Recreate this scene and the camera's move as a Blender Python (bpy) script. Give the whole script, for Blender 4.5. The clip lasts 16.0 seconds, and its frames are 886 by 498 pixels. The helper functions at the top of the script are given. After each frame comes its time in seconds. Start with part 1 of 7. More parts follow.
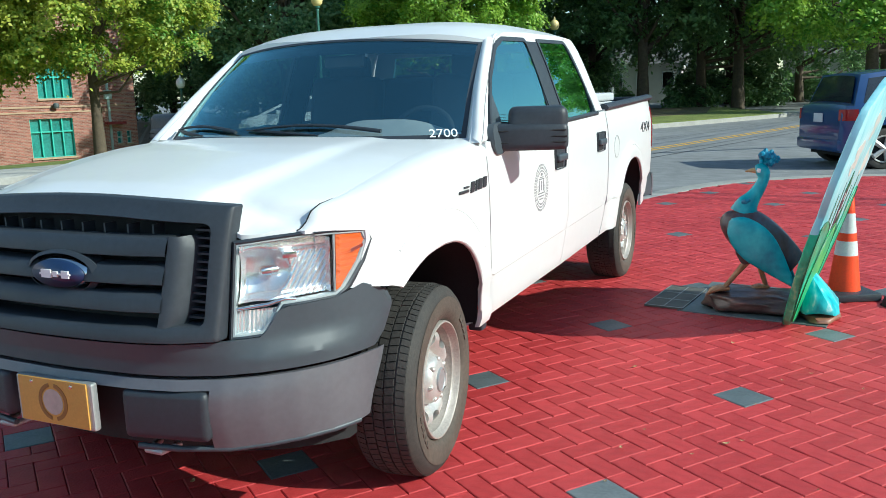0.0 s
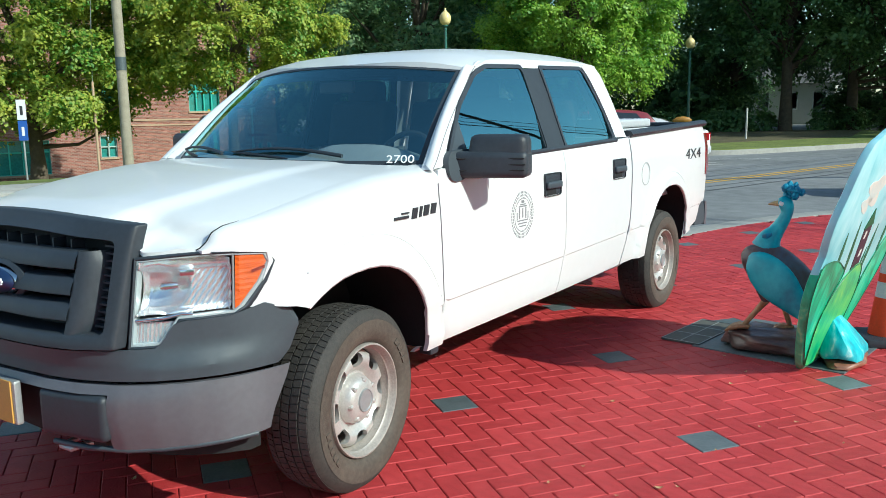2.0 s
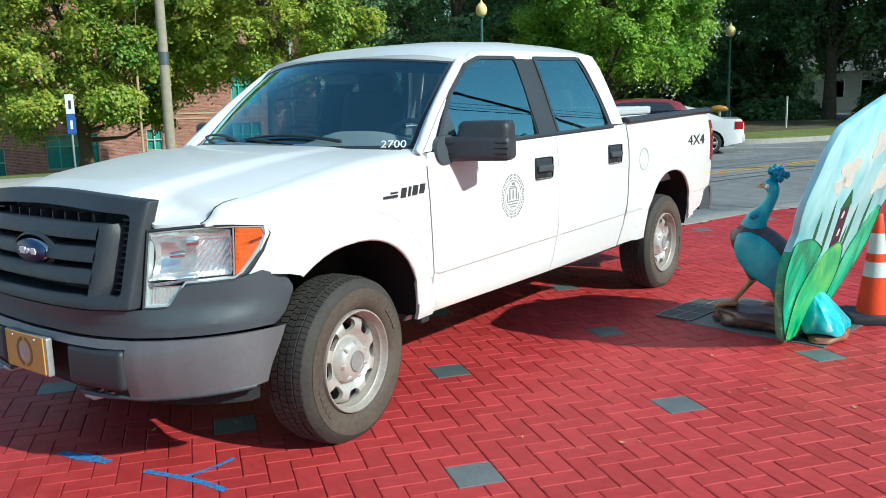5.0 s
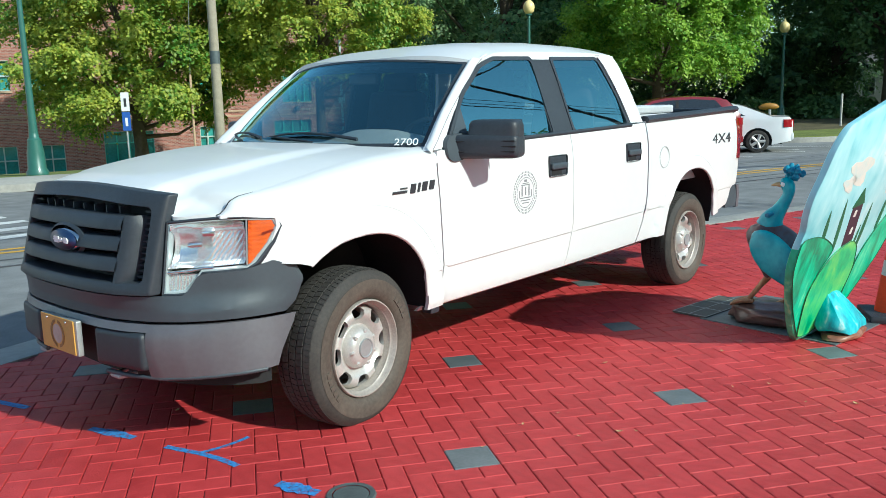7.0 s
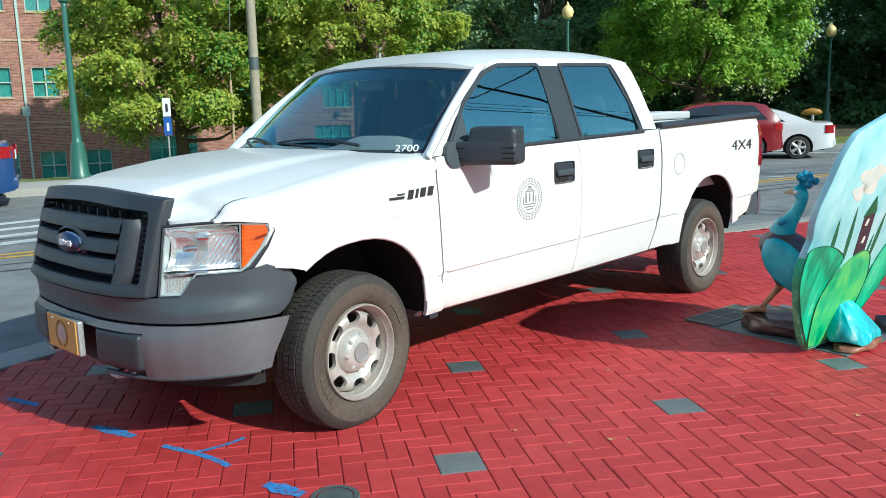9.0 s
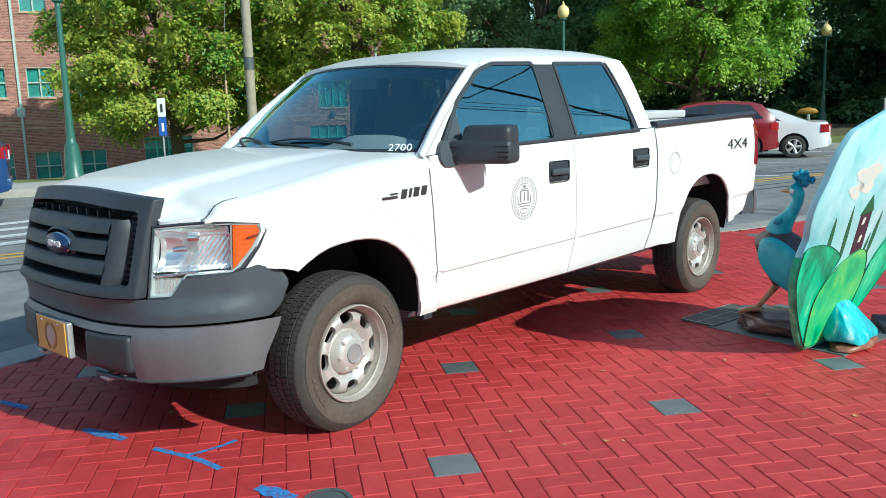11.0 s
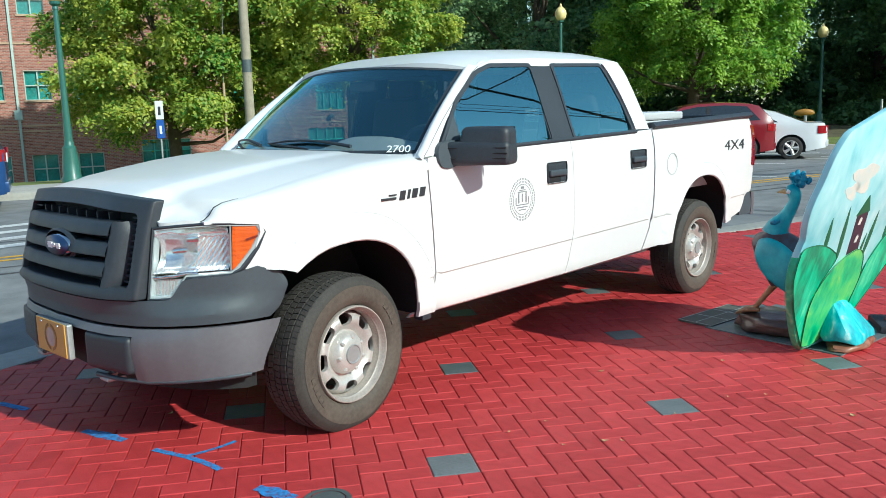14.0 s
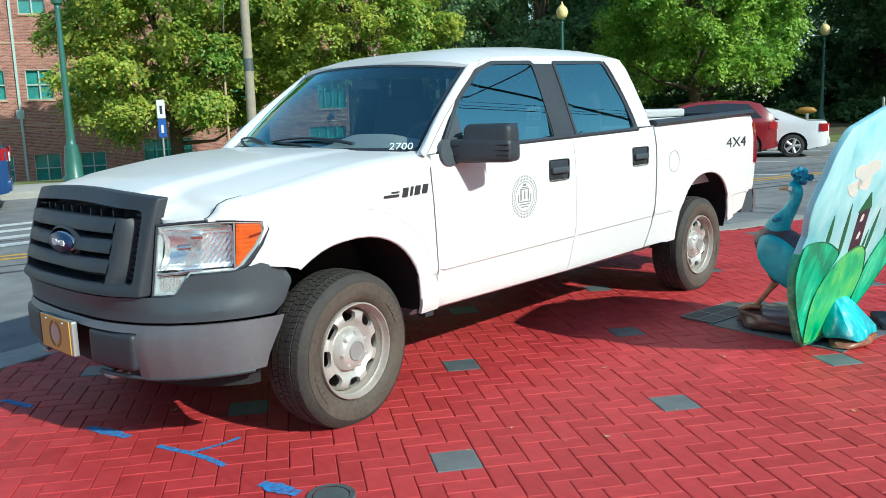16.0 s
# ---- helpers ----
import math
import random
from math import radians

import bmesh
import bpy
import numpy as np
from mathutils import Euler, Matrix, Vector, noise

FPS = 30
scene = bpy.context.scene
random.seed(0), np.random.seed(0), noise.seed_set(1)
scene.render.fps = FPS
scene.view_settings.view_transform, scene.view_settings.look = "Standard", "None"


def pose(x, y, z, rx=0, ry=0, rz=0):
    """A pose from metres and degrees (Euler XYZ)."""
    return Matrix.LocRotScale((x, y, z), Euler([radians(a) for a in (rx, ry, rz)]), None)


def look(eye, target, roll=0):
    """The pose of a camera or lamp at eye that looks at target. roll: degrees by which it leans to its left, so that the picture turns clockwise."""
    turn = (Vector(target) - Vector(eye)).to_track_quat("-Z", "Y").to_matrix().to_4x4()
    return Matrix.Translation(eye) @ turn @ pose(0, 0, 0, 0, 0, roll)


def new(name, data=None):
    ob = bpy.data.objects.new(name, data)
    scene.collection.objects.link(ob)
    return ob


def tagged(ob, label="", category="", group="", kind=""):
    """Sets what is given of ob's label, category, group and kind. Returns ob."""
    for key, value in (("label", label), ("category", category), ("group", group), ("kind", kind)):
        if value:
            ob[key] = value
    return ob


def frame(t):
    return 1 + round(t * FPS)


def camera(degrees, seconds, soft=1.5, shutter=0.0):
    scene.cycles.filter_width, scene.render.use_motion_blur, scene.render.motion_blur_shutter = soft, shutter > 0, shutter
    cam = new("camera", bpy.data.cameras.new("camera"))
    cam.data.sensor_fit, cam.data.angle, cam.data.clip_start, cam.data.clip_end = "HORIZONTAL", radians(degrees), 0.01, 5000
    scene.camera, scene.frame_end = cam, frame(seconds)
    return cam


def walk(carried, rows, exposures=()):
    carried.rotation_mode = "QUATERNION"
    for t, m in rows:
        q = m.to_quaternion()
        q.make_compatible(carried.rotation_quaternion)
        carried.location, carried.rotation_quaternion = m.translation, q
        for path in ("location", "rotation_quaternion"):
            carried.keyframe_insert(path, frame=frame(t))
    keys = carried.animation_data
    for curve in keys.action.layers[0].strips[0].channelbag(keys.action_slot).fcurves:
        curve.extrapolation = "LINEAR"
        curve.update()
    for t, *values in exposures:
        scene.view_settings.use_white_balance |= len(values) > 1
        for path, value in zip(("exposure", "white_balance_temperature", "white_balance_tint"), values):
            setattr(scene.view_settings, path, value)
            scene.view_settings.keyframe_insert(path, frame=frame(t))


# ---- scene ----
cam = camera(56.2, 16.0, soft=0.4)
PATH = [
    (0, (-2.896, -2.282, 1.488), (-1.106, -1.474, 1.115), -1.7),
    (0.5, (-2.795, -2.495, 1.484), (-1.031, -1.623, 1.129), -0.4),
    (1, (-2.629, -2.68, 1.496), (-0.898, -1.737, 1.159), 0.0),
    (1.5, (-2.551, -2.868, 1.506), (-0.867, -1.84, 1.173), -0.5),
    (2, (-2.536, -3.044, 1.519), (-0.899, -1.943, 1.191), -0.9),
    (2.5, (-2.628, -3.12, 1.508), (-1.01, -1.99, 1.185), -1.2),
    (3, (-2.691, -3.165, 1.511), (-1.077, -2.034, 1.169), -1.1),
    (3.5, (-2.682, -3.269, 1.512), (-1.083, -2.119, 1.166), -1.2),
    (4, (-2.68, -3.374, 1.512), (-1.093, -2.207, 1.165), -1.2),
    (6.3, (-2.678, -3.598, 1.481), (-1.129, -2.381, 1.135), -1.6),
    (6.5, (-2.698, -3.647, 1.487), (-1.16, -2.417, 1.139), -1.5),
    (7, (-2.686, -3.728, 1.506), (-1.187, -2.451, 1.157), -1.4),
    (7.5, (-2.617, -3.823, 1.509), (-1.158, -2.495, 1.177), -1.3),
    (8, (-2.587, -3.894, 1.507), (-1.15, -2.542, 1.18), -1.4),
    (8.5, (-2.571, -3.911, 1.51), (-1.138, -2.556, 1.175), -1.4),
    (9, (-2.555, -3.911, 1.509), (-1.121, -2.557, 1.174), -1.4),
    (11.5, (-2.517, -3.893, 1.5), (-1.075, -2.547, 1.166), -1.5),
    (12, (-2.531, -3.904, 1.499), (-1.088, -2.56, 1.168), -1.5),
    (12.5, (-2.538, -3.908, 1.5), (-1.094, -2.563, 1.171), -1.5),
    (13, (-2.538, -3.917, 1.504), (-1.095, -2.572, 1.173), -1.5),
    (13.5, (-2.531, -3.906, 1.497), (-1.089, -2.561, 1.165), -1.6),
    (14, (-2.533, -3.905, 1.499), (-1.09, -2.561, 1.169), -1.6),
    (14.5, (-2.524, -3.9, 1.496), (-1.082, -2.554, 1.166), -1.7),
    (15, (-2.529, -3.902, 1.495), (-1.086, -2.557, 1.165), -1.7),
    (15.5, (-2.538, -3.905, 1.487), (-1.094, -2.561, 1.157), -1.7),
    (16, (-2.547, -3.909, 1.492), (-1.106, -2.562, 1.159), -1.7),
]
walk(cam, [(t, look(eye, target, roll)) for t, eye, target, roll in PATH], exposures=[(0, 0.33, 5950, -6.0), (1.4, 0.21, 5950, -6.0), (16, 0.21, 5950, -6.0)])

# ---- light ----
SUN_WAY = Vector((-0.06, 1.0, -0.63)).normalized()     # the way the sunlight travels
world = bpy.data.worlds.new("sky")
scene.world = world
world.use_nodes = True
wn = world.node_tree.nodes
sky = wn.new("ShaderNodeTexSky")
sky.sky_type, sky.sun_disc = "NISHITA", False
sky.sun_elevation = math.asin(-SUN_WAY.z)
sky.sun_rotation = math.atan2(-SUN_WAY.x, -SUN_WAY.y)
sky.air_density, sky.dust_density, sky.ozone_density = 1.0, 0.6, 1.5
world.node_tree.links.new(sky.outputs[0], wn["Background"].inputs[0])
wn["Background"].inputs[1].default_value = 0.15
sun = new("sun", bpy.data.lights.new("sun", "SUN"))
sun.data.energy, sun.data.angle, sun.data.color = 4.25, radians(0.55), (1.0, 0.96, 0.89)
sun.matrix_world = look((0, -30, 20), Vector((0, -30, 20)) + SUN_WAY)
scene.view_settings.exposure = 0.0


# ---- materials ----
def mat(name, col, rough=0.6, metal=0.0, vary=0.12, scale=8.0, bump=0.0, bscale=60.0, coat=0.0, col2=None, spec=0.5, island=False, rnd=0.0, coord="Object"):
    """A surface with two scales of variation in colour, and fine relief."""
    m = bpy.data.materials.new(name)
    m.use_nodes = True
    n, l = m.node_tree.nodes, m.node_tree.links
    b = n["Principled BSDF"]
    b.inputs["Roughness"].default_value, b.inputs["Metallic"].default_value = rough, metal
    b.inputs["Coat Weight"].default_value, b.inputs["Coat Roughness"].default_value = coat, 0.04
    b.inputs["Specular IOR Level"].default_value = spec
    tc = n.new("ShaderNodeTexCoord")
    n1, n2 = n.new("ShaderNodeTexNoise"), n.new("ShaderNodeTexNoise")
    n1.inputs["Scale"].default_value, n2.inputs["Scale"].default_value = scale, scale * 9
    n1.inputs["Detail"].default_value, n2.inputs["Detail"].default_value = 5, 3
    for q in (n1, n2):
        l.new(tc.outputs[coord], q.inputs["Vector"])
    add = n.new("ShaderNodeMath")
    add.operation = "ADD"
    l.new(n1.outputs["Fac"], add.inputs[0])
    l.new(n2.outputs["Fac"], add.inputs[1])
    fac = add.outputs[0]
    if rnd:
        oi = n.new("ShaderNodeNewGeometry" if island else "ShaderNodeObjectInfo")
        mul = n.new("ShaderNodeMath")
        mul.operation, mul.inputs[1].default_value = "MULTIPLY_ADD", rnd
        l.new(oi.outputs["Random Per Island" if island else "Random"], mul.inputs[0])
        l.new(fac, mul.inputs[2])
        sub = n.new("ShaderNodeMath")
        sub.operation, sub.inputs[1].default_value = "SUBTRACT", rnd / 2
        l.new(mul.outputs[0], sub.inputs[0])
        fac = sub.outputs[0]
    ramp = n.new("ShaderNodeMapRange")
    ramp.inputs["From Min"].default_value, ramp.inputs["From Max"].default_value = 0.6, 1.4
    l.new(fac, ramp.inputs["Value"])
    mix = n.new("ShaderNodeMix")
    mix.data_type = "RGBA"
    a = [max(0, c * (1 - vary)) for c in col]
    c2 = col2 if col2 else [min(1, c * (1 + vary)) for c in col]
    mix.inputs[6].default_value, mix.inputs[7].default_value = (*a, 1), (*c2, 1)
    l.new(ramp.outputs[0], mix.inputs[0])
    l.new(mix.outputs[2], b.inputs["Base Color"])
    if bump:
        n3, bp = n.new("ShaderNodeTexNoise"), n.new("ShaderNodeBump")
        n3.inputs["Scale"].default_value, n3.inputs["Detail"].default_value = bscale, 4
        l.new(tc.outputs[coord], n3.inputs["Vector"])
        bp.inputs["Strength"].default_value, bp.inputs["Distance"].default_value = bump, 0.01
        l.new(n3.outputs["Fac"], bp.inputs["Height"])
        l.new(bp.outputs[0], b.inputs["Normal"])
    return m


def glass(name, tint, gloss_rough=0.01, f0=0.05, gloss=(0.82, 0.96, 1.0)):
    """Thin tinted glazing: clear through, with a gloss that grows towards a glancing view."""
    m = bpy.data.materials.new(name)
    m.use_nodes = True
    n, l = m.node_tree.nodes, m.node_tree.links
    n.remove(n["Principled BSDF"])
    tr, gl, lw, mx = (n.new("ShaderNodeBsdfTransparent"), n.new("ShaderNodeBsdfGlossy"), n.new("ShaderNodeLayerWeight"), n.new("ShaderNodeMixShader"))
    pw, ma = n.new("ShaderNodeMath"), n.new("ShaderNodeMath")
    pw.operation, pw.inputs[1].default_value = "POWER", 5.0
    ma.operation, ma.inputs[1].default_value, ma.inputs[2].default_value = "MULTIPLY_ADD", 1 - f0, f0
    lw.inputs["Blend"].default_value = 0.5
    tr.inputs[0].default_value = (*tint, 1)
    gl.inputs["Roughness"].default_value = gloss_rough
    gl.inputs["Color"].default_value = (*gloss, 1)
    l.new(lw.outputs["Facing"], pw.inputs[0])
    l.new(pw.outputs[0], ma.inputs[0])
    l.new(ma.outputs[0], mx.inputs[0])
    l.new(tr.outputs[0], mx.inputs[1])
    l.new(gl.outputs[0], mx.inputs[2])
    l.new(mx.outputs[0], n["Material Output"].inputs[0])
    return m


def brushed(name, cols, stretch=(7, 7, 2), rough=0.42, coat=0.25, bump=0.25):
    """Hand-brushed paint: strokes of several tones drawn out one way."""
    m = bpy.data.materials.new(name)
    m.use_nodes = True
    n, l = m.node_tree.nodes, m.node_tree.links
    b = n["Principled BSDF"]
    b.inputs["Roughness"].default_value, b.inputs["Coat Weight"].default_value, b.inputs["Coat Roughness"].default_value = rough, coat, 0.12
    tc, mp, ns, n2, ad, rp, bp = (n.new("ShaderNodeTexCoord"), n.new("ShaderNodeMapping"), n.new("ShaderNodeTexNoise"), n.new("ShaderNodeTexNoise"), n.new("ShaderNodeMath"), n.new("ShaderNodeValToRGB"), n.new("ShaderNodeBump"))
    mp.inputs["Scale"].default_value = stretch
    ns.inputs["Scale"].default_value, ns.inputs["Detail"].default_value, ns.inputs["Distortion"].default_value = 1.0, 3, 0.8
    n2.inputs["Scale"].default_value, n2.inputs["Detail"].default_value = 5.0, 3
    ad.operation, ad.inputs[1].default_value = "MULTIPLY_ADD", 0.35
    l.new(tc.outputs["Object"], mp.inputs["Vector"])
    l.new(mp.outputs[0], ns.inputs["Vector"])
    l.new(mp.outputs[0], n2.inputs["Vector"])
    l.new(n2.outputs["Fac"], ad.inputs[0])
    l.new(ns.outputs["Fac"], ad.inputs[2])
    r = rp.color_ramp
    r.elements[0].position, r.elements[1].position = 0.45, 0.92
    r.elements[0].color, r.elements[1].color = (*cols[0], 1), (*cols[-1], 1)
    for k, c in enumerate(cols[1:-1]):
        r.elements.new(0.45 + 0.47 * (k + 1) / (len(cols) - 1)).color = (*c, 1)
    l.new(ad.outputs[0], rp.inputs[0])
    l.new(rp.outputs[0], b.inputs["Base Color"])
    bp.inputs["Strength"].default_value, bp.inputs["Distance"].default_value = bump, 0.004
    l.new(n2.outputs["Fac"], bp.inputs["Height"])
    l.new(bp.outputs[0], b.inputs["Normal"])
    return m


def leafy(name, col, col2, trans=0.35):
    """Leaves: diffuse and translucent, each one of its own tone."""
    m = mat(name, col, 0.5, vary=0.0, scale=0.55, col2=col2, rnd=0.42, island=True)
    n, l = m.node_tree.nodes, m.node_tree.links
    b = n["Principled BSDF"]
    for q in n:
        if q.bl_idname == "ShaderNodeMapRange":
            q.inputs["From Min"].default_value, q.inputs["From Max"].default_value = 0.72, 1.30
    t, mx = n.new("ShaderNodeBsdfTranslucent"), n.new("ShaderNodeMixShader")
    l.new(b.inputs["Base Color"].links[0].from_socket, t.inputs[0])
    mx.inputs[0].default_value = trans
    l.new(b.outputs[0], mx.inputs[1])
    l.new(t.outputs[0], mx.inputs[2])
    l.new(mx.outputs[0], n["Material Output"].inputs[0])
    return m


def sprayed(name, col):
    """Thin sprayed paint that lets the ground show through in specks."""
    m = mat(name, col, 0.7, vary=0.25, scale=25, bump=0.2)
    n, l = m.node_tree.nodes, m.node_tree.links
    tr, mx, ns, rp, tc = n.new("ShaderNodeBsdfTransparent"), n.new("ShaderNodeMixShader"), n.new("ShaderNodeTexNoise"), n.new("ShaderNodeMapRange"), n.new("ShaderNodeTexCoord")
    ns.inputs["Scale"].default_value, ns.inputs["Detail"].default_value = 45, 6
    rp.inputs["From Min"].default_value, rp.inputs["From Max"].default_value = 0.36, 0.56
    rp.inputs["To Min"].default_value, rp.inputs["To Max"].default_value = 0.45, 0.97
    l.new(tc.outputs["Object"], ns.inputs["Vector"])
    l.new(ns.outputs["Fac"], rp.inputs["Value"])
    l.new(rp.outputs[0], mx.inputs[0])
    l.new(tr.outputs[0], mx.inputs[1])
    l.new(n["Principled BSDF"].outputs[0], mx.inputs[2])
    l.new(mx.outputs[0], n["Material Output"].inputs[0])
    return m


M = {}
M["white_paint"] = mat("white_paint", (0.735, 0.735, 0.725), 0.36, vary=0.02, scale=2.0, coat=0.3)
M["black_plastic"] = mat("black_plastic", (0.031, 0.038, 0.047), 0.48, vary=0.2, scale=6, bump=0.12, bscale=500)
M["grey_plastic"] = mat("grey_plastic", (0.054, 0.068, 0.080), 0.46, vary=0.10, scale=5, bump=0.04, bscale=500)
M["bumper_grey"] = mat("bumper_grey", (0.15, 0.15, 0.165), 0.42, metal=0.3, vary=0.1, scale=5, bump=0.06, bscale=700)
M["dark"] = mat("dark", (0.012, 0.012, 0.013), 0.8, vary=0.3, scale=9)
M["rubber"] = mat("rubber", (0.036, 0.034, 0.032), 0.75, vary=0.25, scale=7, bump=0.25, bscale=160, col2=(0.06, 0.053, 0.045))
M["rubber_dusty"] = mat("rubber_dusty", (0.068, 0.053, 0.042), 0.7, vary=0.2, scale=6, bump=0.2, bscale=200, col2=(0.115, 0.092, 0.072))
M["steel_rim"] = mat("steel_rim", (0.56, 0.54, 0.51), 0.38, metal=0.4, vary=0.15, scale=14, bump=0.05, bscale=200)
M["chrome"] = mat("chrome", (0.72, 0.73, 0.75), 0.2, metal=1.0, vary=0.03)
M["reflector"] = mat("reflector", (0.84, 0.86, 0.88), 0.24, metal=0.8, vary=0.06, scale=18)
M["amber"] = mat("amber", (0.74, 0.115, 0.01), 0.2, vary=0.25, scale=30, coat=1.0)
M["amber_dark"] = mat("amber_dark", (0.22, 0.018, 0.004), 0.3, vary=0.1)
M["lens_edge"] = mat("lens_edge", (0.42, 0.46, 0.47), 0.22, vary=0.08, scale=12, coat=0.6)
M["rim_lip"] = mat("rim_lip", (0.42, 0.375, 0.335), 0.5, metal=0.3, vary=0.25, scale=12, bump=0.1, bscale=120)
M["red_lens"] = mat("red_lens", (0.30, 0.006, 0.010), 0.12, vary=0.2, scale=25, coat=1.0)
M["seat"] = mat("seat", (0.045, 0.046, 0.05), 0.9, vary=0.15, scale=20)
M["dash"] = mat("dash", (0.30, 0.315, 0.31), 0.7, vary=0.1, scale=20)
M["plate_gold"] = mat("plate_gold", (0.60, 0.33, 0.07), 0.45, vary=0.1, scale=12)
M["plate_dark"] = mat("plate_dark", (0.27, 0.13, 0.03), 0.5, vary=0.15, scale=30)
M["emblem_blue"] = mat("emblem_blue", (0.010, 0.028, 0.085), 0.4, vary=0.1, coat=0.3)
M["decal_grey"] = mat("decal_grey", (0.22, 0.22, 0.23), 0.6, vary=0.2, scale=40)
M["seam_grey"] = mat("seam_grey", (0.46, 0.46, 0.46), 0.6, vary=0.1, scale=40)
M["decal_dark"] = mat("decal_dark", (0.035, 0.035, 0.04), 0.4, vary=0.2, scale=40)
M["white_vinyl"] = mat("white_vinyl", (0.85, 0.85, 0.85), 0.5, vary=0.03)
M["diamond_plate"] = mat("diamond_plate", (0.80, 0.81, 0.82), 0.42, metal=0.5, vary=0.08, scale=10)
M["windshield"] = glass("windshield", (0.92, 1.0, 1.0), f0=0.27, gloss=(0.50, 0.92, 0.97))
M["side_glass"] = glass("side_glass", (0.52, 0.62, 0.60), f0=0.44, gloss=(0.42, 0.80, 0.82))
M["clear_lens"] = glass("clear_lens", (0.93, 0.95, 0.95), f0=0.05)
M["shade_band"] = glass("shade_band", (0.05, 0.08, 0.16))

M["paver"] = mat("paver", (0.46, 0.031, 0.034), 0.55, vary=0.2, scale=3.0, bump=0.3, bscale=90, spec=0.42, col2=(0.59, 0.056, 0.060), rnd=0.35, coord="Generated")
M["paver_field"] = mat("paver_field", (0.46, 0.031, 0.034), 0.55, vary=0.2, scale=1.2, bump=0.3, bscale=90, spec=0.42, col2=(0.59, 0.056, 0.060), rnd=0.35, island=True)
M["joint"] = mat("joint", (0.19, 0.018, 0.022), 0.9, vary=0.3, scale=20, bump=0.3)
M["slate_tile"] = mat("slate_tile", (0.105, 0.13, 0.14), 0.42, vary=0.25, scale=7, bump=0.15, bscale=80, col2=(0.17, 0.19, 0.195), rnd=0.3)
M["asphalt"] = mat("asphalt", (0.19, 0.193, 0.193), 0.85, vary=0.3, scale=0.35, bump=0.5, bscale=40, col2=(0.29, 0.29, 0.285))
M["tar"] = mat("tar", (0.075, 0.075, 0.078), 0.7, vary=0.3, scale=3)
M["concrete"] = mat("concrete", (0.36, 0.345, 0.31), 0.85, vary=0.18, scale=1.5, bump=0.3, bscale=60)
M["yellow_line"] = mat("yellow_line", (0.58, 0.33, 0.045), 0.75, vary=0.3, scale=6)
M["white_line"] = mat("white_line", (0.62, 0.62, 0.60), 0.75, vary=0.3, scale=4)
M["grass"] = mat("grass", (0.13, 0.18, 0.035), 0.9, vary=0.4, scale=1.2, bump=0.8, bscale=60, col2=(0.24, 0.27, 0.06))
# leaf-strewn ground, its colour darkened to carry the shade under the trees
M["shaded_litter"] = mat("shaded_litter", (0.075, 0.075, 0.032), 0.95, vary=0.5, scale=1.5, bump=0.8, bscale=25, col2=(0.17, 0.135, 0.065))
M["blue_tape"] = sprayed("blue_tape", (0.05, 0.25, 0.60))
M["brick"] = mat("brick", (0.30, 0.105, 0.075), 0.85, vary=0.2, scale=2, col2=(0.48, 0.205, 0.15), rnd=0.8, island=True, bump=0.3)
M["mortar"] = mat("mortar", (0.48, 0.39, 0.33), 0.9, vary=0.15, scale=5)
M["tan_brick"] = mat("tan_brick", (0.47, 0.33, 0.22), 0.85, vary=0.15, scale=3)
M["teal_frame"] = mat("teal_frame", (0.07, 0.50, 0.39), 0.45, vary=0.12, scale=6)
M["pale_frame"] = mat("pale_frame", (0.42, 0.52, 0.47), 0.5, vary=0.1, scale=6)
M["pane"] = mat("pane", (0.045, 0.25, 0.22), 0.08, vary=0.4, scale=1.2, spec=0.9)
M["lamp_green"] = mat("lamp_green", (0.035, 0.13, 0.10), 0.4, vary=0.15, scale=6, coat=0.3)
M["globe"] = mat("globe", (0.88, 0.68, 0.30), 0.35, vary=0.1, scale=5)
M["globe_white"] = mat("globe_white", (0.85, 0.84, 0.8), 0.35, vary=0.05, scale=5)
M["wood_pole"] = mat("wood_pole", (0.33, 0.285, 0.21), 0.85, vary=0.25, scale=5, bump=0.5, bscale=30)
M["bark"] = mat("bark", (0.10, 0.075, 0.05), 0.9, vary=0.4, scale=6, bump=0.8, bscale=20)
M["leaf_maple"] = leafy("leaf_maple", (0.11, 0.28, 0.035), (0.64, 0.635, 0.11), 0.45)
M["leaf_green"] = leafy("leaf_green", (0.12, 0.32, 0.035), (0.47, 0.64, 0.09), 0.45)
M["leaf_mid"] = leafy("leaf_mid", (0.09, 0.22, 0.09), (0.36, 0.50, 0.22), 0.45)
M["leaf_dark"] = leafy("leaf_dark", (0.085, 0.185, 0.065), (0.26, 0.40, 0.14), 0.42)
M["turquoise"] = brushed("turquoise", ((0.010, 0.23, 0.30), (0.018, 0.33, 0.40), (0.035, 0.42, 0.48), (0.06, 0.52, 0.55)), (5, 6, 6))
M["crest_blue"] = brushed("crest_blue", ((0.008, 0.10, 0.19), (0.012, 0.19, 0.31), (0.03, 0.33, 0.45)), (14, 14, 14))
M["bird_body"] = brushed("bird_body", ((0.05, 0.022, 0.022), (0.09, 0.045, 0.042), (0.085, 0.075, 0.09), (0.16, 0.11, 0.11)), (5, 7, 5))
M["bird_leg"] = brushed("bird_leg", ((0.26, 0.12, 0.05), (0.40, 0.20, 0.09), (0.52, 0.32, 0.16)), (14, 14, 6))
M["beak"] = mat("beak", (0.50, 0.34, 0.16), 0.5, vary=0.15, scale=20)
M["rock"] = brushed("rock", ((0.035, 0.018, 0.016), (0.09, 0.045, 0.036), (0.15, 0.078, 0.06), (0.27, 0.17, 0.14)), (8, 3, 12), 0.38, 0.4, 0.7)
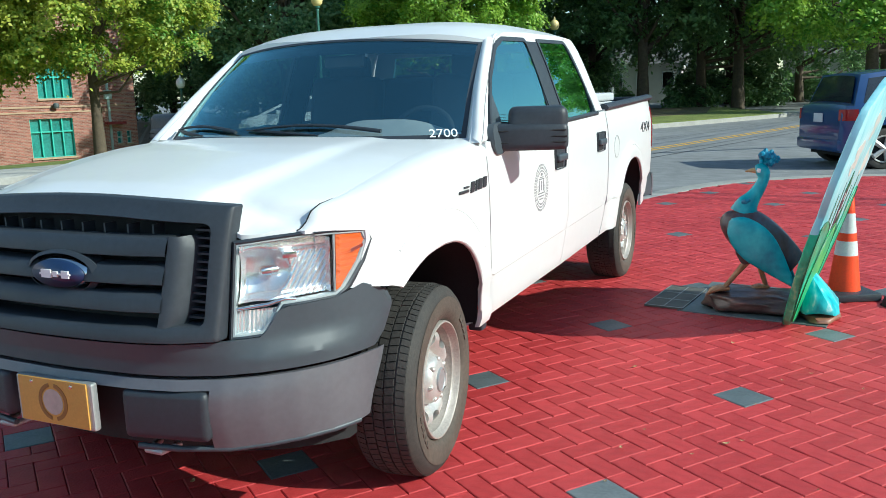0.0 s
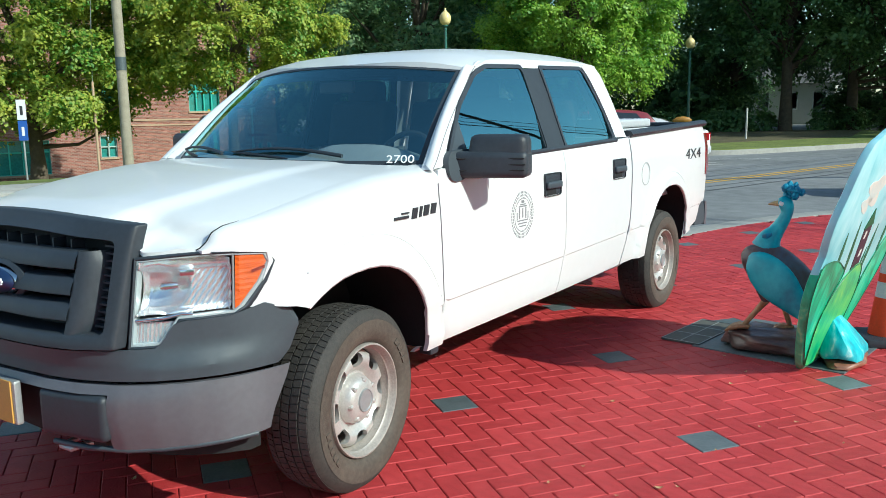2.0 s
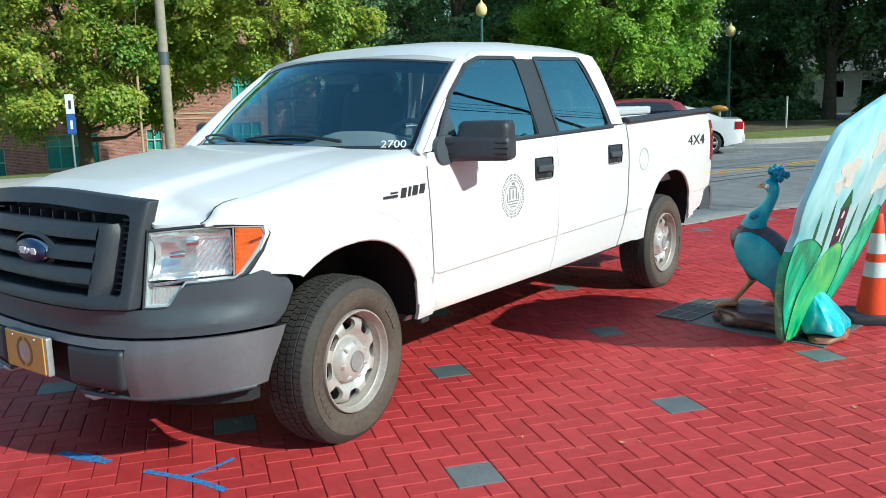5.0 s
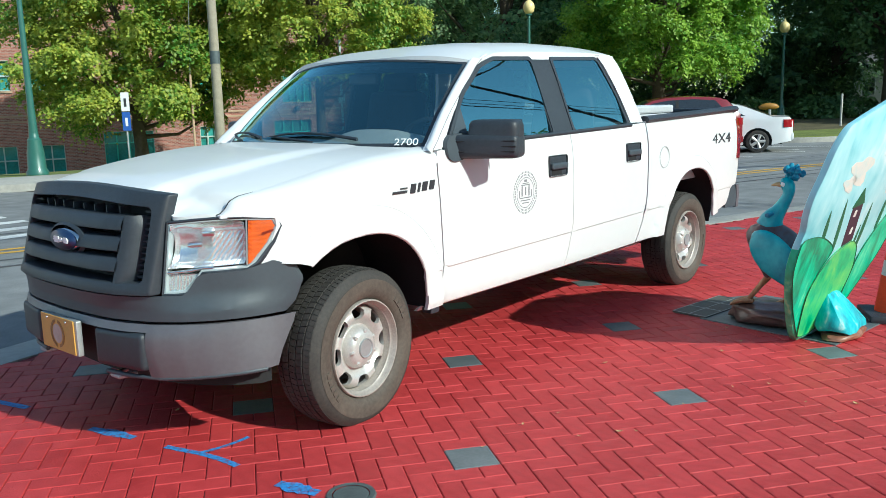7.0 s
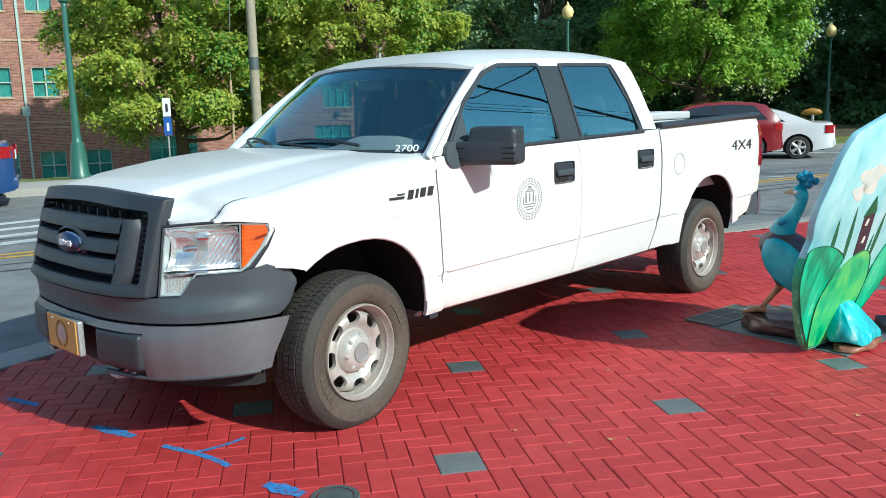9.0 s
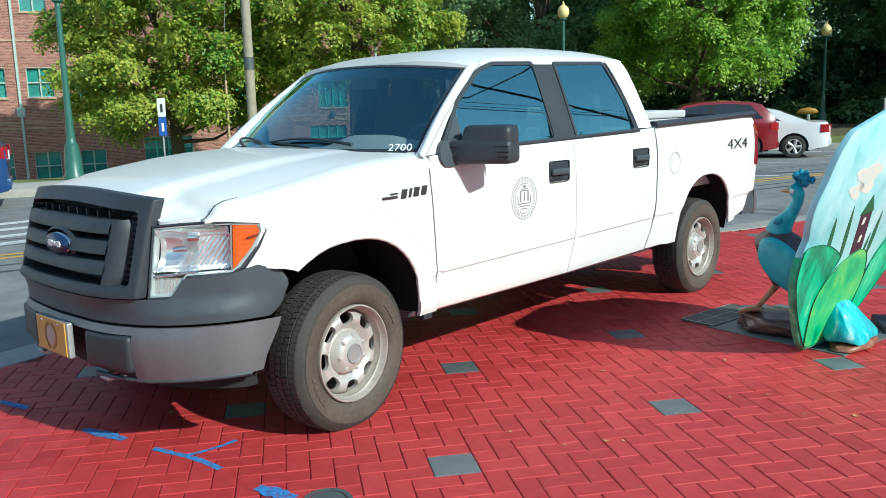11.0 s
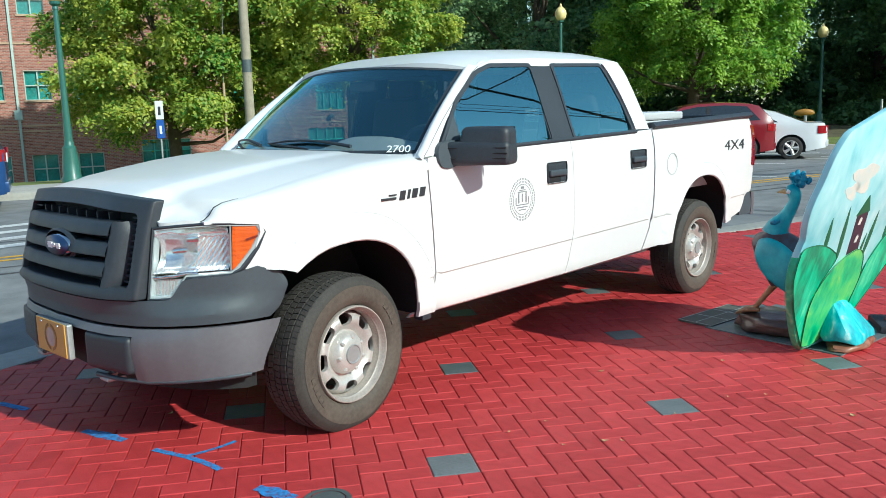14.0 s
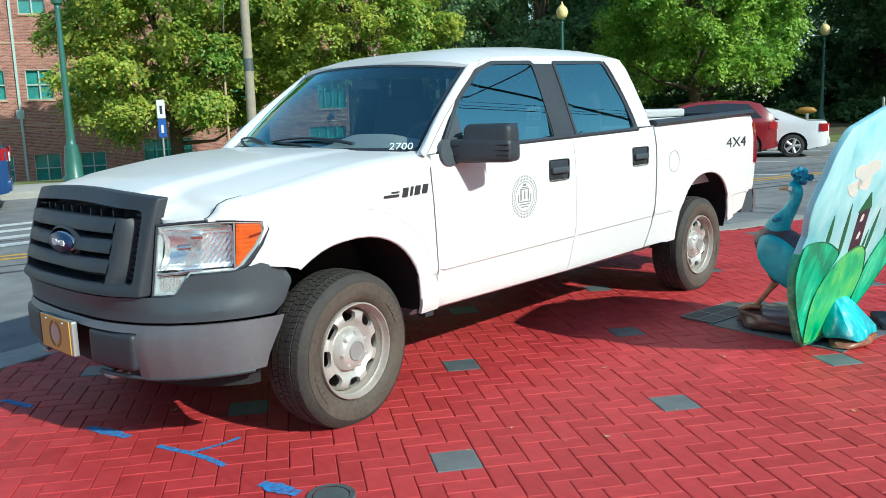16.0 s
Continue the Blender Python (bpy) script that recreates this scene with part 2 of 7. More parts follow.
M["rock_tan"] = brushed("rock_tan", ((0.14, 0.05, 0.03), (0.28, 0.11, 0.065), (0.40, 0.20, 0.13)), (9, 5, 14), 0.45, 0.2, 0.6)
M["cover_grey"] = mat("cover_grey", (0.10, 0.10, 0.088), 0.7, vary=0.25, scale=20, bump=0.2)
M["fan_sky"] = brushed("fan_sky", ((0.20, 0.60, 0.66), (0.34, 0.74, 0.78), (0.46, 0.82, 0.85), (0.70, 0.91, 0.91)), (3.2, 3.2, 1.6), bump=0.15)
M["fan_leaf"] = brushed("fan_leaf", ((0.006, 0.24, 0.13), (0.012, 0.44, 0.22), (0.03, 0.60, 0.33), (0.22, 0.76, 0.40)), (8, 8, 2.2))
M["fan_leaf2"] = brushed("fan_leaf2", ((0.01, 0.30, 0.13), (0.03, 0.52, 0.20), (0.14, 0.62, 0.17), (0.38, 0.72, 0.18)), (7, 7, 2.4))
M["fan_cloud"] = brushed("fan_cloud", ((0.60, 0.76, 0.73), (0.74, 0.77, 0.69), (0.82, 0.79, 0.69)), (9, 9, 9))
M["fan_tower"] = mat("fan_tower", (0.045, 0.03, 0.045), 0.45, vary=0.2, scale=6)
M["fan_dark"] = mat("fan_dark", (0.012, 0.14, 0.06), 0.45, vary=0.2, scale=6)
M["fan_tail"] = brushed("fan_tail", ((0.008, 0.28, 0.36), (0.02, 0.46, 0.54), (0.08, 0.62, 0.66), (0.62, 0.88, 0.86)), (13, 10, 3.5))
M["cone_orange"] = mat("cone_orange", (0.85, 0.065, 0.008), 0.5, vary=0.12, scale=8)
M["cone_white"] = mat("cone_white", (0.66, 0.74, 0.70), 0.35, vary=0.12, scale=8)
M["iron"] = mat("iron", (0.10, 0.12, 0.12), 0.6, metal=0.3, vary=0.25, scale=20, bump=0.2)
M["car_white"] = mat("car_white", (0.80, 0.80, 0.80), 0.3, vary=0.02, coat=0.8)
M["car_red"] = mat("car_red", (0.20, 0.005, 0.012), 0.3, vary=0.05, coat=0.8)
M["car_blue"] = mat("car_blue", (0.011, 0.055, 0.18), 0.3, metal=0.1, vary=0.05, coat=0.8)
M["car_glass"] = mat("car_glass", (0.02, 0.025, 0.03), 0.06, vary=0.2, spec=0.8)
M["sign_white"] = mat("sign_white", (0.72, 0.72, 0.72), 0.5, vary=0.05)
M["sign_blue"] = mat("sign_blue", (0.02, 0.09, 0.36), 0.5, vary=0.05)
M["galv"] = mat("galv", (0.42, 0.44, 0.44), 0.5, metal=0.6, vary=0.1)
M["siding"] = mat("siding", (0.55, 0.54, 0.50), 0.7, vary=0.1, scale=3)
M["roofing"] = mat("roofing", (0.13, 0.12, 0.115), 0.85, vary=0.25, scale=5)
# yellow darkened to carry the shade that the object stands in
M["yellow_thing"] = mat("yellow_thing", (0.36, 0.17, 0.025), 0.5, vary=0.2)


# ---- building blocks ----
def part(name, bm, material, parent=None, label="", smooth=None):
    """One bmesh becomes one mesh object, under a thing or a part."""
    me = bpy.data.meshes.new(name)
    bmesh.ops.recalc_face_normals(bm, faces=bm.faces)
    bm.to_mesh(me)
    bm.free()
    if smooth is not None:
        me.shade_smooth()
        me.set_sharp_from_angle(angle=radians(smooth))
    me.materials.append(M[material])
    ob = new(name, me)
    if parent:
        ob.parent = parent
    if label:
        ob["label"] = label
    return ob


def raw(name, verts, faces, material, parent=None, smooth=None):
    me = bpy.data.meshes.new(name)
    me.from_pydata(verts, [], faces)
    if smooth is not None:
        me.shade_smooth()
        me.set_sharp_from_angle(angle=radians(smooth))
    me.materials.append(M[material])
    ob = new(name, me)
    if parent:
        ob.parent = parent
    return ob


def thing(name, label, category, group="", m=None, kind=""):
    ob = tagged(new(name), label, category, group, kind)
    if m is not None:
        ob.matrix_world = m
    return ob


def box(cx, cy, cz, sx, sy, sz, bev=0.0, bm=None, seg=2, rz=0.0):
    b = bmesh.new()
    bmesh.ops.create_cube(b, size=1, matrix=Matrix.Translation((cx, cy, cz)) @ Matrix.Rotation(rz, 4, "Z") @ Matrix.Diagonal((sx, sy, sz, 1)))
    if bev:
        bmesh.ops.bevel(b, geom=b.edges[:], offset=bev, segments=seg, profile=0.6, affect="EDGES")
    return merge(bm, b)


def merge(bm, b):
    if bm is None:
        return b
    me = bpy.data.meshes.new("t")
    b.to_mesh(me)
    b.free()
    bm.from_mesh(me)
    bpy.data.meshes.remove(me)
    return bm


def lathe(profile, axis="z", centre=(0, 0, 0), n=32, bm=None, caps=True):
    """Turn (radius, height) pairs round an axis."""
    b = bmesh.new()
    rings = []
    for r, h in profile:
        ring = []
        for k in range(n):
            a = 2 * math.pi * k / n
            p = {"z": (r * math.cos(a), r * math.sin(a), h), "y": (r * math.cos(a), h, r * math.sin(a)), "x": (h, r * math.cos(a), r * math.sin(a))}[axis]
            ring.append(b.verts.new(Vector(p) + Vector(centre)))
        rings.append(ring)
    for p, q in zip(rings, rings[1:]):
        for k in range(n):
            b.faces.new((p[k], p[(k + 1) % n], q[(k + 1) % n], q[k]))
    if caps:
        for ring in (rings[0], rings[-1]):
            if (ring[0].co - ring[n // 2].co).length > 1e-5:
                b.faces.new(ring)
    bmesh.ops.remove_doubles(b, verts=b.verts, dist=1e-6)
    return merge(bm, b)


def tube(points, radii, n=8, bm=None, flat=None):
    """A round bar along points; radii one number or one a point; flat squashes it across."""
    b = bmesh.new()
    pts = [Vector(p) for p in points]
    if not isinstance(radii, (list, tuple)):
        radii = [radii] * len(pts)
    prev = None
    for i, p in enumerate(pts):
        d = (pts[min(i + 1, len(pts) - 1)] - pts[max(i - 1, 0)]).normalized()
        up = Vector((0, 0, 1)) if abs(d.z) < 0.9 else Vector((1, 0, 0))
        s = d.cross(up).normalized()
        u = s.cross(d)
        ring = [b.verts.new(p + radii[i] * (math.cos(2 * math.pi * k / n) * s * (flat or 1) + math.sin(2 * math.pi * k / n) * u)) for k in range(n)]
        if prev:
            for k in range(n):
                b.faces.new((prev[k], prev[(k + 1) % n], ring[(k + 1) % n], ring[k]))
        else:
            b.faces.new(ring)
        prev = ring
    b.faces.new(prev)
    return merge(bm, b)


def grid(f, nu, nv, bm=None, thick=None):
    """A surface f(u, v), u and v from 0 to 1; thick: a vector by which its back lies off."""
    b = bmesh.new()
    vs = [[b.verts.new(f(i / nu, j / nv)) for j in range(nv + 1)] for i in range(nu + 1)]
    for i in range(nu):
        for j in range(nv):
            b.faces.new((vs[i][j], vs[i + 1][j], vs[i + 1][j + 1], vs[i][j + 1]))
    if thick:
        r = bmesh.ops.extrude_face_region(b, geom=b.faces[:])
        bmesh.ops.translate(b, verts=[v for v in r["geom"] if isinstance(v, bmesh.types.BMVert)], vec=thick)
    return merge(bm, b)


def slab(poly, f, thick, bm=None):
    """A flat outline of (a, b) pairs, set in space by f(a, b), with a back that lies off by thick."""
    b = bmesh.new()
    front = [b.verts.new(f(*p)) for p in poly]
    back = [b.verts.new(v.co + Vector(thick)) for v in front]
    k = len(poly)
    b.faces.new(front)
    b.faces.new(back[::-1])
    for i in range(k):
        b.faces.new((front[i], front[(i + 1) % k], back[(i + 1) % k], back[i]))
    return merge(bm, b)


def curve(pts, n=8):
    """Catmull-Rom through points (tuples of any size)."""
    out = []
    p = [np.array(q, float) for q in pts]
    p = [2 * p[0] - p[1]] + p + [2 * p[-1] - p[-2]]
    for i in range(1, len(p) - 2):
        for k in range(n):
            t = k / n
            a, b, c, d = p[i - 1], p[i], p[i + 1], p[i + 2]
            out.append(0.5 * (2 * b + (c - a) * t + (2 * a - 5 * b + 4 * c - d) * t * t + (3 * b - a - 3 * c + d) * t ** 3))
    out.append(p[-2])
    return [tuple(float(c) for c in q) for q in out]


def lerp(table, x):
    """Piecewise-linear look-up in ((x, y), ...)."""
    return float(np.interp(x, [a for a, _ in table], [b for _, b in table]))


def smooth_step(a, b, x):
    t = min(1, max(0, (x - a) / (b - a)))
    return t * t * (3 - 2 * t)


def words(text, size, m, material, parent, depth=0.001, name="lettering"):
    """Built-in font, as a mesh."""
    cu = bpy.data.curves.new(name, "FONT")
    cu.body, cu.size, cu.extrude, cu.align_x, cu.align_y = text, size, depth, "CENTER", "CENTER"
    t = bpy.data.objects.new(name, cu)
    me = bpy.data.meshes.new_from_object(t)
    bpy.data.objects.remove(t)
    me.materials.append(M[material])
    ob = new(name, me)
    ob.parent = parent
    ob.matrix_basis = m
    return ob


# ---- ground ----
def setting(name, label, category):
    return tagged(new(name), label, category, kind="structure")


EDGE = [tuple(p) for p in curve([(-9, -1.6), (-5, 0.0), (-2.6, 0.85), (-0.8, 1.45), (1.4, 1.72), (4, 1.25), (6.75, 0.2), (8.55, -0.36), (10.2, -1.15), (11.1, -2.15), (11.6, -3.4), (11.8, -6), (11.8, -12)], 8)]
KERB = [tuple(p) for p in curve([(-30, 27.5), (-10, 19.0), (4, 13.2), (12, 10.8), (17.5, 10.6), (22.5, 8.6), (25.6, 4.3), (29, 2.3), (33, 0.6), (44, -5), (60, -13)], 5)]
KERB_XY = np.array(KERB)
d = np.gradient(KERB_XY, axis=0)
NR = np.stack([-d[:, 1], d[:, 0]], 1) / np.linalg.norm(d, axis=1)[:, None]


def beyond(x, y):
    """Distance behind the far kerb; negative on the street."""
    k = np.argmin(np.hypot(KERB_XY[:, 0] - x, KERB_XY[:, 1] - y))
    v = np.array((x, y)) - KERB_XY[k]
    return float(np.hypot(*v)) * (1 if v @ NR[k] > 0 else -1)


def lawn_z(x, y):
    """The ground beyond the street, lowered so the brick building's foot fits the camera's view."""
    o = beyond(x, y)
    z = lerp(((2.1, 0.12), (5, 0.02), (8, -0.30), (14, -0.80), (22, -1.50), (30, -1.90)), o)
    return z + (0.02 - z) * smooth_step(24, 31, x - 0.45 * (y - 10)) if o > 2.1 else 0.12


lines_x = [-400, -150, -70, -45] + [-32 + 1.5 * k for k in range(62)] + [75, 120, 400]
lines_y = [-400, -150, -60, -30] + [-16 + 1.5 * k for k in range(42)] + [55, 75, 150, 400]
vs, fs = [], []
for y in lines_y:
    for x in lines_x:
        o = beyond(x, y)
        vs.append((x, y, -0.02 if o < 1.0 or x - 0.45 * (y - 10) > 27 else min(-0.02, lawn_z(x, y) - 0.15 if o > 2.1 else -0.1)))
nx_ = len(lines_x)
for j in range(len(lines_y) - 1):
    for i in range(nx_ - 1):
        fs.append((j * nx_ + i, j * nx_ + i + 1, (j + 1) * nx_ + i + 1, (j + 1) * nx_ + i))
tagged(raw("ground", vs, fs, "asphalt"), "worn grey asphalt of the street and forecourt", "road", kind="structure")


def in_plaza(x, y):
    inside = False
    poly = EDGE + [(-9, -12)]
    j = len(poly) - 1
    for i in range(len(poly)):
        (xi, yi), (xj, yj) = poly[i], poly[j]
        if (yi > y) != (yj > y) and x < (xj - xi) * (y - yi) / (yj - yi) + xi:
            inside = not inside
        j = i
    return inside


# the paved plaza: a bed, a concrete border, herringbone pavers and slate squares
plaza = setting("pavement", "red painted herringbone block paving with slate-grey square insets", "pavement")
b = bmesh.new()
b.faces.new([b.verts.new((x, y, -0.011)) for x, y in EDGE + [(-9, -12)]])
bmesh.ops.triangulate(b, faces=b.faces[:])
part("bed", b, "joint", plaza)
b = bmesh.new()
e = np.array(EDGE)
d = np.gradient(e, axis=0)
nrm = np.stack([-d[:, 1], d[:, 0]], 1) / np.linalg.norm(d, axis=1)[:, None]
ring = []
for p, q in zip(e, nrm):
    ring.append([b.verts.new((p[0] + q[0] * o, p[1] + q[1] * o, z)) for o, z in ((0, -0.01), (0.0, 0.002), (0.02, 0.004), (0.33, 0.0), (0.36, -0.012), (0.36, -0.03))])
for a, c in zip(ring, ring[1:]):
    for k in range(5):
        b.faces.new((a[k], a[k + 1], c[k + 1], c[k]))
tagged(part("kerb_border", b, "concrete", None, smooth=40), "pale concrete edging band round the paved plaza", "kerb", kind="structure")

P, TURN_DEG = 0.1008, -36.4
ca, sa = math.cos(radians(TURN_DEG)), math.sin(radians(TURN_DEG))
ORIGIN = (0.957, -0.752)


def uv_world(u, v):
    return ORIGIN[0] + u * ca - v * sa, ORIGIN[1] + u * sa + v * ca


# slate squares on a slanted lattice, two modules wide, one at the origin
taken = {}
for i in range(-9, 12):
    for j in range(-9, 9):
        u0, v0 = 12 * i - 3 * j, 4 * i - 13 * j
        x, y = uv_world(u0 * P, v0 * P)
        if in_plaza(x, y):
            for a in (-1, 0):
                for c in (-1, 0):
                    taken[(u0 + a, v0 + c)] = (u0, v0)


def block(w, h, lift=0.0, bev=0.0038):
    """A paver centred on the origin: bevelled top and sides."""
    a, c = w / 2 - 0.0015, h / 2 - 0.0015
    v = [(-a, -c, -0.03), (a, -c, -0.03), (a, c, -0.03), (-a, c, -0.03), (-a, -c, -bev * 0.82), (a, -c, -bev * 0.82), (a, c, -bev * 0.82), (-a, c, -bev * 0.82),
         (-a + bev, -c + bev, lift), (a - bev, -c + bev, lift), (a - bev, c - bev, lift), (-a + bev, c - bev, lift)]
    f = [(0, 1, 5, 4), (1, 2, 6, 5), (2, 3, 7, 6), (3, 0, 4, 7), (4, 5, 9, 8), (5, 6, 10, 9), (6, 7, 11, 10), (7, 4, 8, 11), (8, 9, 10, 11)]
    return v, f


BLOCKS = []     # u, v of the middle, width, height, in modules
for iu in range(-175, 175):
    for iv in range(-175, 175):
        k = (iu + iv) % 4
        cells = None
        if k == 0:
            cells = ((iu, iv), (iu + 1, iv))
        elif k == 2:
            cells = ((iu, iv), (iu, iv + 1))
        if not cells:
            continue
        free = [c for c in cells if c not in taken]
        if len(free) == 2:
            mu, mv = (cells[0][0] + cells[1][0] + 1) / 2, (cells[0][1] + cells[1][1] + 1) / 2
            w, h = (2, 1) if k == 0 else (1, 2)
        elif len(free) == 1:
            mu, mv, w, h = free[0][0] + 0.5, free[0][1] + 0.5, 1, 1
        else:
            continue
        x, y = uv_world(mu * P, mv * P)
        if in_plaza(x, y):
            BLOCKS.append((x, y, w, h))


# ---- the pickup ----
# x runs from nose to tail with the front axle at 0 and the rear axle at 3.67; the driver's side is at negative y
truck = thing("pickup_truck", "white crew-cab pickup truck with black grille parked on the red paving", "truck")
HUB = 0.360


def crease(x):
    """Height of the crease that runs low along the doors."""
    return 0.634 + 0.017 * x


def half_width(x, z):
    """Half the body's width at a height, with crease, flares and the tapering ends."""
    w = lerp(((0.40, 0.905), (0.47, 0.935), (0.63, 0.952), (0.66, 0.954), (0.85, 0.962), (1.05, 0.966), (1.17, 0.962), (1.25, 0.951), (1.31, 0.936), (1.42, 0.925)), z)
    for xc, top in ((0.0, 0.885), (3.65, 0.935)):
        r = math.hypot((x - xc) / 1.0, (z - 0.36) / 1.12)
        w += 0.028 * (1 - smooth_step(0.585, 0.625, r)) * smooth_step(0.30, 0.42, r)
    w -= 0.011 * (1 - smooth_step(-0.005, 0.005, z - crease(x)))
    if x < -0.1:
        w -= lerp(((-0.66, 0.18), (-0.56, 0.110), (-0.48, 0.074), (-0.42, 0.050), (-0.37, 0.033), (-0.25, 0.010), (-0.1, 0.0)), x)
    if x > 4.2:
        w -= 0.03 * ((x - 4.2) / 0.5) ** 2
    return w


def arch(xc, hw, top, n=22, zb=0.44, p=2.5):
    """The edge of a wheel opening, from its front foot over to its rear foot."""
    out = []
    for k in range(n + 1):
        a = math.pi * k / n
        c, s = math.cos(a), math.sin(a)
        x = -hw * math.copysign(abs(c) ** (2 / p), c)
        out.append((xc + x, zb + (top - zb) * abs(s) ** (2 / p)))
    return out


def skin(poly, s, yf=half_width, step=0.06, bm=None, inset=0.0):
    """A body panel: an outline in x and z filled with a fine net and pushed out to the body's width."""
    from_poly = [Vector(p) for p in poly]
    xs, zs = [p[0] for p in poly], [p[1] for p in poly]
    pts = []
    k = len(poly)
    for i in range(k):
        a, c = from_poly[i], from_poly[(i + 1) % k]
        m = max(1, int((c - a).length / step))
        pts += [a + (c - a) * (j / m) for j in range(m)]
    edges = [(i, (i + 1) % len(pts)) for i in range(len(pts))]
    loop = list(pts)
    gx = np.arange(min(xs) + step / 2, max(xs), step)
    gz = np.arange(min(zs) + step / 2, max(zs), step * 0.6)
    for x in gx:
        for z in gz:
            inside, j = False, len(loop) - 1
            near = 9.0
            for i in range(len(loop)):
                xi, zi, xj, zj = loop[i][0], loop[i][1], loop[j][0], loop[j][1]
                if (zi > z) != (zj > z) and x < (xj - xi) * (z - zi) / (zj - zi) + xi:
                    inside = not inside
                near = min(near, (xi - x) ** 2 + (zi - z) ** 2)
                j = i
            if inside and near > (step * 0.4) ** 2 and (yf is not half_width or abs(z - crease(x)) > 0.014):
                pts.append(Vector((x, z)))
        if yf is half_width and 0.50 < x < 4.5 and abs(x - 3.65) > 0.52:
            for z in (crease(x) - 0.005, crease(x) + 0.005):
                if min(abs(x - q[0]) + abs(z - q[1]) for q in loop) > 0.03 and min(xs) + 0.02 < x < max(xs) - 0.02:
                    pts.append(Vector((x, z)))
    v, _, f, *_ = delaunay(pts, edges, [], 1, 1e-5)
    b = bmesh.new()
    vs = [b.verts.new((p[0], s * (yf(p[0], p[1]) - inset), p[1])) for p in v]
    for t in f:
        b.faces.new([vs[i] for i in t])
    r = bmesh.ops.extrude_edge_only(b, edges=[e for e in b.edges if e.is_boundary])
    bmesh.ops.translate(b, verts=[q for q in r["geom"] if isinstance(q, bmesh.types.BMVert)], vec=(0, -s * 0.022, 0))
    return merge(bm, b)


def delaunay(pts, edges, faces, kind, eps):
    from mathutils.geometry import delaunay_2d_cdt
    return delaunay_2d_cdt(pts, edges, faces, kind, eps)


G = 0.0019    # half a panel gap
SEAM_Z = ((-0.67, 1.056), (-0.652, 1.062), (-0.63, 1.082), (-0.61, 1.114), (-0.57, 1.132), (-0.5, 1.144), (-0.4, 1.163), (-0.2, 1.203), (0.0, 1.236), (0.2, 1.260), (0.36, 1.271), (0.5, 1.277), (0.62, 1.282))   # height of the seam between bonnet and wing
SEAM_Y = ((-0.67, 0.754), (-0.63, 0.770), (-0.6, 0.780), (-0.45, 0.805), (-0.2, 0.822), (0.2, 0.820), (0.36, 0.812), (0.55, 0.805))


def shoulder(x):
    return lerp(((-0.67, 1.058), (-0.56, 1.057), (-0.47, 1.046), (-0.40, 1.052), (-0.25, 1.085), (0.0, 1.130), (0.3, 1.178), (0.53, 1.205), (0.56, 1.222), (0.62, 1.268)), x)


F_ARCH, R_ARCH = arch(-0.012, 0.462, 0.912, p=2.25), arch(3.65, 0.462, 0.945, p=2.3)
DOOR1 = [(0.555, 0.445), (1.815, 0.445), (1.862, 0.66), (1.850, 1.0), (1.843, 1.292), (0.545, 1.262), (0.535, 1.15), (0.565, 0.80), (0.578, 0.66)]
DOOR2 = [(1.815, 0.445), (2.775, 0.458), (2.85, 0.62), (2.872, 0.80), (2.872, 1.20), (2.872, 1.325), (1.843, 1.292), (1.850, 1.0), (1.862, 0.66)]


def shrink(poly, g):
    """Pull an outline in by a gap."""
    n, out = len(poly), []
    area = sum(poly[i][0] * poly[(i + 1) % n][1] - poly[(i + 1) % n][0] * poly[i][1] for i in range(n))
    sg = 1 if area > 0 else -1
    for i in range(n):
        a, p, c = Vector(poly[i - 1]), Vector(poly[i]), Vector(poly[(i + 1) % n])
        d1, d2 = (p - a).normalized(), (c - p).normalized()
        n1, n2 = Vector((-d1.y, d1.x)) * sg, Vector((-d2.y, d2.x)) * sg
        m = (n1 + n2)
        m = m / max(0.5, m.length_squared / 2) if m.length > 1e-6 else n1
        out.append(tuple(p + m * g))
    return out


def cab_y(x, z):
    """Half-width of the cab above the belt: the tumblehome."""
    return lerp(((1.24, 0.945), (1.30, 0.930), (1.45, 0.875), (1.60, 0.822), (1.72, 0.776), (1.80, 0.735)), z)


def glass_y(z):
    """The side glass: one even curve."""
    t = z - 1.29
    return 0.921 - 0.245 * t - 0.21 * t * t


def frame_ring(outer, inner, s, depth=0.025, yf=cab_y, out=0.0, n=12):
    """A band between two outlines with the same number of corners."""
    b = bmesh.new()

    def dense(poly):
        q = []
        for i in range(len(poly)):
            a, c = np.array(poly[i]), np.array(poly[(i + 1) % len(poly)])
            q += [a + (c - a) * k / n for k in range(n)]
        return q
    o, i_ = dense(outer), dense(inner)
    vo = [b.verts.new((p[0], s * (yf(*p) + out), p[1])) for p in o]
    vi = [b.verts.new((p[0], s * (yf(*p) + out), p[1])) for p in i_]
    vb = [b.verts.new((p[0], s * (yf(*p) - depth), p[1])) for p in i_]
    vo2 = [b.verts.new((p[0], s * (yf(*p) - depth), p[1])) for p in o]
    k = len(o)
    for j in range(k):
        q = (j + 1) % k
        b.faces.new((vo[j], vo[q], vi[q], vi[j]))
        b.faces.new((vi[j], vi[q], vb[q], vb[j]))
        b.faces.new((vo[j], vo[q], vo2[q], vo2[j]))
    return b


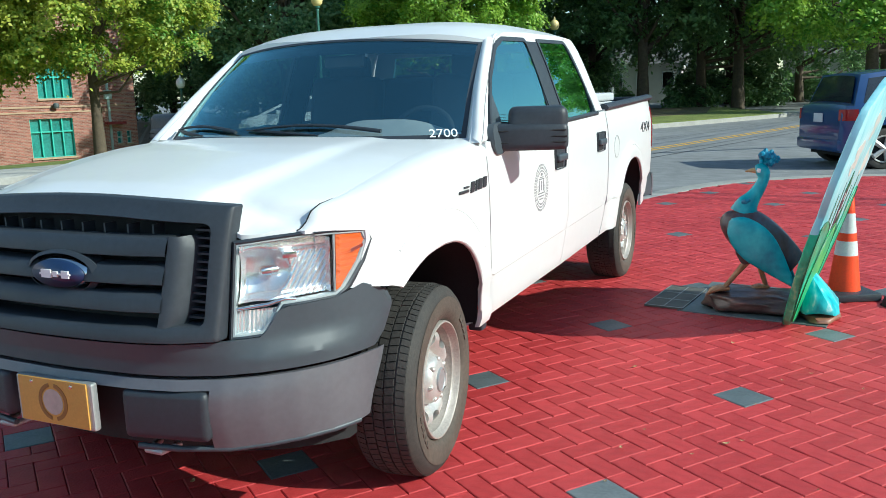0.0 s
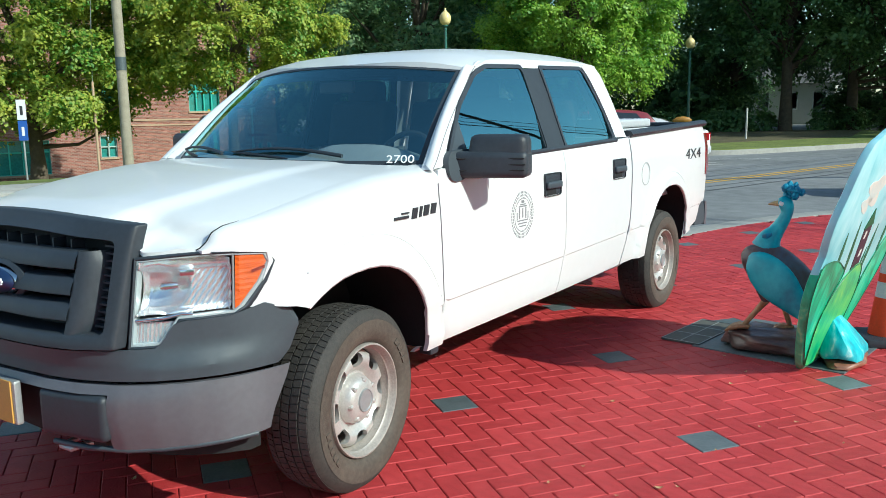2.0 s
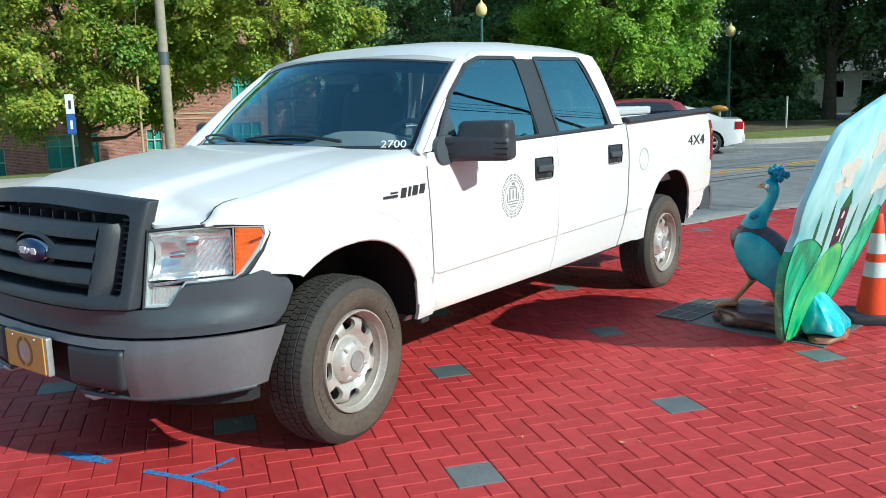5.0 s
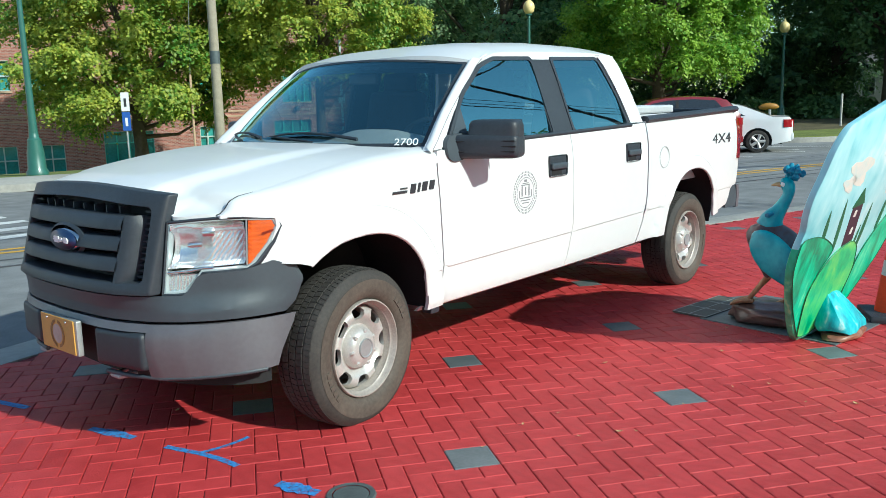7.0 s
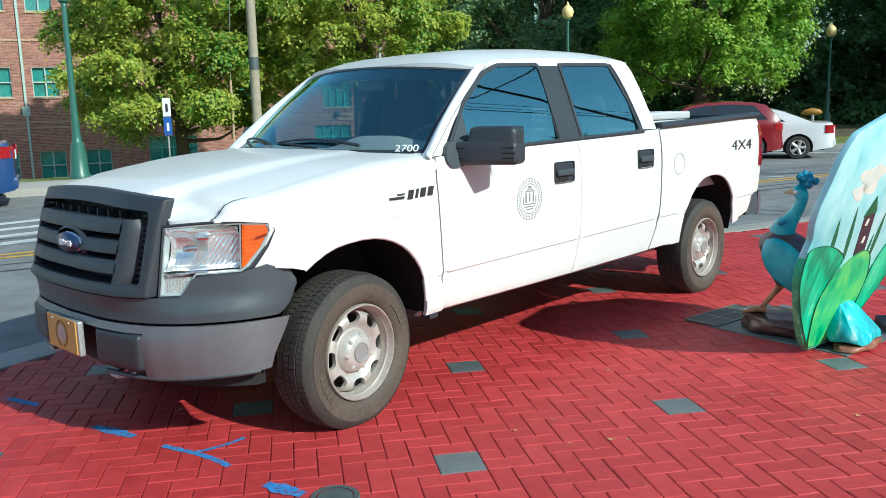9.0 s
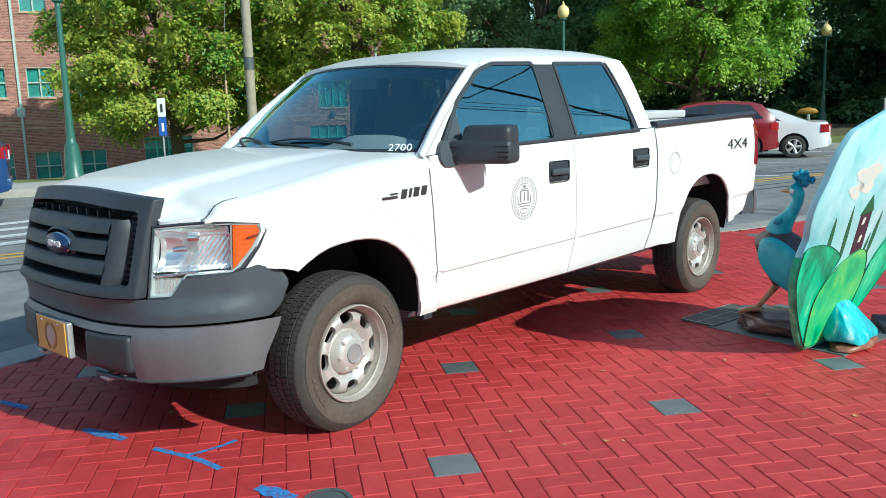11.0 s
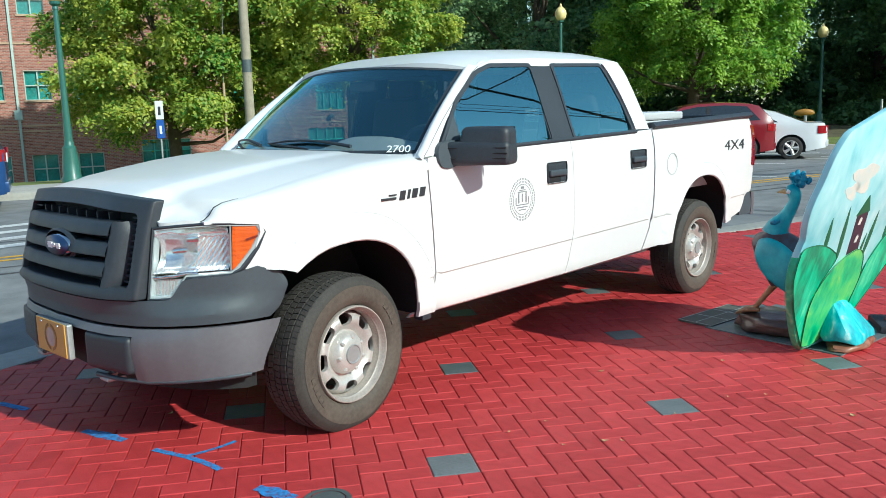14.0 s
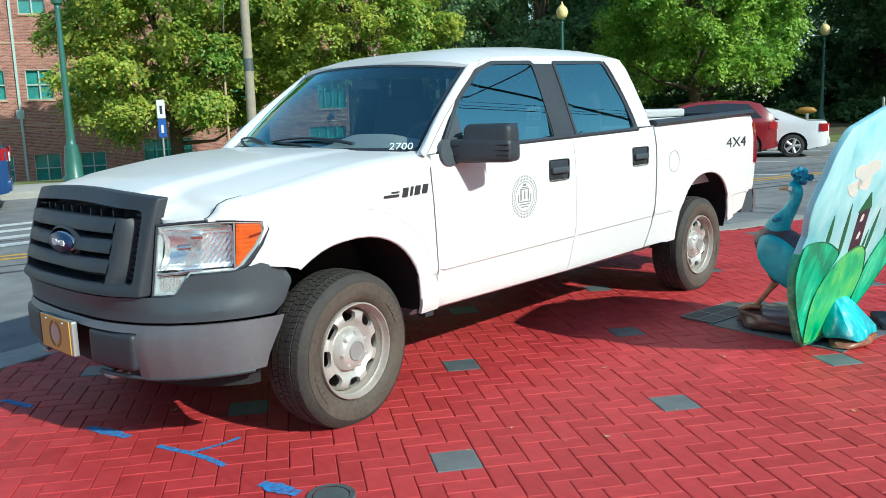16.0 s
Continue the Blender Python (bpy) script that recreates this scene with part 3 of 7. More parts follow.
def rounded(poly, r, n=4):
    """Round the corners of an outline."""
    out = []
    for i in range(len(poly)):
        a, p, c = np.array(poly[i - 1]), np.array(poly[i]), np.array(poly[(i + 1) % len(poly)])
        ri = r[i] if isinstance(r, (list, tuple)) else r
        u, w = (a - p) / np.linalg.norm(a - p), (c - p) / np.linalg.norm(c - p)
        s0, s1 = p + u * ri, p + w * ri
        for k in range(n + 1):
            t = k / n
            out.append(tuple((1 - t) ** 2 * s0 + 2 * t * (1 - t) * p + t * t * s1))
    return out


W1 = [(0.655, 1.290), (1.665, 1.302), (1.655, 1.748), (1.27, 1.738), (1.12, 1.690), (0.90, 1.540)]
W2 = [(1.915, 1.308), (2.625, 1.326), (2.585, 1.50), (2.47, 1.765), (1.905, 1.752)]

for s in (-1, 1):
    # front wing
    foot = [(x, z) for x, z in F_ARCH]
    back = [(0.572, 0.445), (0.572, 0.66), (0.558, 0.80), (0.528, 1.15)]
    top = [(x, shoulder(x)) for x in (0.53, 0.3, 0.0, -0.25, -0.40, -0.468)]
    front_e = [(-0.462, 1.0), (-0.486, 0.93), (-0.528, 0.866), (-0.556, 0.846), (-0.385, 0.825)]
    lower = [p for p in foot if p[0] > -0.38 and not (p[0] < 0 and p[1] < 0.80)]
    wing = lower + [(back[0][0] - 0.0, 0.445)] + back[1:] + top + front_e
    fender = part("front_wing", skin(wing, s, step=0.03), "white_paint", truck, smooth=35)

    def roll(u, v, s=s):
        x = -0.664 + u ** 1.7 * 1.264
        y0, z0, y1, z1 = half_width(x, shoulder(x)), shoulder(x), lerp(SEAM_Y, x) + 0.0004 + 0.0026 * smooth_step(-0.30, -0.50, x), lerp(SEAM_Z, x)
        y0 = max(y0, y1 + 0.002)
        a = v * math.pi / 2
        return Vector((x, s * (y1 + (y0 - y1) * math.cos(a)), z0 + (z1 - z0) * math.sin(a)))
    part("wing_top", grid(roll, 54, 8, thick=(0, 0, -0.012)), "white_paint", fender, smooth=35)
    # wing lip round the wheel opening, and the dark liner
    for xc, pts in ((0, F_ARCH), (3.65, R_ARCH)):
        use = [p for p in pts if p[1] > (0.80 if (xc == 0 and p[0] < 0) else 0.45)]
        part("wheel_lip", tube([(p[0], s * (half_width(*p) - 0.008), p[1]) for p in use], 0.009, 6), "white_paint", truck, smooth=60)
    for xc, k0, k1 in ((0.0, 22, 122), (3.65, 34, 146)):
        arc = []
        for k in range(k0, k1 + 1, 4):
            x, z = xc + 0.607 * math.cos(radians(k)), 0.36 + 0.607 * 1.12 * math.sin(radians(k))
            if z < shoulder(x) - 0.015 or xc > 1:
                arc.append((x, s * (half_width(x, z) + 0.0004), z))
        part("arch_crease", tube(arc, 0.0042, 6), "white_paint", truck, smooth=60)
    for xc, top in ((-0.012, 0.925), (3.65, 0.958)):
        b = bmesh.new()
        pts = arch(xc, 0.475, top, 24, 0.45)
        rows = [[b.verts.new((p[0], s * (y or half_width(*p) - 0.03), p[1])) for p in pts] for y in (0, 0.50)]
        for i in range(len(pts) - 1):
            b.faces.new((rows[0][i], rows[0][i + 1], rows[1][i + 1], rows[1][i]))
        b.faces.new(rows[1])
        part("wheel_housing", b, "dark", truck, smooth=40)
    # doors
    for name, poly, w in (("front_door", DOOR1, W1), ("rear_door", DOOR2, W2)):
        door = part(name, skin(shrink(poly, G), s), "white_paint", truck, smooth=35)
        x0 = {"front_door": 1.66, "rear_door": 2.64}[name]
        z0 = {"front_door": 1.105, "rear_door": 1.128}[name]
        y = half_width(x0, z0)
        bz = part("handle_recess", box(x0, s * (y + 0.001), z0, 0.20, 0.016, 0.128, 0.02, seg=3), "black_plastic", door)
        hd = box(x0 - 0.002, s * (y + 0.016), z0 - 0.002, 0.175, 0.026, 0.040, 0.012, seg=3)
        # thin dark plate that paints the recess's shade below the handle
        part("handle_shade", box(x0 - 0.02, s * (y + 0.0085), z0 - 0.038, 0.11, 0.003, 0.032, 0.001), "dark", bz)
        part("door_handle", hd, "grey_plastic", bz, smooth=50)
        part("window_trim", frame_ring(rounded(shrink(w, -0.022), 0.03), rounded(w, 0.03), s, 0.03, out=0.008, n=6), "black_plastic", door, smooth=40)
        wi = rounded(w, 0.03)
        g = skin(wi, s, lambda a, c: glass_y(c), 0.05)
        part("door_glass", g, "side_glass", door, smooth=40)
    # white cab side round the glass: pillars and roof rail
    b = bmesh.new()

    def cp(x, z, s=s):
        return Vector((x, s * cab_y(x, z), z))
    # front pillar, roof rail, rear pillar as strips
    strips = [([(0.500, 1.262), (0.745, 1.47), (1.01, 1.655), (1.15, 1.742), (1.28, 1.778), (1.66, 1.797), (1.92, 1.803), (2.40, 1.809), (2.62, 1.806)],
               [(0.600, 1.268), (0.785, 1.455), (0.985, 1.610), (1.10, 1.698), (1.265, 1.752), (1.66, 1.752), (1.92, 1.757), (2.40, 1.780), (2.52, 1.788)]),
              ([(2.62, 1.806), (2.735, 1.790), (2.79, 1.66), (2.845, 1.45), (2.868, 1.327)],
               [(2.52, 1.785), (2.545, 1.752), (2.62, 1.58), (2.67, 1.42), (2.685, 1.33)])]
    for oo, ii in strips:
        oo, ii = curve(oo, 5), curve(ii, 5)
        vo, vi = [b.verts.new(cp(*p)) for p in oo], [b.verts.new(cp(*p)) for p in ii]
        vb = [b.verts.new(cp(*p) - Vector((0, s * 0.03, 0))) for p in ii]
        vc = [b.verts.new(cp(*p) - Vector((0, s * 0.05, 0))) for p in oo]
        for k in range(len(oo) - 1):
            b.faces.new((vo[k], vo[k + 1], vi[k + 1], vi[k]))
            b.faces.new((vi[k], vi[k + 1], vb[k + 1], vb[k]))
            b.faces.new((vo[k], vo[k + 1], vc[k + 1], vc[k]))
    part("cab_pillar", b, "white_paint", truck, smooth=35)
    part("door_frame_seam", tube([(x, s * (cab_y(x, z) + 0.0005), z) for x, z in curve([(0.528, 1.266), (0.762, 1.462), (1.0, 1.632), (1.128, 1.720), (1.275, 1.766), (1.69, 1.785), (2.30, 1.797), (2.55, 1.797)], 6)], 0.0022, 6), "decal_grey", truck, smooth=60)
    # dark centre pillar and belt trim
    cpil = slab([(1.655, 1.295), (1.93, 1.302), (1.915, 1.45), (1.905, 1.60), (1.90, 1.754), (1.645, 1.746), (1.648, 1.60), (1.652, 1.45)], lambda a, c, s=s: Vector((a, s * (cab_y(a, c) + 0.002), c)), (0, -s * 0.02, 0))
    part("centre_pillar", cpil, "black_plastic", truck)
    b = tube([(0.69, s * 0.943, 1.274), (1.2, s * 0.942, 1.285), (1.85, s * 0.941, 1.298), (2.66, s * 0.939, 1.315)], 0.013, 8, flat=0.6)
    part("belt_trim", b, "black_plastic", truck, smooth=60)
    sail = slab([(0.665, 1.288), (0.84, 1.293), (0.84, 1.475)], lambda a, c, s=s: Vector((a, s * (cab_y(a, c) + 0.004), c)), (0, -s * 0.02, 0))
    part("mirror_sail", sail, "grey_plastic", truck)
    part("mud_guard", box(0.515, s * 0.905, 0.455, 0.07, 0.07, 0.09, 0.015), "black_plastic", truck, smooth=40)
    # sill under the doors
    part("rocker", grid(lambda u, v, s=s: Vector((0.46 + 2.5 * u, s * (0.905 - 0.05 * v), 0.455 - 0.035 * v ** 1.5)), 4, 4, thick=(0, -s * 0.02, 0)), "white_paint", truck, smooth=40)
    # load-bed side
    rl = [p for p in R_ARCH if p[1] > 0.46]
    side = [(2.79, 0.462)] + [(rl[0][0], 0.462)] + rl + [(rl[-1][0], 0.50), (4.35, 0.545), (4.64, 0.60), (4.68, 0.9), (4.66, 1.32), (4.60, 1.372), (2.886, 1.332), (2.886, 0.80), (2.862, 0.62)]
    bed = part("bed_side", skin(side, s, step=0.035), "white_paint", truck, smooth=35)
    part("bed_rail", tube([(2.89, s * 0.915, 1.343), (3.8, s * 0.912, 1.364), (4.62, s * 0.905, 1.384)], 0.028, 8, flat=1.6), "black_plastic", truck, smooth=50)
    part("bed_inner_wall", box(3.77, s * 0.82, 1.08, 1.72, 0.02, 0.50), "white_paint", truck)
    # tail lamp
    tl = skin(rounded([(4.615, 0.955), (4.69, 0.945), (4.69, 1.30), (4.628, 1.30)], 0.02), s, lambda x, z: half_width(x, z) + 0.010, 0.04)
    tlo = part("tail_lamp", tl, "red_lens", truck, smooth=50)
    part("lamp_divider", skin([(4.628, 1.10), (4.685, 1.09), (4.685, 1.13), (4.628, 1.14)], s, lambda x, z: half_width(x, z) + 0.012, 0.04), "clear_lens", tlo)
    if s < 0:
        b = lathe([(0.075, 0.0), (0.082, 0.0), (0.082, 0.003), (0.075, 0.003)], "y", (3.14, s * half_width(3.14, 1.06) - 0.0015, 1.06), 28, caps=False)
        part("fuel_flap", b, "seam_grey", truck)
    # door mirror: one wide housing on a folding arm
    mt = Matrix.Translation((0.872, s * 1.076, 0)) @ Matrix.Rotation(-s * radians(17), 4, "Z")
    b = box(0.005, s * 0.012, 1.345, 0.15, 0.275, 0.128, 0.045, seg=5)
    b = box(0, -s * 0.034, 1.270, 0.155, 0.372, 0.125, 0.034, b, seg=4)
    for v in b.verts:
        v.co.x -= 0.02 * (1 - (v.co.y / 0.22) ** 2)
        if v.co.z < 1.335:
            v.co.x -= 0.055 * smooth_step(0.02, 0.20, -s * v.co.y)
    mir = part("door_mirror", b, "black_plastic", truck, "matt black folding mirror", smooth=50)
    mir.matrix_basis = mt
    # raised dark bars draw the shade of grooves on the mirror shell
    for z, w0, w1 in ((1.300, -0.20, 0.14), (1.272, -0.04, 0.145), (1.246, -0.20, 0.14)):
        part("mirror_groove", tube([(-0.0775 - 0.02 * (1 - (y / 0.22) ** 2) - 0.055 * smooth_step(0.02, 0.20, -y), s * y, z) for y in np.linspace(w0, w1, 9)], 0.004, 6), "dark", mir)
    part("mirror_foot", slab(rounded([(0.606, 1.245), (0.64, 1.200), (0.70, 1.196), (0.84, 1.235), (0.87, 1.335), (0.78, 1.342), (0.66, 1.335), (0.614, 1.300)], 0.025), lambda a, c, s=s: Vector((a, s * (cab_y(a, max(1.26, c)) + 0.030), c)), (0, -s * 0.05, 0)), "grey_plastic", truck, smooth=50)
    part("mirror_glass", box(0.080, s * 0.012, 1.335, 0.004, 0.23, 0.14, 0.0), "chrome", mir)



# roof, bonnet and cab back
def roof_f(u, v):
    x = 1.09 + 1.66 * u
    y = (2 * v - 1) * lerp(((1.05, 0.755), (1.2, 0.768), (1.5, 0.752), (2.0, 0.742), (2.8, 0.735)), x)
    t = abs(2 * v - 1)
    x -= 0.185 * (1 - t ** 2.2) * (1 - u) ** 2
    z = lerp(((0.85, 1.752), (1.0, 1.788), (1.2, 1.838), (1.5, 1.873), (2.0, 1.893), (2.5, 1.888), (2.7, 1.873), (2.8, 1.855)), x)
    edge = lerp(((0.85, 1.70), (1.05, 1.722), (1.10, 1.735), (1.2, 1.752), (1.3, 1.782), (1.7, 1.800), (2.3, 1.810), (2.62, 1.808), (2.76, 1.795)), x)
    return Vector((x, y, edge + (z - edge) * (1 - t ** 4.0)))


part("roof", grid(roof_f, 34, 28, thick=(0, 0, -0.03)), "white_paint", truck, smooth=40)
b = grid(lambda u, v: Vector((2.735 + 0.126 * (1 - v), (-0.728 - 0.185 * (1 - v)) * (1 - 2 * u), 1.33 + 0.465 * v)), 10, 8, thick=(-0.02, 0, 0))
bmesh.ops.delete(b, geom=[f for f in b.faces if abs(f.calc_center_median().y) < 0.60 and 1.40 < f.calc_center_median().z < 1.74], context="FACES")
part("cab_back", b, "white_paint", truck, smooth=40)
part("rear_glass", grid(lambda u, v: Vector((2.755 + 0.105 * (1 - v) - 0.012, (2 * u - 1) * 0.66, 1.36 + 0.40 * v)), 4, 4), "side_glass", truck)


def nose(y, z=0.95):
    """Plan curve of the front, with its rake."""
    a = abs(y)
    x = lerp(((0, -0.938), (0.15, -0.937), (0.3, -0.929), (0.45, -0.903), (0.60, -0.828), (0.70, -0.752), (0.78, -0.664), (0.85, -0.560), (0.885, -0.478), (0.91, -0.42), (0.93, -0.37)), a)
    return x + lerp(((0, 0.27), (0.6, 0.26), (0.7, 0.14), (0.9, 0.0), (1.0, 0.0)), a) * (z - 0.95)


def bonnet_f(u, v):
    s = 2 * v - 1
    a = abs(s)
    xr = 0.30 + 0.21 * a ** 2.6
    xf = lerp(((0, -0.848), (0.5, -0.825), (0.70, -0.785), (0.79, -0.765), (0.81, -0.798), (0.9, -0.748), (1.0, -0.668)), a)
    x = xf + (xr - xf) * (u if u > 0.0 else 0.0)
    y = s * lerp(SEAM_Y, x)
    mid = lerp(((-0.9, 1.155), (-0.84, 1.178), (-0.7, 1.207), (-0.4, 1.250), (-0.2, 1.276), (0.0, 1.293), (0.3, 1.302), (0.6, 1.304)), x)
    edge = lerp(SEAM_Z, x)
    dome = smooth_step(0.70, 0.585, a)
    z = edge + (mid - edge) * (1 - a ** 3.0) * 0.75 + (mid - edge) * 0.27 * dome
    corner = smooth_step(0.775, 0.81, a)
    if u < 0.12:
        k = (1 - u / 0.12) ** 1.7
        z -= ((z - 1.057) * corner * smooth_step(0.985, 0.90, a) + 0.010 * (1 - corner)) * k
        x += 0.02 * corner * math.sin(math.pi * u / 0.12)
    return Vector((x, y, z))


bon = part("bonnet", grid(lambda u, v: bonnet_f(u ** 1.5, v), 44, 60, thick=(0, 0, -0.015)), "white_paint", truck, smooth=45)
part("cowl", grid(lambda u, v: Vector((0.26 + 0.24 * abs(2 * v - 1) ** 2.2 + 0.16 * u, (2 * v - 1) * 0.86, 1.235 + 0.015 * u - 0.02 * (1 - u))), 4, 20, thick=(0, 0, -0.03)), "black_plastic", truck, smooth=50)


for s in (-1, 1):
    part("bonnet_seam", tube([(x, s * (lerp(SEAM_Y, x) + 0.0015), lerp(SEAM_Z, x) + 0.0005) for x in np.linspace(-0.665, -0.50, 30)], [0.0028 - 0.0023 * (k / 29) ** 2 for k in range(30)], 6), "dark", bon, smooth=60)


# windscreen
def screen_f(u, v, off=0.0):
    s = 2 * v - 1
    a = abs(s)
    bot = Vector((0.35 + 0.22 * a ** 3.0, s * 0.845, 1.268))
    top = Vector((0.905 + 0.175 * a ** 2.2, s * 0.735, 1.762 - 0.04 * a ** 2))
    p = bot.lerp(top, u)
    return p + Vector((-0.5, 0, 0.6)) * (0.024 * math.sin(math.pi * u) + off)


part("windscreen", grid(screen_f, 14, 18), "windshield", truck, "tinted windscreen with dark upper band", smooth=60)
part("shade_band", grid(lambda u, v: screen_f(0.84 + 0.155 * u, 0.015 + 0.97 * v, -0.006), 3, 18), "shade_band", truck, smooth=60)
b = grid(lambda u, v: screen_f(0.0 + 0.055 * u, v, 0.002), 2, 18, thick=(0.01, 0, -0.01))
part("screen_border", b, "black_plastic", truck, smooth=60)
for v0, v1 in ((0.0, 0.011), (0.989, 1.0)):
    part("screen_seal", grid(lambda u, v: screen_f(u, v0 + (v1 - v0) * v, 0.003), 14, 1, thick=(0.01, 0, -0.01)), "black_plastic", truck, smooth=60)
part("screen_top_seal", grid(lambda u, v: screen_f(0.975 + 0.025 * u, v, 0.003), 1, 18, thick=(0.01, 0, -0.01)), "black_plastic", truck, smooth=60)
for v in (0.0, 1.0):
    s = -1 if v == 0 else 1
    oc = curve([(0.500, 1.262), (0.745, 1.47), (1.01, 1.655), (1.15, 1.742)], 6)

    def face(u, w, s=s, v=v, oc=oc):
        a = screen_f(u, v, 0.001)
        k = min(len(oc) - 1.001, u * (len(oc) - 1))
        i, f = int(k), k - int(k)
        x, z = oc[i][0] * (1 - f) + oc[i + 1][0] * f, oc[i][1] * (1 - f) + oc[i + 1][1] * f
        c = Vector((x, s * cab_y(x, z), z))
        return a.lerp(c, w) + Vector((-0.018, s * 0.008, 0.016)) * math.sin(math.pi * w)
    part("screen_pillar", grid(face, 16, 5, thick=(0.02, 0, -0.01)), "white_paint", truck, smooth=50)
# wipers
for y0, y1 in ((-0.50, 0.18), (0.28, 0.80)):
    arm = []
    for k in range(9):
        t = k / 8
        v = (y0 + (y1 - y0) * t) / 0.845 * 0.5 + 0.5
        arm.append(tuple(screen_f(0.03 + 0.10 * math.sin(math.pi * min(1, 0.15 + t * 0.62)), v, 0.022)))
    w = part("wiper", tube(arm, [0.010, 0.010, 0.009, 0.008, 0.008, 0.007, 0.007, 0.006, 0.004], 6), "black_plastic", truck, smooth=60)
    bl = [tuple(Vector(screen_f(0.055 + 0.05 * (k / 6), ((y0 + (y1 - y0) * (0.45 + 0.62 * k / 6)) / 0.845) * 0.5 + 0.5, 0.012))) for k in range(7)]
    part("wiper_blade", tube(bl, [0.004, 0.007, 0.008, 0.008, 0.008, 0.007, 0.004], 6), "black_plastic", w, smooth=60)


# ---- front end ----
def front(y, z, out=0.0):
    return Vector((nose(y, z) - out, y, z))


def band(ylist, z0, z1, out0, out1, depth=0.05, xf=front, n=26, bm=None):
    """A strip round the nose between two heights given as functions of y."""
    lo, hi = ylist

    def f(u, v):
        y = lo + (hi - lo) * u
        z = z0(y) + (z1(y) - z0(y)) * v
        o = out0 + (out1 - out0) * v
        return xf(y, z, o)
    return grid(f, n, 4, bm, thick=(depth, 0, 0))


def loop_frame(outer, inner, profile, r_out, r_in, m=10, n=5):
    """A closed moulding between two outlines of the nose, with a rounded section."""
    def dense(poly, r):
        q = rounded(poly, r, n)
        out = []
        for i in range(len(q)):
            a, c = np.array(q[i]), np.array(q[(i + 1) % len(q)])
            k = m if (i + 1) % (n + 1) == 0 else 1
            out += [a + (c - a) * t / k for t in range(k)]
        return out
    o, i_ = dense(outer, r_out), dense(inner, r_in)
    b = bmesh.new()

    def at(p, out):
        y, z = p
        z = z + 0.030 * (1 - (y / 0.6) ** 2) * smooth_step(0.85, 1.15, z)
        return b.verts.new(front(y, z, out - (0.008 + 0.05 * (1 - (y / 0.6) ** 2)) * smooth_step(1.07, 1.16, z)))
    rows = [[at(p + (q - p) * w, d) for w, d in profile] for p, q in zip(o, i_)]
    for a, c in zip(rows, rows[1:] + rows[:1]):
        for k in range(len(profile) - 1):
            b.faces.new((a[k], a[k + 1], c[k + 1], c[k]))
    return b


ROUND = [(0.0, -0.022), (0.0, 0.012), (0.02, 0.021), (0.07, 0.027), (0.3, 0.029), (0.5, 0.029), (0.75, 0.028), (0.93, 0.025), (0.98, 0.016), (1.0, -0.004), (1.0, -0.085)]
gr = part("grille", loop_frame([(-0.600, 0.734), (0.600, 0.734), (0.610, 1.152), (-0.610, 1.152)], [(-0.556, 0.786), (0.556, 0.786), (0.550, 1.090), (-0.550, 1.090)], ROUND, 0.008, 0.03), "black_plastic", truck, "matt black three-bar grille", smooth=50)
for s in (-1, 1):
    prof = [(0.0, -0.05), (0.0, 0.016), (0.06, 0.022), (0.35, 0.023), (0.62, 0.016), (0.82, 0.0), (0.94, -0.02), (1.0, -0.04), (1.0, -0.085)]

    def upright(u, v, s=s, prof=prof):
        k = min(len(prof) - 1, round(v * (len(prof) - 1)))
        z = 0.782 + 0.280 * u
        w = prof[k][0]
        y = 0.418 + 0.075 * w + 0.010 * u - 0.02 * (abs(2 * u - 1) ** 6) * w
        return front(s * y, z, prof[k][1])
    part("grille_upright", grid(upright, 14, len(prof) - 1), "black_plastic", gr, smooth=50)
    for k in range(12):
        part("grille_fin", box(nose(0.50, 0.81 + 0.024 * k) + 0.045, s * 0.520, 0.806 + 0.0245 * k, 0.05, 0.085, 0.007), "black_plastic", gr)
BAR = [(0.0, -0.03), (0.01, 0.020), (0.06, 0.027), (0.30, 0.029), (0.65, 0.026), (0.92, 0.020), (0.98, 0.012), (1.0, -0.002), (1.0, -0.04)]
for z in (0.858, 0.943, 1.030):
    b = grid(lambda u, v: front(-0.43 + 0.86 * u, z - 0.031 + 0.062 * BAR[round(v * 8)][0], BAR[round(v * 8)][1]), 34, 8)
    part("grille_bar", b, "black_plastic", gr, smooth=60)
part("grille_backing", band((-0.535, 0.535), lambda y: 0.75, lambda y: 1.15 - 0.07 * (abs(y) / 0.53) ** 3, -0.08, -0.095, 0.02), "dark", gr, smooth=40)
for y in np.linspace(-0.34, 0.34, 8):
    part("grille_rib", box(nose(y, 1.07) + 0.05, y, 1.068, 0.05, 0.008, 0.05), "black_plastic", gr)
em = part("emblem", lathe([(0.0, -0.052), (0.40, -0.050), (0.92, -0.040), (1.0, -0.03), (1.0, 0.02)], "x", (0, 0, 0), 36), "chrome", gr, "chrome-rimmed oval badge", smooth=50)
em.matrix_basis = Matrix.Translation((nose(0, 0.94) + 0.012, -0.02, 0.936)) @ Matrix.Diagonal((1, 0.128, 0.053, 1))
part("emblem_field", lathe([(0.0, -0.058), (0.86, -0.055), (0.90, -0.045)], "x", (0, 0, 0), 36), "emblem_blue", em, "dark blue oval field", smooth=50)
b = None
for yy, w, h in ((0.0, 1.05, 0.10), (0.30, 0.34, 0.52), (-0.36, 0.24, 0.46), (-0.02, 0.16, 0.34)):
    b = box(-0.0605, yy, 0.0, 0.005 + 0.001 * w, w, h, 0.0, b)
part("emblem_mark", b, "white_vinyl", em, "pale plain marks")
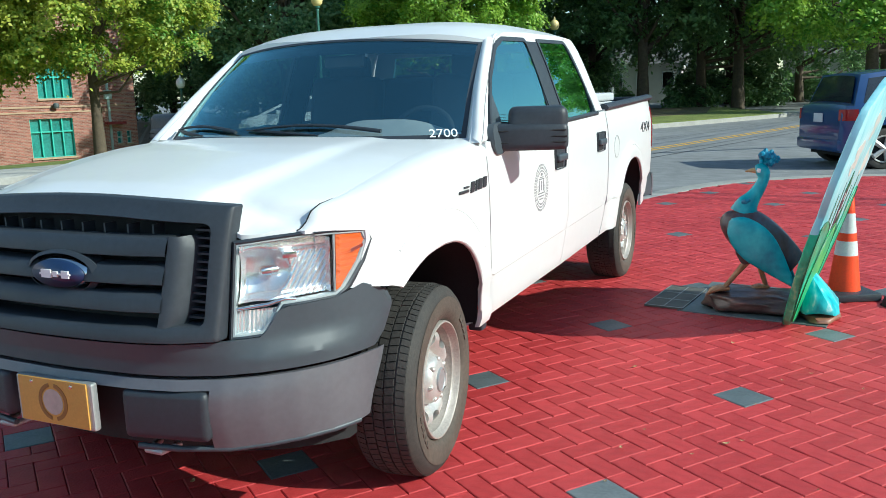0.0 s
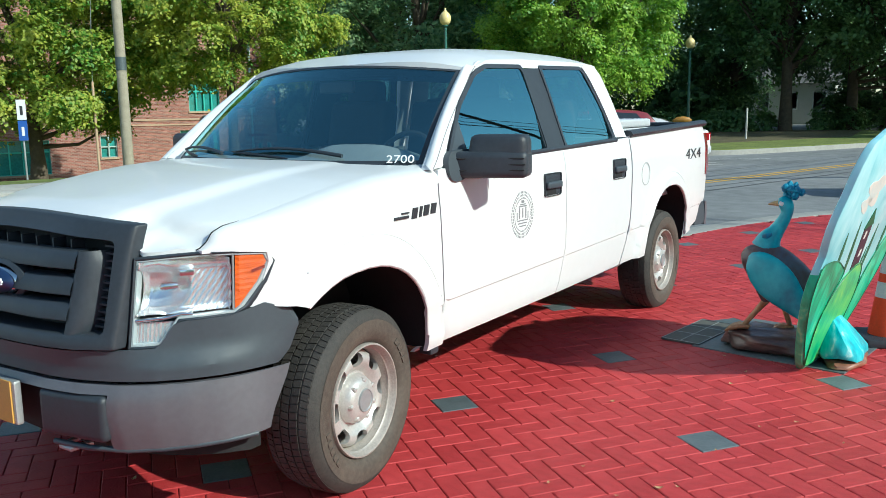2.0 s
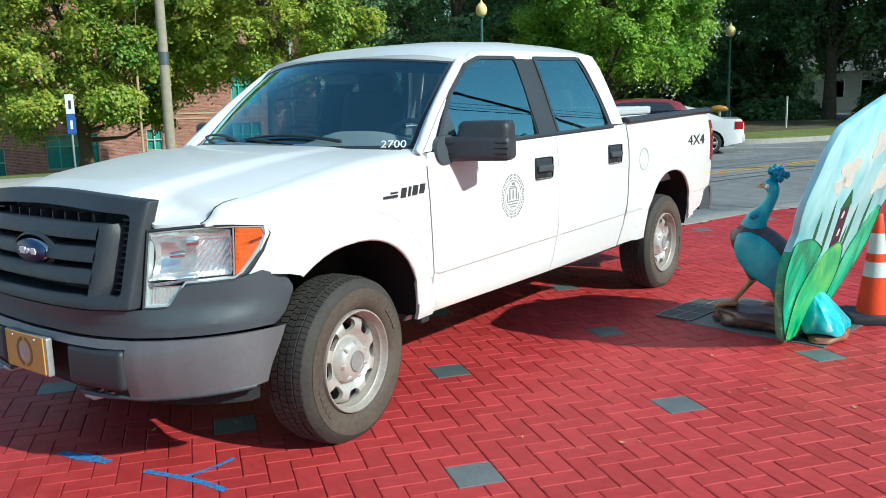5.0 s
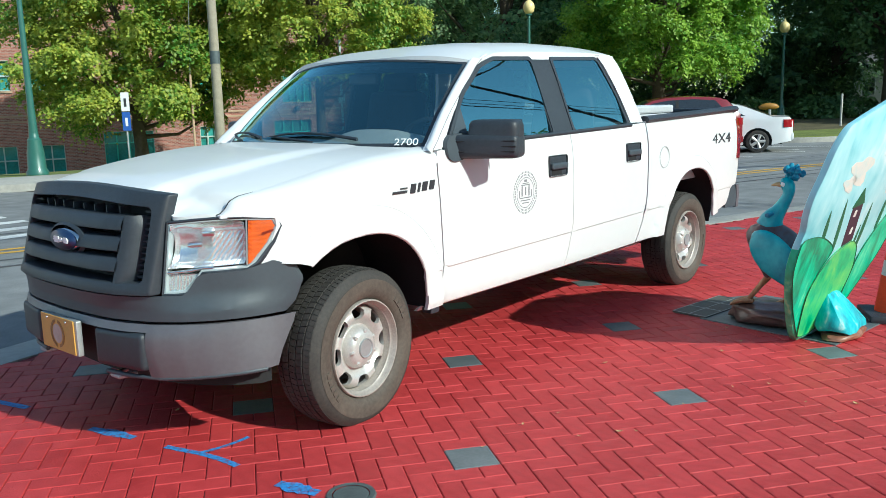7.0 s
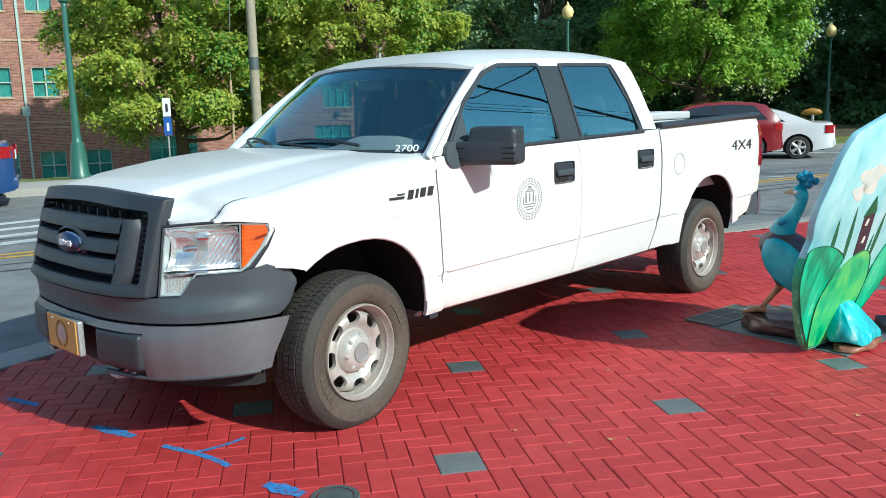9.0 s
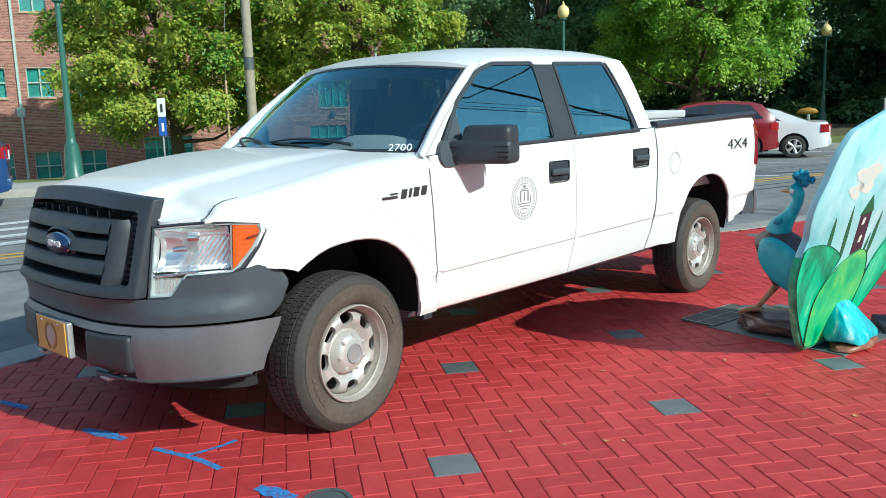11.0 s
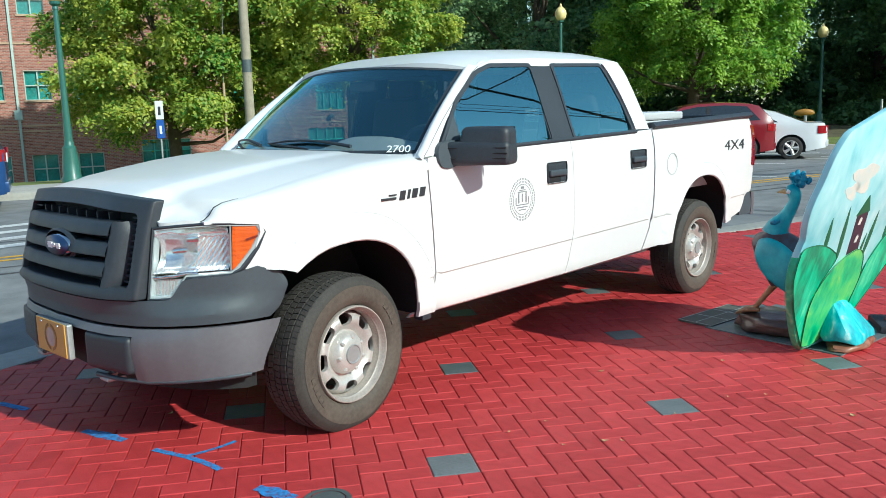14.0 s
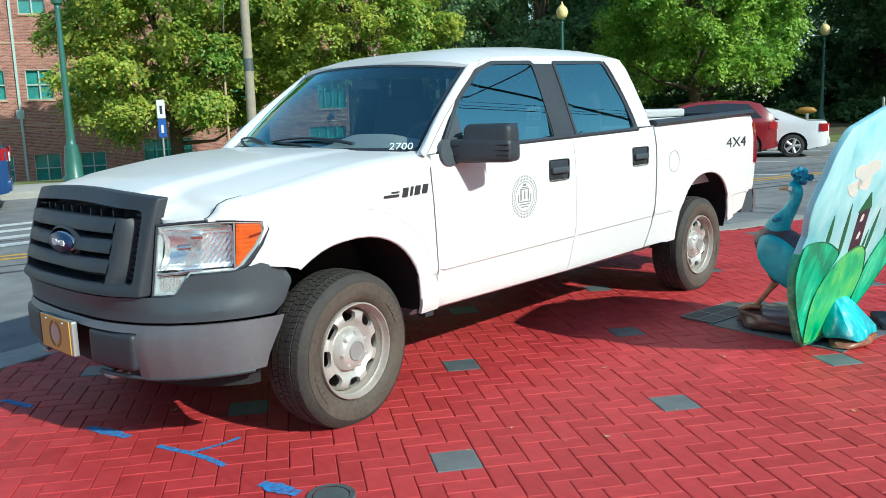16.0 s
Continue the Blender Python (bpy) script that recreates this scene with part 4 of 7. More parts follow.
part("emblem_surround", lathe([(0.165, 0.03), (0.165, -0.02), (0.142, -0.032)], "x", (0, 0, 0), 36, caps=False), "black_plastic", gr, smooth=50).matrix_basis = Matrix.Translation((nose(0, 0.94) + 0.006, -0.02, 0.936)) @ Matrix.Diagonal((1, 1, 0.46, 1))

# headlamps
LAMP = [(0.618, 1.033), (0.70, 1.041), (0.78, 1.046), (0.84, 1.044), (0.893, 1.034), (0.900, 1.0), (0.886, 0.93), (0.860, 0.850), (0.843, 0.828), (0.735, 0.824), (0.722, 0.795), (0.700, 0.747), (0.69, 0.738), (0.612, 0.734)]


def lamp_x(y, z):
    return lerp(((0.60, -0.835), (0.65, -0.808), (0.70, -0.762), (0.78, -0.672), (0.85, -0.565), (0.885, -0.482), (0.91, -0.425)), y) + 0.14 * (0.9 - z) * -1 * (1 if y < 0.8 else 0.4)


def lamp_skin(poly, s, out, step=0.03, thick=0.012):
    pts = [Vector(p) for p in poly]
    k = len(pts)
    loop = []
    for i in range(k):
        a, c = pts[i], pts[(i + 1) % k]
        m = max(1, int((c - a).length / step))
        loop += [a + (c - a) * (j / m) for j in range(m)]
    allp = list(loop)
    for y in np.arange(0.60, 0.92, step):
        for z in np.arange(0.72, 1.06, step):
            ins, j, near = False, len(loop) - 1, 9
            for i in range(len(loop)):
                if (loop[i].y > z) != (loop[j].y > z) and y < (loop[j].x - loop[i].x) * (z - loop[i].y) / (loop[j].y - loop[i].y) + loop[i].x:
                    ins = not ins
                near = min(near, (loop[i] - Vector((y, z))).length)
                j = i
            if ins and near > step * 0.4:
                allp.append(Vector((y, z)))
    v, _, f, *_ = delaunay(allp, [(i, (i + 1) % len(loop)) for i in range(len(loop))], [], 1, 1e-5)
    b = bmesh.new()
    vs = []
    for p in v:
        o = out(p[0], p[1]) if callable(out) else out
        vs.append(b.verts.new((lamp_x(p[0], p[1]) - o, s * (p[0] + o * 0.6), p[1])))
    for t in f:
        b.faces.new([vs[i] for i in t])
    r = bmesh.ops.extrude_edge_only(b, edges=[e for e in b.edges if e.is_boundary])
    bmesh.ops.translate(b, verts=[q for q in r["geom"] if isinstance(q, bmesh.types.BMVert)], vec=(thick, -s * thick * 0.7, 0))
    return b


def lamp_ring(outer, inner, s):
    """The thin dark moulding round a lamp."""
    b = bmesh.new()
    rows = []
    k = len(outer)
    for i in range(k):
        for t in range(6):
            o = Vector(outer[i]).lerp(Vector(outer[(i + 1) % k]), t / 6)
            n = Vector(inner[i]).lerp(Vector(inner[(i + 1) % k]), t / 6)
            row = []
            for p, d in ((o, -0.06), (o, 0.001), (o.lerp(n, 0.5), 0.007), (n, 0.003), (n, -0.085)):
                row.append(b.verts.new((lamp_x(p[0], p[1]) - d, s * (p[0] + d * 0.6), p[1])))
            rows.append(row)
    for a, c in zip(rows, rows[1:] + rows[:1]):
        for q in range(4):
            b.faces.new((a[q], a[q + 1], c[q + 1], c[q]))
    return b


for s in (-1, 1):
    hl = part("headlamp", lamp_ring(shrink(LAMP, -0.008), shrink(LAMP, 0.003), s), "black_plastic", truck, "clear headlamp with amber outer lens", smooth=40)
    part("lamp_housing", lamp_skin(shrink(LAMP, 0.004), s, -0.085, thick=0.0), "dark", hl)

    def bowl(u, v, s=s):
        # a round dish for the main beam, upright flutes beside it
        y = 0.630 + 0.200 * u
        z = 0.842 + (1.024 + 0.04 * u * (1 - u) - 0.842) * v
        r = math.hypot((y - 0.672) * 1.15, z - 0.925)
        d = 0.022 + 0.022 * smooth_step(0.70, 0.80, y)
        d += 0.042 * max(0.0, 1 - (r / 0.088) ** 2) ** 0.8
        d += 0.0035 * math.sin((y - 0.35 * (z - 0.93)) * 2 * math.pi / 0.0125) * smooth_step(0.74, 0.765, y) * smooth_step(1.0, 0.975, z)
        d -= 0.014 * smooth_step(0.985, 1.01, z) + 0.012 * smooth_step(0.862, 0.846, z)
        d -= 0.016 * max(smooth_step(0.06, 0.0, u), smooth_step(0.95, 1.0, u))
        return Vector((lamp_x(y, z) + d, s * (y - 0.6 * d), z))
    part("reflector", grid(bowl, 96, 48), "reflector", hl, "bright faceted reflector", smooth=60)
    rim_o, rim_i = shrink(LAMP, 0.003), shrink(LAMP, 0.011)
    rb_, rows, kk = bmesh.new(), [], len(LAMP)
    for i in range(kk):
        for t in range(4):
            o = Vector(rim_o[i]).lerp(Vector(rim_o[(i + 1) % kk]), t / 4)
            n = Vector(rim_i[i]).lerp(Vector(rim_i[(i + 1) % kk]), t / 4)
            rows.append([rb_.verts.new((lamp_x(p[0], p[1]) - d, s * (p[0] + d * 0.6), p[1])) for p, d in ((o, 0.0015), (o.lerp(n, 0.6), 0.0015), (n, -0.004), (n, -0.03))])
    for a, c in zip(rows, rows[1:] + rows[:1]):
        for q in range(3):
            rb_.faces.new((a[q], a[q + 1], c[q + 1], c[q]))
    part("lens_rim", rb_, "lens_edge", hl, "pale moulded edge of the clear lens", smooth=40)
    part("lower_reflector", lamp_skin(shrink([(0.615, 0.822), (0.728, 0.822), (0.722, 0.80), (0.700, 0.747), (0.69, 0.740), (0.613, 0.737)], 0.006), s, lambda y, z: -0.014 - 0.005 * ((y * 110) % 1.0), 0.005), "reflector", hl)
    # bulb hood, dark bezel slats and the shelf between the two chambers
    bulb = part("lamp_bulb", lathe([(0.0, -0.03), (0.012, -0.026), (0.016, -0.01), (0.016, 0.03)], "x", (0, 0, 0), 14), "chrome", hl, smooth=40)
    bulb.matrix_basis = Matrix.Translation((lamp_x(0.69, 0.935) + 0.035, s * 0.68, 0.935)) @ Matrix.Rotation(s * 0.5, 4, "Z")
    part("beam_hood", box(lamp_x(0.735, 0.985) + 0.030, s * 0.722, 0.985, 0.05, 0.075, 0.022, 0.006, seg=2, rz=s * 0.7), "chrome", hl, smooth=40)
    part("lamp_shelf", tube([(lamp_x(0.622, 0.825) + 0.006, s * 0.620, 0.824), (lamp_x(0.70, 0.83) + 0.004, s * 0.700, 0.832), (lamp_x(0.735, 0.84) + 0.004, s * 0.733, 0.842), (lamp_x(0.76, 0.84) + 0.006, s * 0.757, 0.838)], 0.0065, 8), "chrome", hl, smooth=60)
    am = [(0.838, 1.042), (0.898, 1.034), (0.904, 1.0), (0.888, 0.93), (0.858, 0.852), (0.838, 0.838)]
    il = part("indicator_lens", lamp_skin(shrink(am, 0.004), s, lambda y, z: -0.003 - 0.003 * ((z * 55) % 1.0), 0.010), "amber", hl, "amber wrap-round indicator")
    part("indicator_block", lamp_skin([(0.868, 0.976), (0.888, 0.988), (0.888, 0.978), (0.868, 0.965)], s, 0.001, 0.006), "amber_dark", il)
    part("indicator_edge", tube([(lamp_x(0.840, z) + 0.001, s * 0.836, z) for z in (0.842, 0.95, 1.040)], 0.004, 6), "galv", il)
    lens = part("lamp_cover", lamp_skin(shrink(LAMP, 0.004), s, 0.004), "clear_lens", hl, smooth=40)
    lens.visible_shadow = False


# dark cover under the grille and lamps, wrapping to the wheel openings
def cover_top(y):
    a = abs(y)
    return lerp(((0, 0.724), (0.61, 0.730), (0.69, 0.732), (0.705, 0.75), (0.735, 0.820), (0.845, 0.824), (0.890, 0.854), (0.920, 0.818), (0.94, 0.812)), a)


def bump_x(y):
    return lerp(((0, -1.005), (0.3, -0.99), (0.45, -0.965), (0.6, -0.905), (0.7, -0.835), (0.78, -0.755), (0.84, -0.665), (0.875, -0.585), (0.893, -0.52), (0.905, -0.455), (0.912, -0.43), (0.928, -0.378)), abs(y))


def cover_f(y, z, out):
    k = min(1.0, max(0.0, (z - 0.664) / 0.066))
    k2 = k if abs(y) < 0.62 else k * 0.85
    x = bump_x(y) + 0.01 + (nose(y, 0.73) - 0.02 - bump_x(y)) * k2
    return Vector((x - 0.0, y, z))


ys = [-1.0, -0.985, -0.965, -0.95, -0.93, -0.915, -0.90, -0.88, -0.85, -0.82, -0.795, -0.775, -0.762, -0.748, -0.70, -0.65] + list(np.linspace(-0.55, 0.55, 12)) + [0.65, 0.70, 0.748, 0.762, 0.775, 0.795, 0.82, 0.85, 0.88, 0.90, 0.915, 0.93, 0.95, 0.965, 0.985, 1.0]


def cover_at(u, v):
    q = ys[round(u * (len(ys) - 1))]
    y = q * lerp(((0, 0.902), (0.75, 0.932), (1.0, 0.920)), v)
    z = 0.622 + 0.14 * v if v < 0.31 else 0.664 + (cover_top(y) - 0.664) * (v - 0.3) / 0.7
    return cover_f(y, z, 0)


part("upper_bumper_cover", grid(cover_at, len(ys) - 1, 10, thick=(0.02, 0, -0.0)), "grey_plastic", truck, "dark grey textured plastic cover", smooth=22)


def bumper_f(y, v):
    z = 0.372 + 0.236 * v
    bulge = 0.018 * math.sin(math.pi * v) + (0.012 if v > 0.8 else 0.0) * (v - 0.8) * -5
    k = 1 - 0.06 * (1 - v) ** 2
    y = y * (1 - 0.026 * (1 - v))
    return Vector((bump_x(y) - bulge * (1 - (abs(y) / 0.92) ** 6) + 0.02 * (1 - v) * (1 - (abs(y) / 0.92) ** 6), y * (1 + 0.016 * (1 - v) * (abs(y) / 0.9) ** 6), z + lerp(((0, 0.0), (0.6, 0.0), (0.93, 0.018)), abs(y)) * (1 - v)))


bp = None
for lo, hi, v0, v1 in ((-0.910, -0.565, 0.0, 1.0), (0.565, 0.910, 0.0, 1.0), (-0.565, 0.565, 0.86, 1.0)):
    b = grid(lambda u, v: bumper_f(lo + (hi - lo) * u, v0 + (v1 - v0) * v), 22, 10, None, thick=(0.045, 0, 0))
    o = part("front_bumper" if lo == -0.91 else "bumper_section", b, "bumper_grey", truck if lo == -0.91 else bmp, "grey painted steel front bumper", smooth=45)
    bmp = o if lo == -0.91 else bmp
for s in (-1, 1):
    part("bumper_lip", tube([tuple(bumper_f(s * y, 0.0) + Vector((0.008, -s * 0.004, -0.004))) for y in np.linspace(0.30, 0.905, 32)], 0.011, 8), "grey_plastic", bmp, smooth=60)
part("bumper_slot", band((-0.565, 0.565), lambda y: 0.385, lambda y: 0.585, 0, 0, 0.02, lambda y, z, o: Vector((bump_x(y) + 0.07, y, z))), "dark", bmp)
for s in (-1, 1):
    blank = part("fog_lamp_blank", box(-0.925, s * 0.405, 0.488, 0.10, 0.305, 0.168, 0.025, seg=3, rz=-s * 0.18), "black_plastic", bmp, "black blanking panel", smooth=50)
    part("tow_hook", tube([(-0.88, s * 0.30, 0.355), (-0.955, s * 0.315, 0.352), (-0.955, s * 0.37, 0.352), (-0.88, s * 0.385, 0.355)], 0.012, 8), "galv", bmp, smooth=50)
b = grid(lambda u, v: Vector((bump_x(-0.84 + 1.68 * u) * 0.86 + 0.03, -0.84 + 1.68 * u, 0.375 - 0.07 * v)), 24, 3, thick=(0.05, 0, 0))
part("air_dam", b, "dark", truck, smooth=50)
# plate: gold with a ring, its lettering as plain bars
pl = part("number_plate", box(-1.035, 0.0, 0.508, 0.006, 0.31, 0.158, 0.002), "plate_gold", truck, "gold plate with a round seal")
part("plate_bracket", box(-1.018, 0.0, 0.505, 0.028, 0.345, 0.165, 0.008), "galv", pl)
b = lathe([(0.052, -1.0395), (0.066, -1.0395), (0.066, -1.038), (0.052, -1.038)], "x", (0, 0, 0.508), 32, caps=False)
bmesh.ops.delete(b, geom=[f for f in b.faces if abs(f.calc_center_median().y) < 0.016], context="FACES")
part("plate_ring", b, "plate_dark", pl)
part("plate_seal", lathe([(0.0, -1.0392), (0.045, -1.0392), (0.045, -1.038)], "x", (0, 0, 0.508), 24), "mortar", pl)
for y in (-0.09, 0.09):
    part("plate_screw", lathe([(0.0, -1.043), (0.006, -1.042), (0.007, -1.038)], "x", (0, y, 0.572), 10), "chrome", pl)


# ---- wheels ----
def wheel(x, s, steer=0.0):
    dy = 0.038      # the disc sits back from the flange
    hub = part("wheel", lathe([(0.0, -0.042 + dy), (0.050, -0.041 + dy), (0.070, -0.037 + dy), (0.086, -0.027 + dy), (0.095, -0.011 + dy), (0.101, 0.006 + dy), (0.104, 0.032 + dy)], "y", (0, 0, 0), 36), "steel_rim", truck, "silver steel wheel with all-season tyre", smooth=35)
    R = 0.378
    prof = [(0.238, 0.10), (0.250, 0.112), (0.29, 0.128), (0.335, 0.126), (0.358, 0.116), (R - 0.004, 0.100), (R, 0.07), (R + 0.001, 0.0), (R, -0.07), (R - 0.004, -0.100), (0.358, -0.116), (0.335, -0.126), (0.29, -0.128), (0.250, -0.112), (0.238, -0.10)]
    ty = part("tyre", lathe(prof, "y", (0, 0.105, 0), 72, caps=False), "rubber", hub, smooth=30)
    ty.matrix_basis = Matrix.Diagonal((0.978, 1.0, 0.978, 1))
    b = lathe([(0.2385, -0.1015 + 0.105), (0.2455, -0.1120 + 0.105), (0.258, -0.122 + 0.105), (0.29, -0.1305 + 0.105), (0.334, -0.1285 + 0.105)], "y", (0, 0, 0), 72, caps=False)
    part("sidewall", b, "rubber_dusty", ty, smooth=40)
    # tread blocks in five rows
    vs, fs = [], []
    for row, (y0, y1, k, sh) in enumerate(((-0.098, -0.066, 88, 0.0), (-0.058, -0.024, 80, 0.3), (-0.017, 0.017, 80, 0.6), (0.024, 0.058, 80, 0.1), (0.066, 0.098, 88, 0.5))):
        for q in range(k):
            a0, a1 = 2 * math.pi * (q + sh) / k, 2 * math.pi * (q + sh + 0.86) / k
            o = len(vs)
            sk = 0.012 * (1 if row % 2 else -1)
            for rr in (R - 0.004, R + (0.008 if row in (1, 2, 3) else 0.005)):
                for (yy, aa) in ((y0, a0), (y1, a0 + sk), (y1, a1 + sk), (y0, a1)):
                    r2 = rr - (0.006 if abs(yy) > 0.09 else 0)
                    vs.append((r2 * math.cos(aa), yy + 0.105, r2 * math.sin(aa)))
            fs += [(o + 4, o + 5, o + 6, o + 7), (o, o + 1, o + 5, o + 4), (o + 1, o + 2, o + 6, o + 5), (o + 2, o + 3, o + 7, o + 6), (o + 3, o, o + 4, o + 7)]
    raw("tread", vs, fs, "rubber", ty)
    # rim barrel and flange
    b = lathe([(0.230, 0.014), (0.232, -0.006), (0.229, -0.014), (0.224, -0.015), (0.219, -0.008), (0.216, 0.010), (0.208, 0.017), (0.206, 0.040), (0.2035, 0.044), (0.2025, 0.10), (0.190, 0.20)], "y", (0, 0, 0), 64, caps=False)
    part("rim", b, "rim_lip", hub, smooth=40)
    # dished disc with eight rounded openings
    def dish(r):
        return 0.019 + lerp(((0.098, 0.036), (0.114, 0.036), (0.128, 0.022), (0.146, 0.007), (0.160, 0.003), (0.178, 0.006), (0.193, 0.020), (0.203, 0.040), (0.208, 0.058)), r)
    pts, edges, holes = [], [], []
    for k in range(8):
        a0 = 2 * math.pi * (k + 0.5) / 8
        hole = []
        for q in range(20):
            w = 2 * math.pi * q / 20
            cr, cw = math.copysign(abs(math.cos(w)) ** 0.75, math.cos(w)), math.copysign(abs(math.sin(w)) ** 0.75, math.sin(w))
            r, a = 0.1695 + 0.0275 * cr, a0 + (0.235 + 0.012 * cr) * cw
            hole.append(Vector((r * math.cos(a), r * math.sin(a))))
        edges += [(len(pts) + q, len(pts) + (q + 1) % 20) for q in range(20)]
        pts += hole
        holes.append((a0, hole))
    for r in (0.098, 0.106, 0.114, 0.122, 0.128, 0.135, 0.142, 0.150, 0.158, 0.166, 0.174, 0.182, 0.192, 0.198, 0.203, 0.208):
        for k in range(96):
            p = Vector((r * math.cos(2 * math.pi * k / 96), r * math.sin(2 * math.pi * k / 96)))
            if all(min((p - h).length for h in hole) > 0.006 for _, hole in holes):
                pts.append(p)
    v, _, f, *_ = delaunay(pts, edges, [], 0, 1e-6)
    b = bmesh.new()
    vv = [b.verts.new((p[0], dish(math.hypot(*p)), p[1])) for p in v]
    for t in f:
        c = sum((Vector(v[i]) for i in t), Vector((0, 0))) / len(t)
        if c.length < 0.0965:
            continue
        inside = False
        for a0, hole in holes:
            da = (math.atan2(c.y, c.x) - a0 + math.pi) % (2 * math.pi) - math.pi
            if abs(da) < 0.34 and 0.136 < c.length < 0.200:
                jn = len(hole) - 1
                for i2 in range(len(hole)):
                    p, q = hole[i2], hole[jn]
                    if (p.y > c.y) != (q.y > c.y) and c.x < (q.x - p.x) * (c.y - p.y) / (q.y - p.y) + p.x:
                        inside = not inside
                    jn = i2
        if not inside:
            b.faces.new([vv[i] for i in t])
    bmesh.ops.delete(b, geom=[q for q in b.verts if not q.link_faces], context="VERTS")
    bmesh.ops.recalc_face_normals(b, faces=b.faces[:])
    r = bmesh.ops.extrude_edge_only(b, edges=[e for e in b.edges if e.is_boundary])
    bmesh.ops.translate(b, verts=[q for q in r["geom"] if isinstance(q, bmesh.types.BMVert)], vec=(0, 0.022, 0))
    part("wheel_disc", b, "steel_rim", hub, smooth=40).matrix_basis = Matrix.Diagonal((0.975, 1.0, 0.975, 1))
    # raised marks on the sidewall
    for a in (0.5, 0.62, 0.74, 0.86, 3.7, 3.82, 3.94, 4.06, 4.18):
        part("sidewall_mark", box(0, 0, 0, 0.026, 0.008, 0.024, 0.002), "rubber_dusty", ty).matrix_basis = Matrix.Rotation(a, 4, "Y") @ Matrix.Translation((0, -0.0245, 0.292))
    part("brake", lathe([(0.0, 0.125), (0.17, 0.125), (0.175, 0.15)], "y", (0, 0, 0), 32), "dark", hub)
    part("cap_badge", lathe([(0.0, -0.046 + dy), (0.040, -0.046 + dy), (0.042, -0.049 + dy), (0.046, -0.049 + dy), (0.048, -0.040 + dy)], "y", (0, 0, 0), 28), "galv", hub)
    for k in range(7):
        a = 2 * math.pi * k / 7
        part("wheel_nut", lathe([(0.0, -0.040 + dy), (0.007, -0.039 + dy), (0.010, -0.035 + dy), (0.011, -0.015 + dy)], "y", (0.080 * math.cos(a), 0, 0.080 * math.sin(a)), 10), "steel_rim", hub)
    hub.matrix_basis = Matrix.Translation((x - (0.02 if steer else 0.0), s * (0.952 if steer else 0.920), HUB - 0.004)) @ Matrix.Rotation(steer, 4, "Z") @ (Matrix.Identity(4) if s < 0 else Matrix.Rotation(math.pi, 4, "Z")) @ Matrix.Rotation(0.2 * x + 0.35, 4, "Y") @ Matrix.Diagonal((1.02, 1.0, 1.02, 1))


for x in (0.0, 3.665):
    for s in (-1, 1):
        wheel(x, s, radians(5.5) if x == 0 else 0.0)

# ---- chassis, bed, tail ----
b = box(1.7, 0, 0.50, 4.0, 1.30, 0.12)
b = box(-0.45, 0, 0.62, 0.5, 1.1, 0.5, 0, b)
b = box(3.7, 0, 0.45, 1.9, 0.9, 0.10, 0, b)
b = tube([(0, -0.8, HUB), (0, 0.8, HUB)], 0.06, 10, b)
b = tube([(3.665, -0.8, HUB), (3.665, 0.8, HUB)], 0.07, 10, b)
b = lathe([(0.0, -0.15), (0.14, -0.1), (0.16, 0), (0.14, 0.1), (0, 0.15)], "x", (3.665, 0.0, HUB), 16, b)
part("chassis", b, "dark", truck)
part("bed_floor", box(3.77, 0, 0.86, 1.76, 1.62, 0.03), "black_plastic", truck)
part("bed_front", box(2.91, 0, 1.09, 0.03, 1.66, 0.46), "white_paint", truck)
part("tailgate", box(4.655, 0, 1.08, 0.05, 1.72, 0.56, 0.012), "white_paint", truck, smooth=40)
part("tailgate_cap", box(4.655, 0, 1.375, 0.07, 1.72, 0.035, 0.012), "black_plastic", truck)
rb = part("rear_bumper", grid(lambda u, v: Vector((4.79 - 0.13 * abs(2 * u - 1) ** 4 + 0.02 * math.sin(math.pi * v), (2 * u - 1) * 0.955, 0.52 + 0.20 * v)), 24, 5, thick=(-0.05, 0, 0)), "bumper_grey", truck, "dark grey rear step bumper", smooth=45)
for s in (-1, 1):
    part("bumper_end", grid(lambda u, v, s=s: Vector((4.50 + 0.165 * u - 0.06 * (1 - v), s * (0.925 + 0.028 * u), 0.53 + 0.19 * v)), 5, 5, thick=(0, -s * 0.03, 0)), "grey_plastic", rb, smooth=45)

# cabin
for y in (-0.42, 0.42):
    for x in (1.35, 2.25):
        st = part("seat", box(x, y, 0.98, 0.5, 0.5, 0.18, 0.06, seg=3), "seat", truck, smooth=50)
        bk = box(0, 0, 0.31, 0.15, 0.48, 0.62, 0.06, seg=3)
        o = part("seat_back", bk, "seat", st, smooth=50)
        o.matrix_basis = Matrix.Translation((x + 0.25, y, 0.98)) @ Matrix.Rotation(0.22, 4, "Y")
        part("headrest", box(x + 0.405, y, 1.62 if x < 2 else 1.52, 0.10, 0.27, 0.19, 0.04, seg=3), "seat", st, smooth=50)


def dash_f(u, v):
    s = 2 * v - 1
    hood = smooth_step(0.15, 0.60, u) * math.exp(-abs((s * 0.82 + 0.40) / 0.27) ** 4)
    return Vector((0.42 + 0.17 * abs(s) ** 2.2 + 0.36 * u, s * 0.80, 1.262 + 0.030 * math.sin(math.pi * min(1, u * 1.1)) + 0.075 * hood))


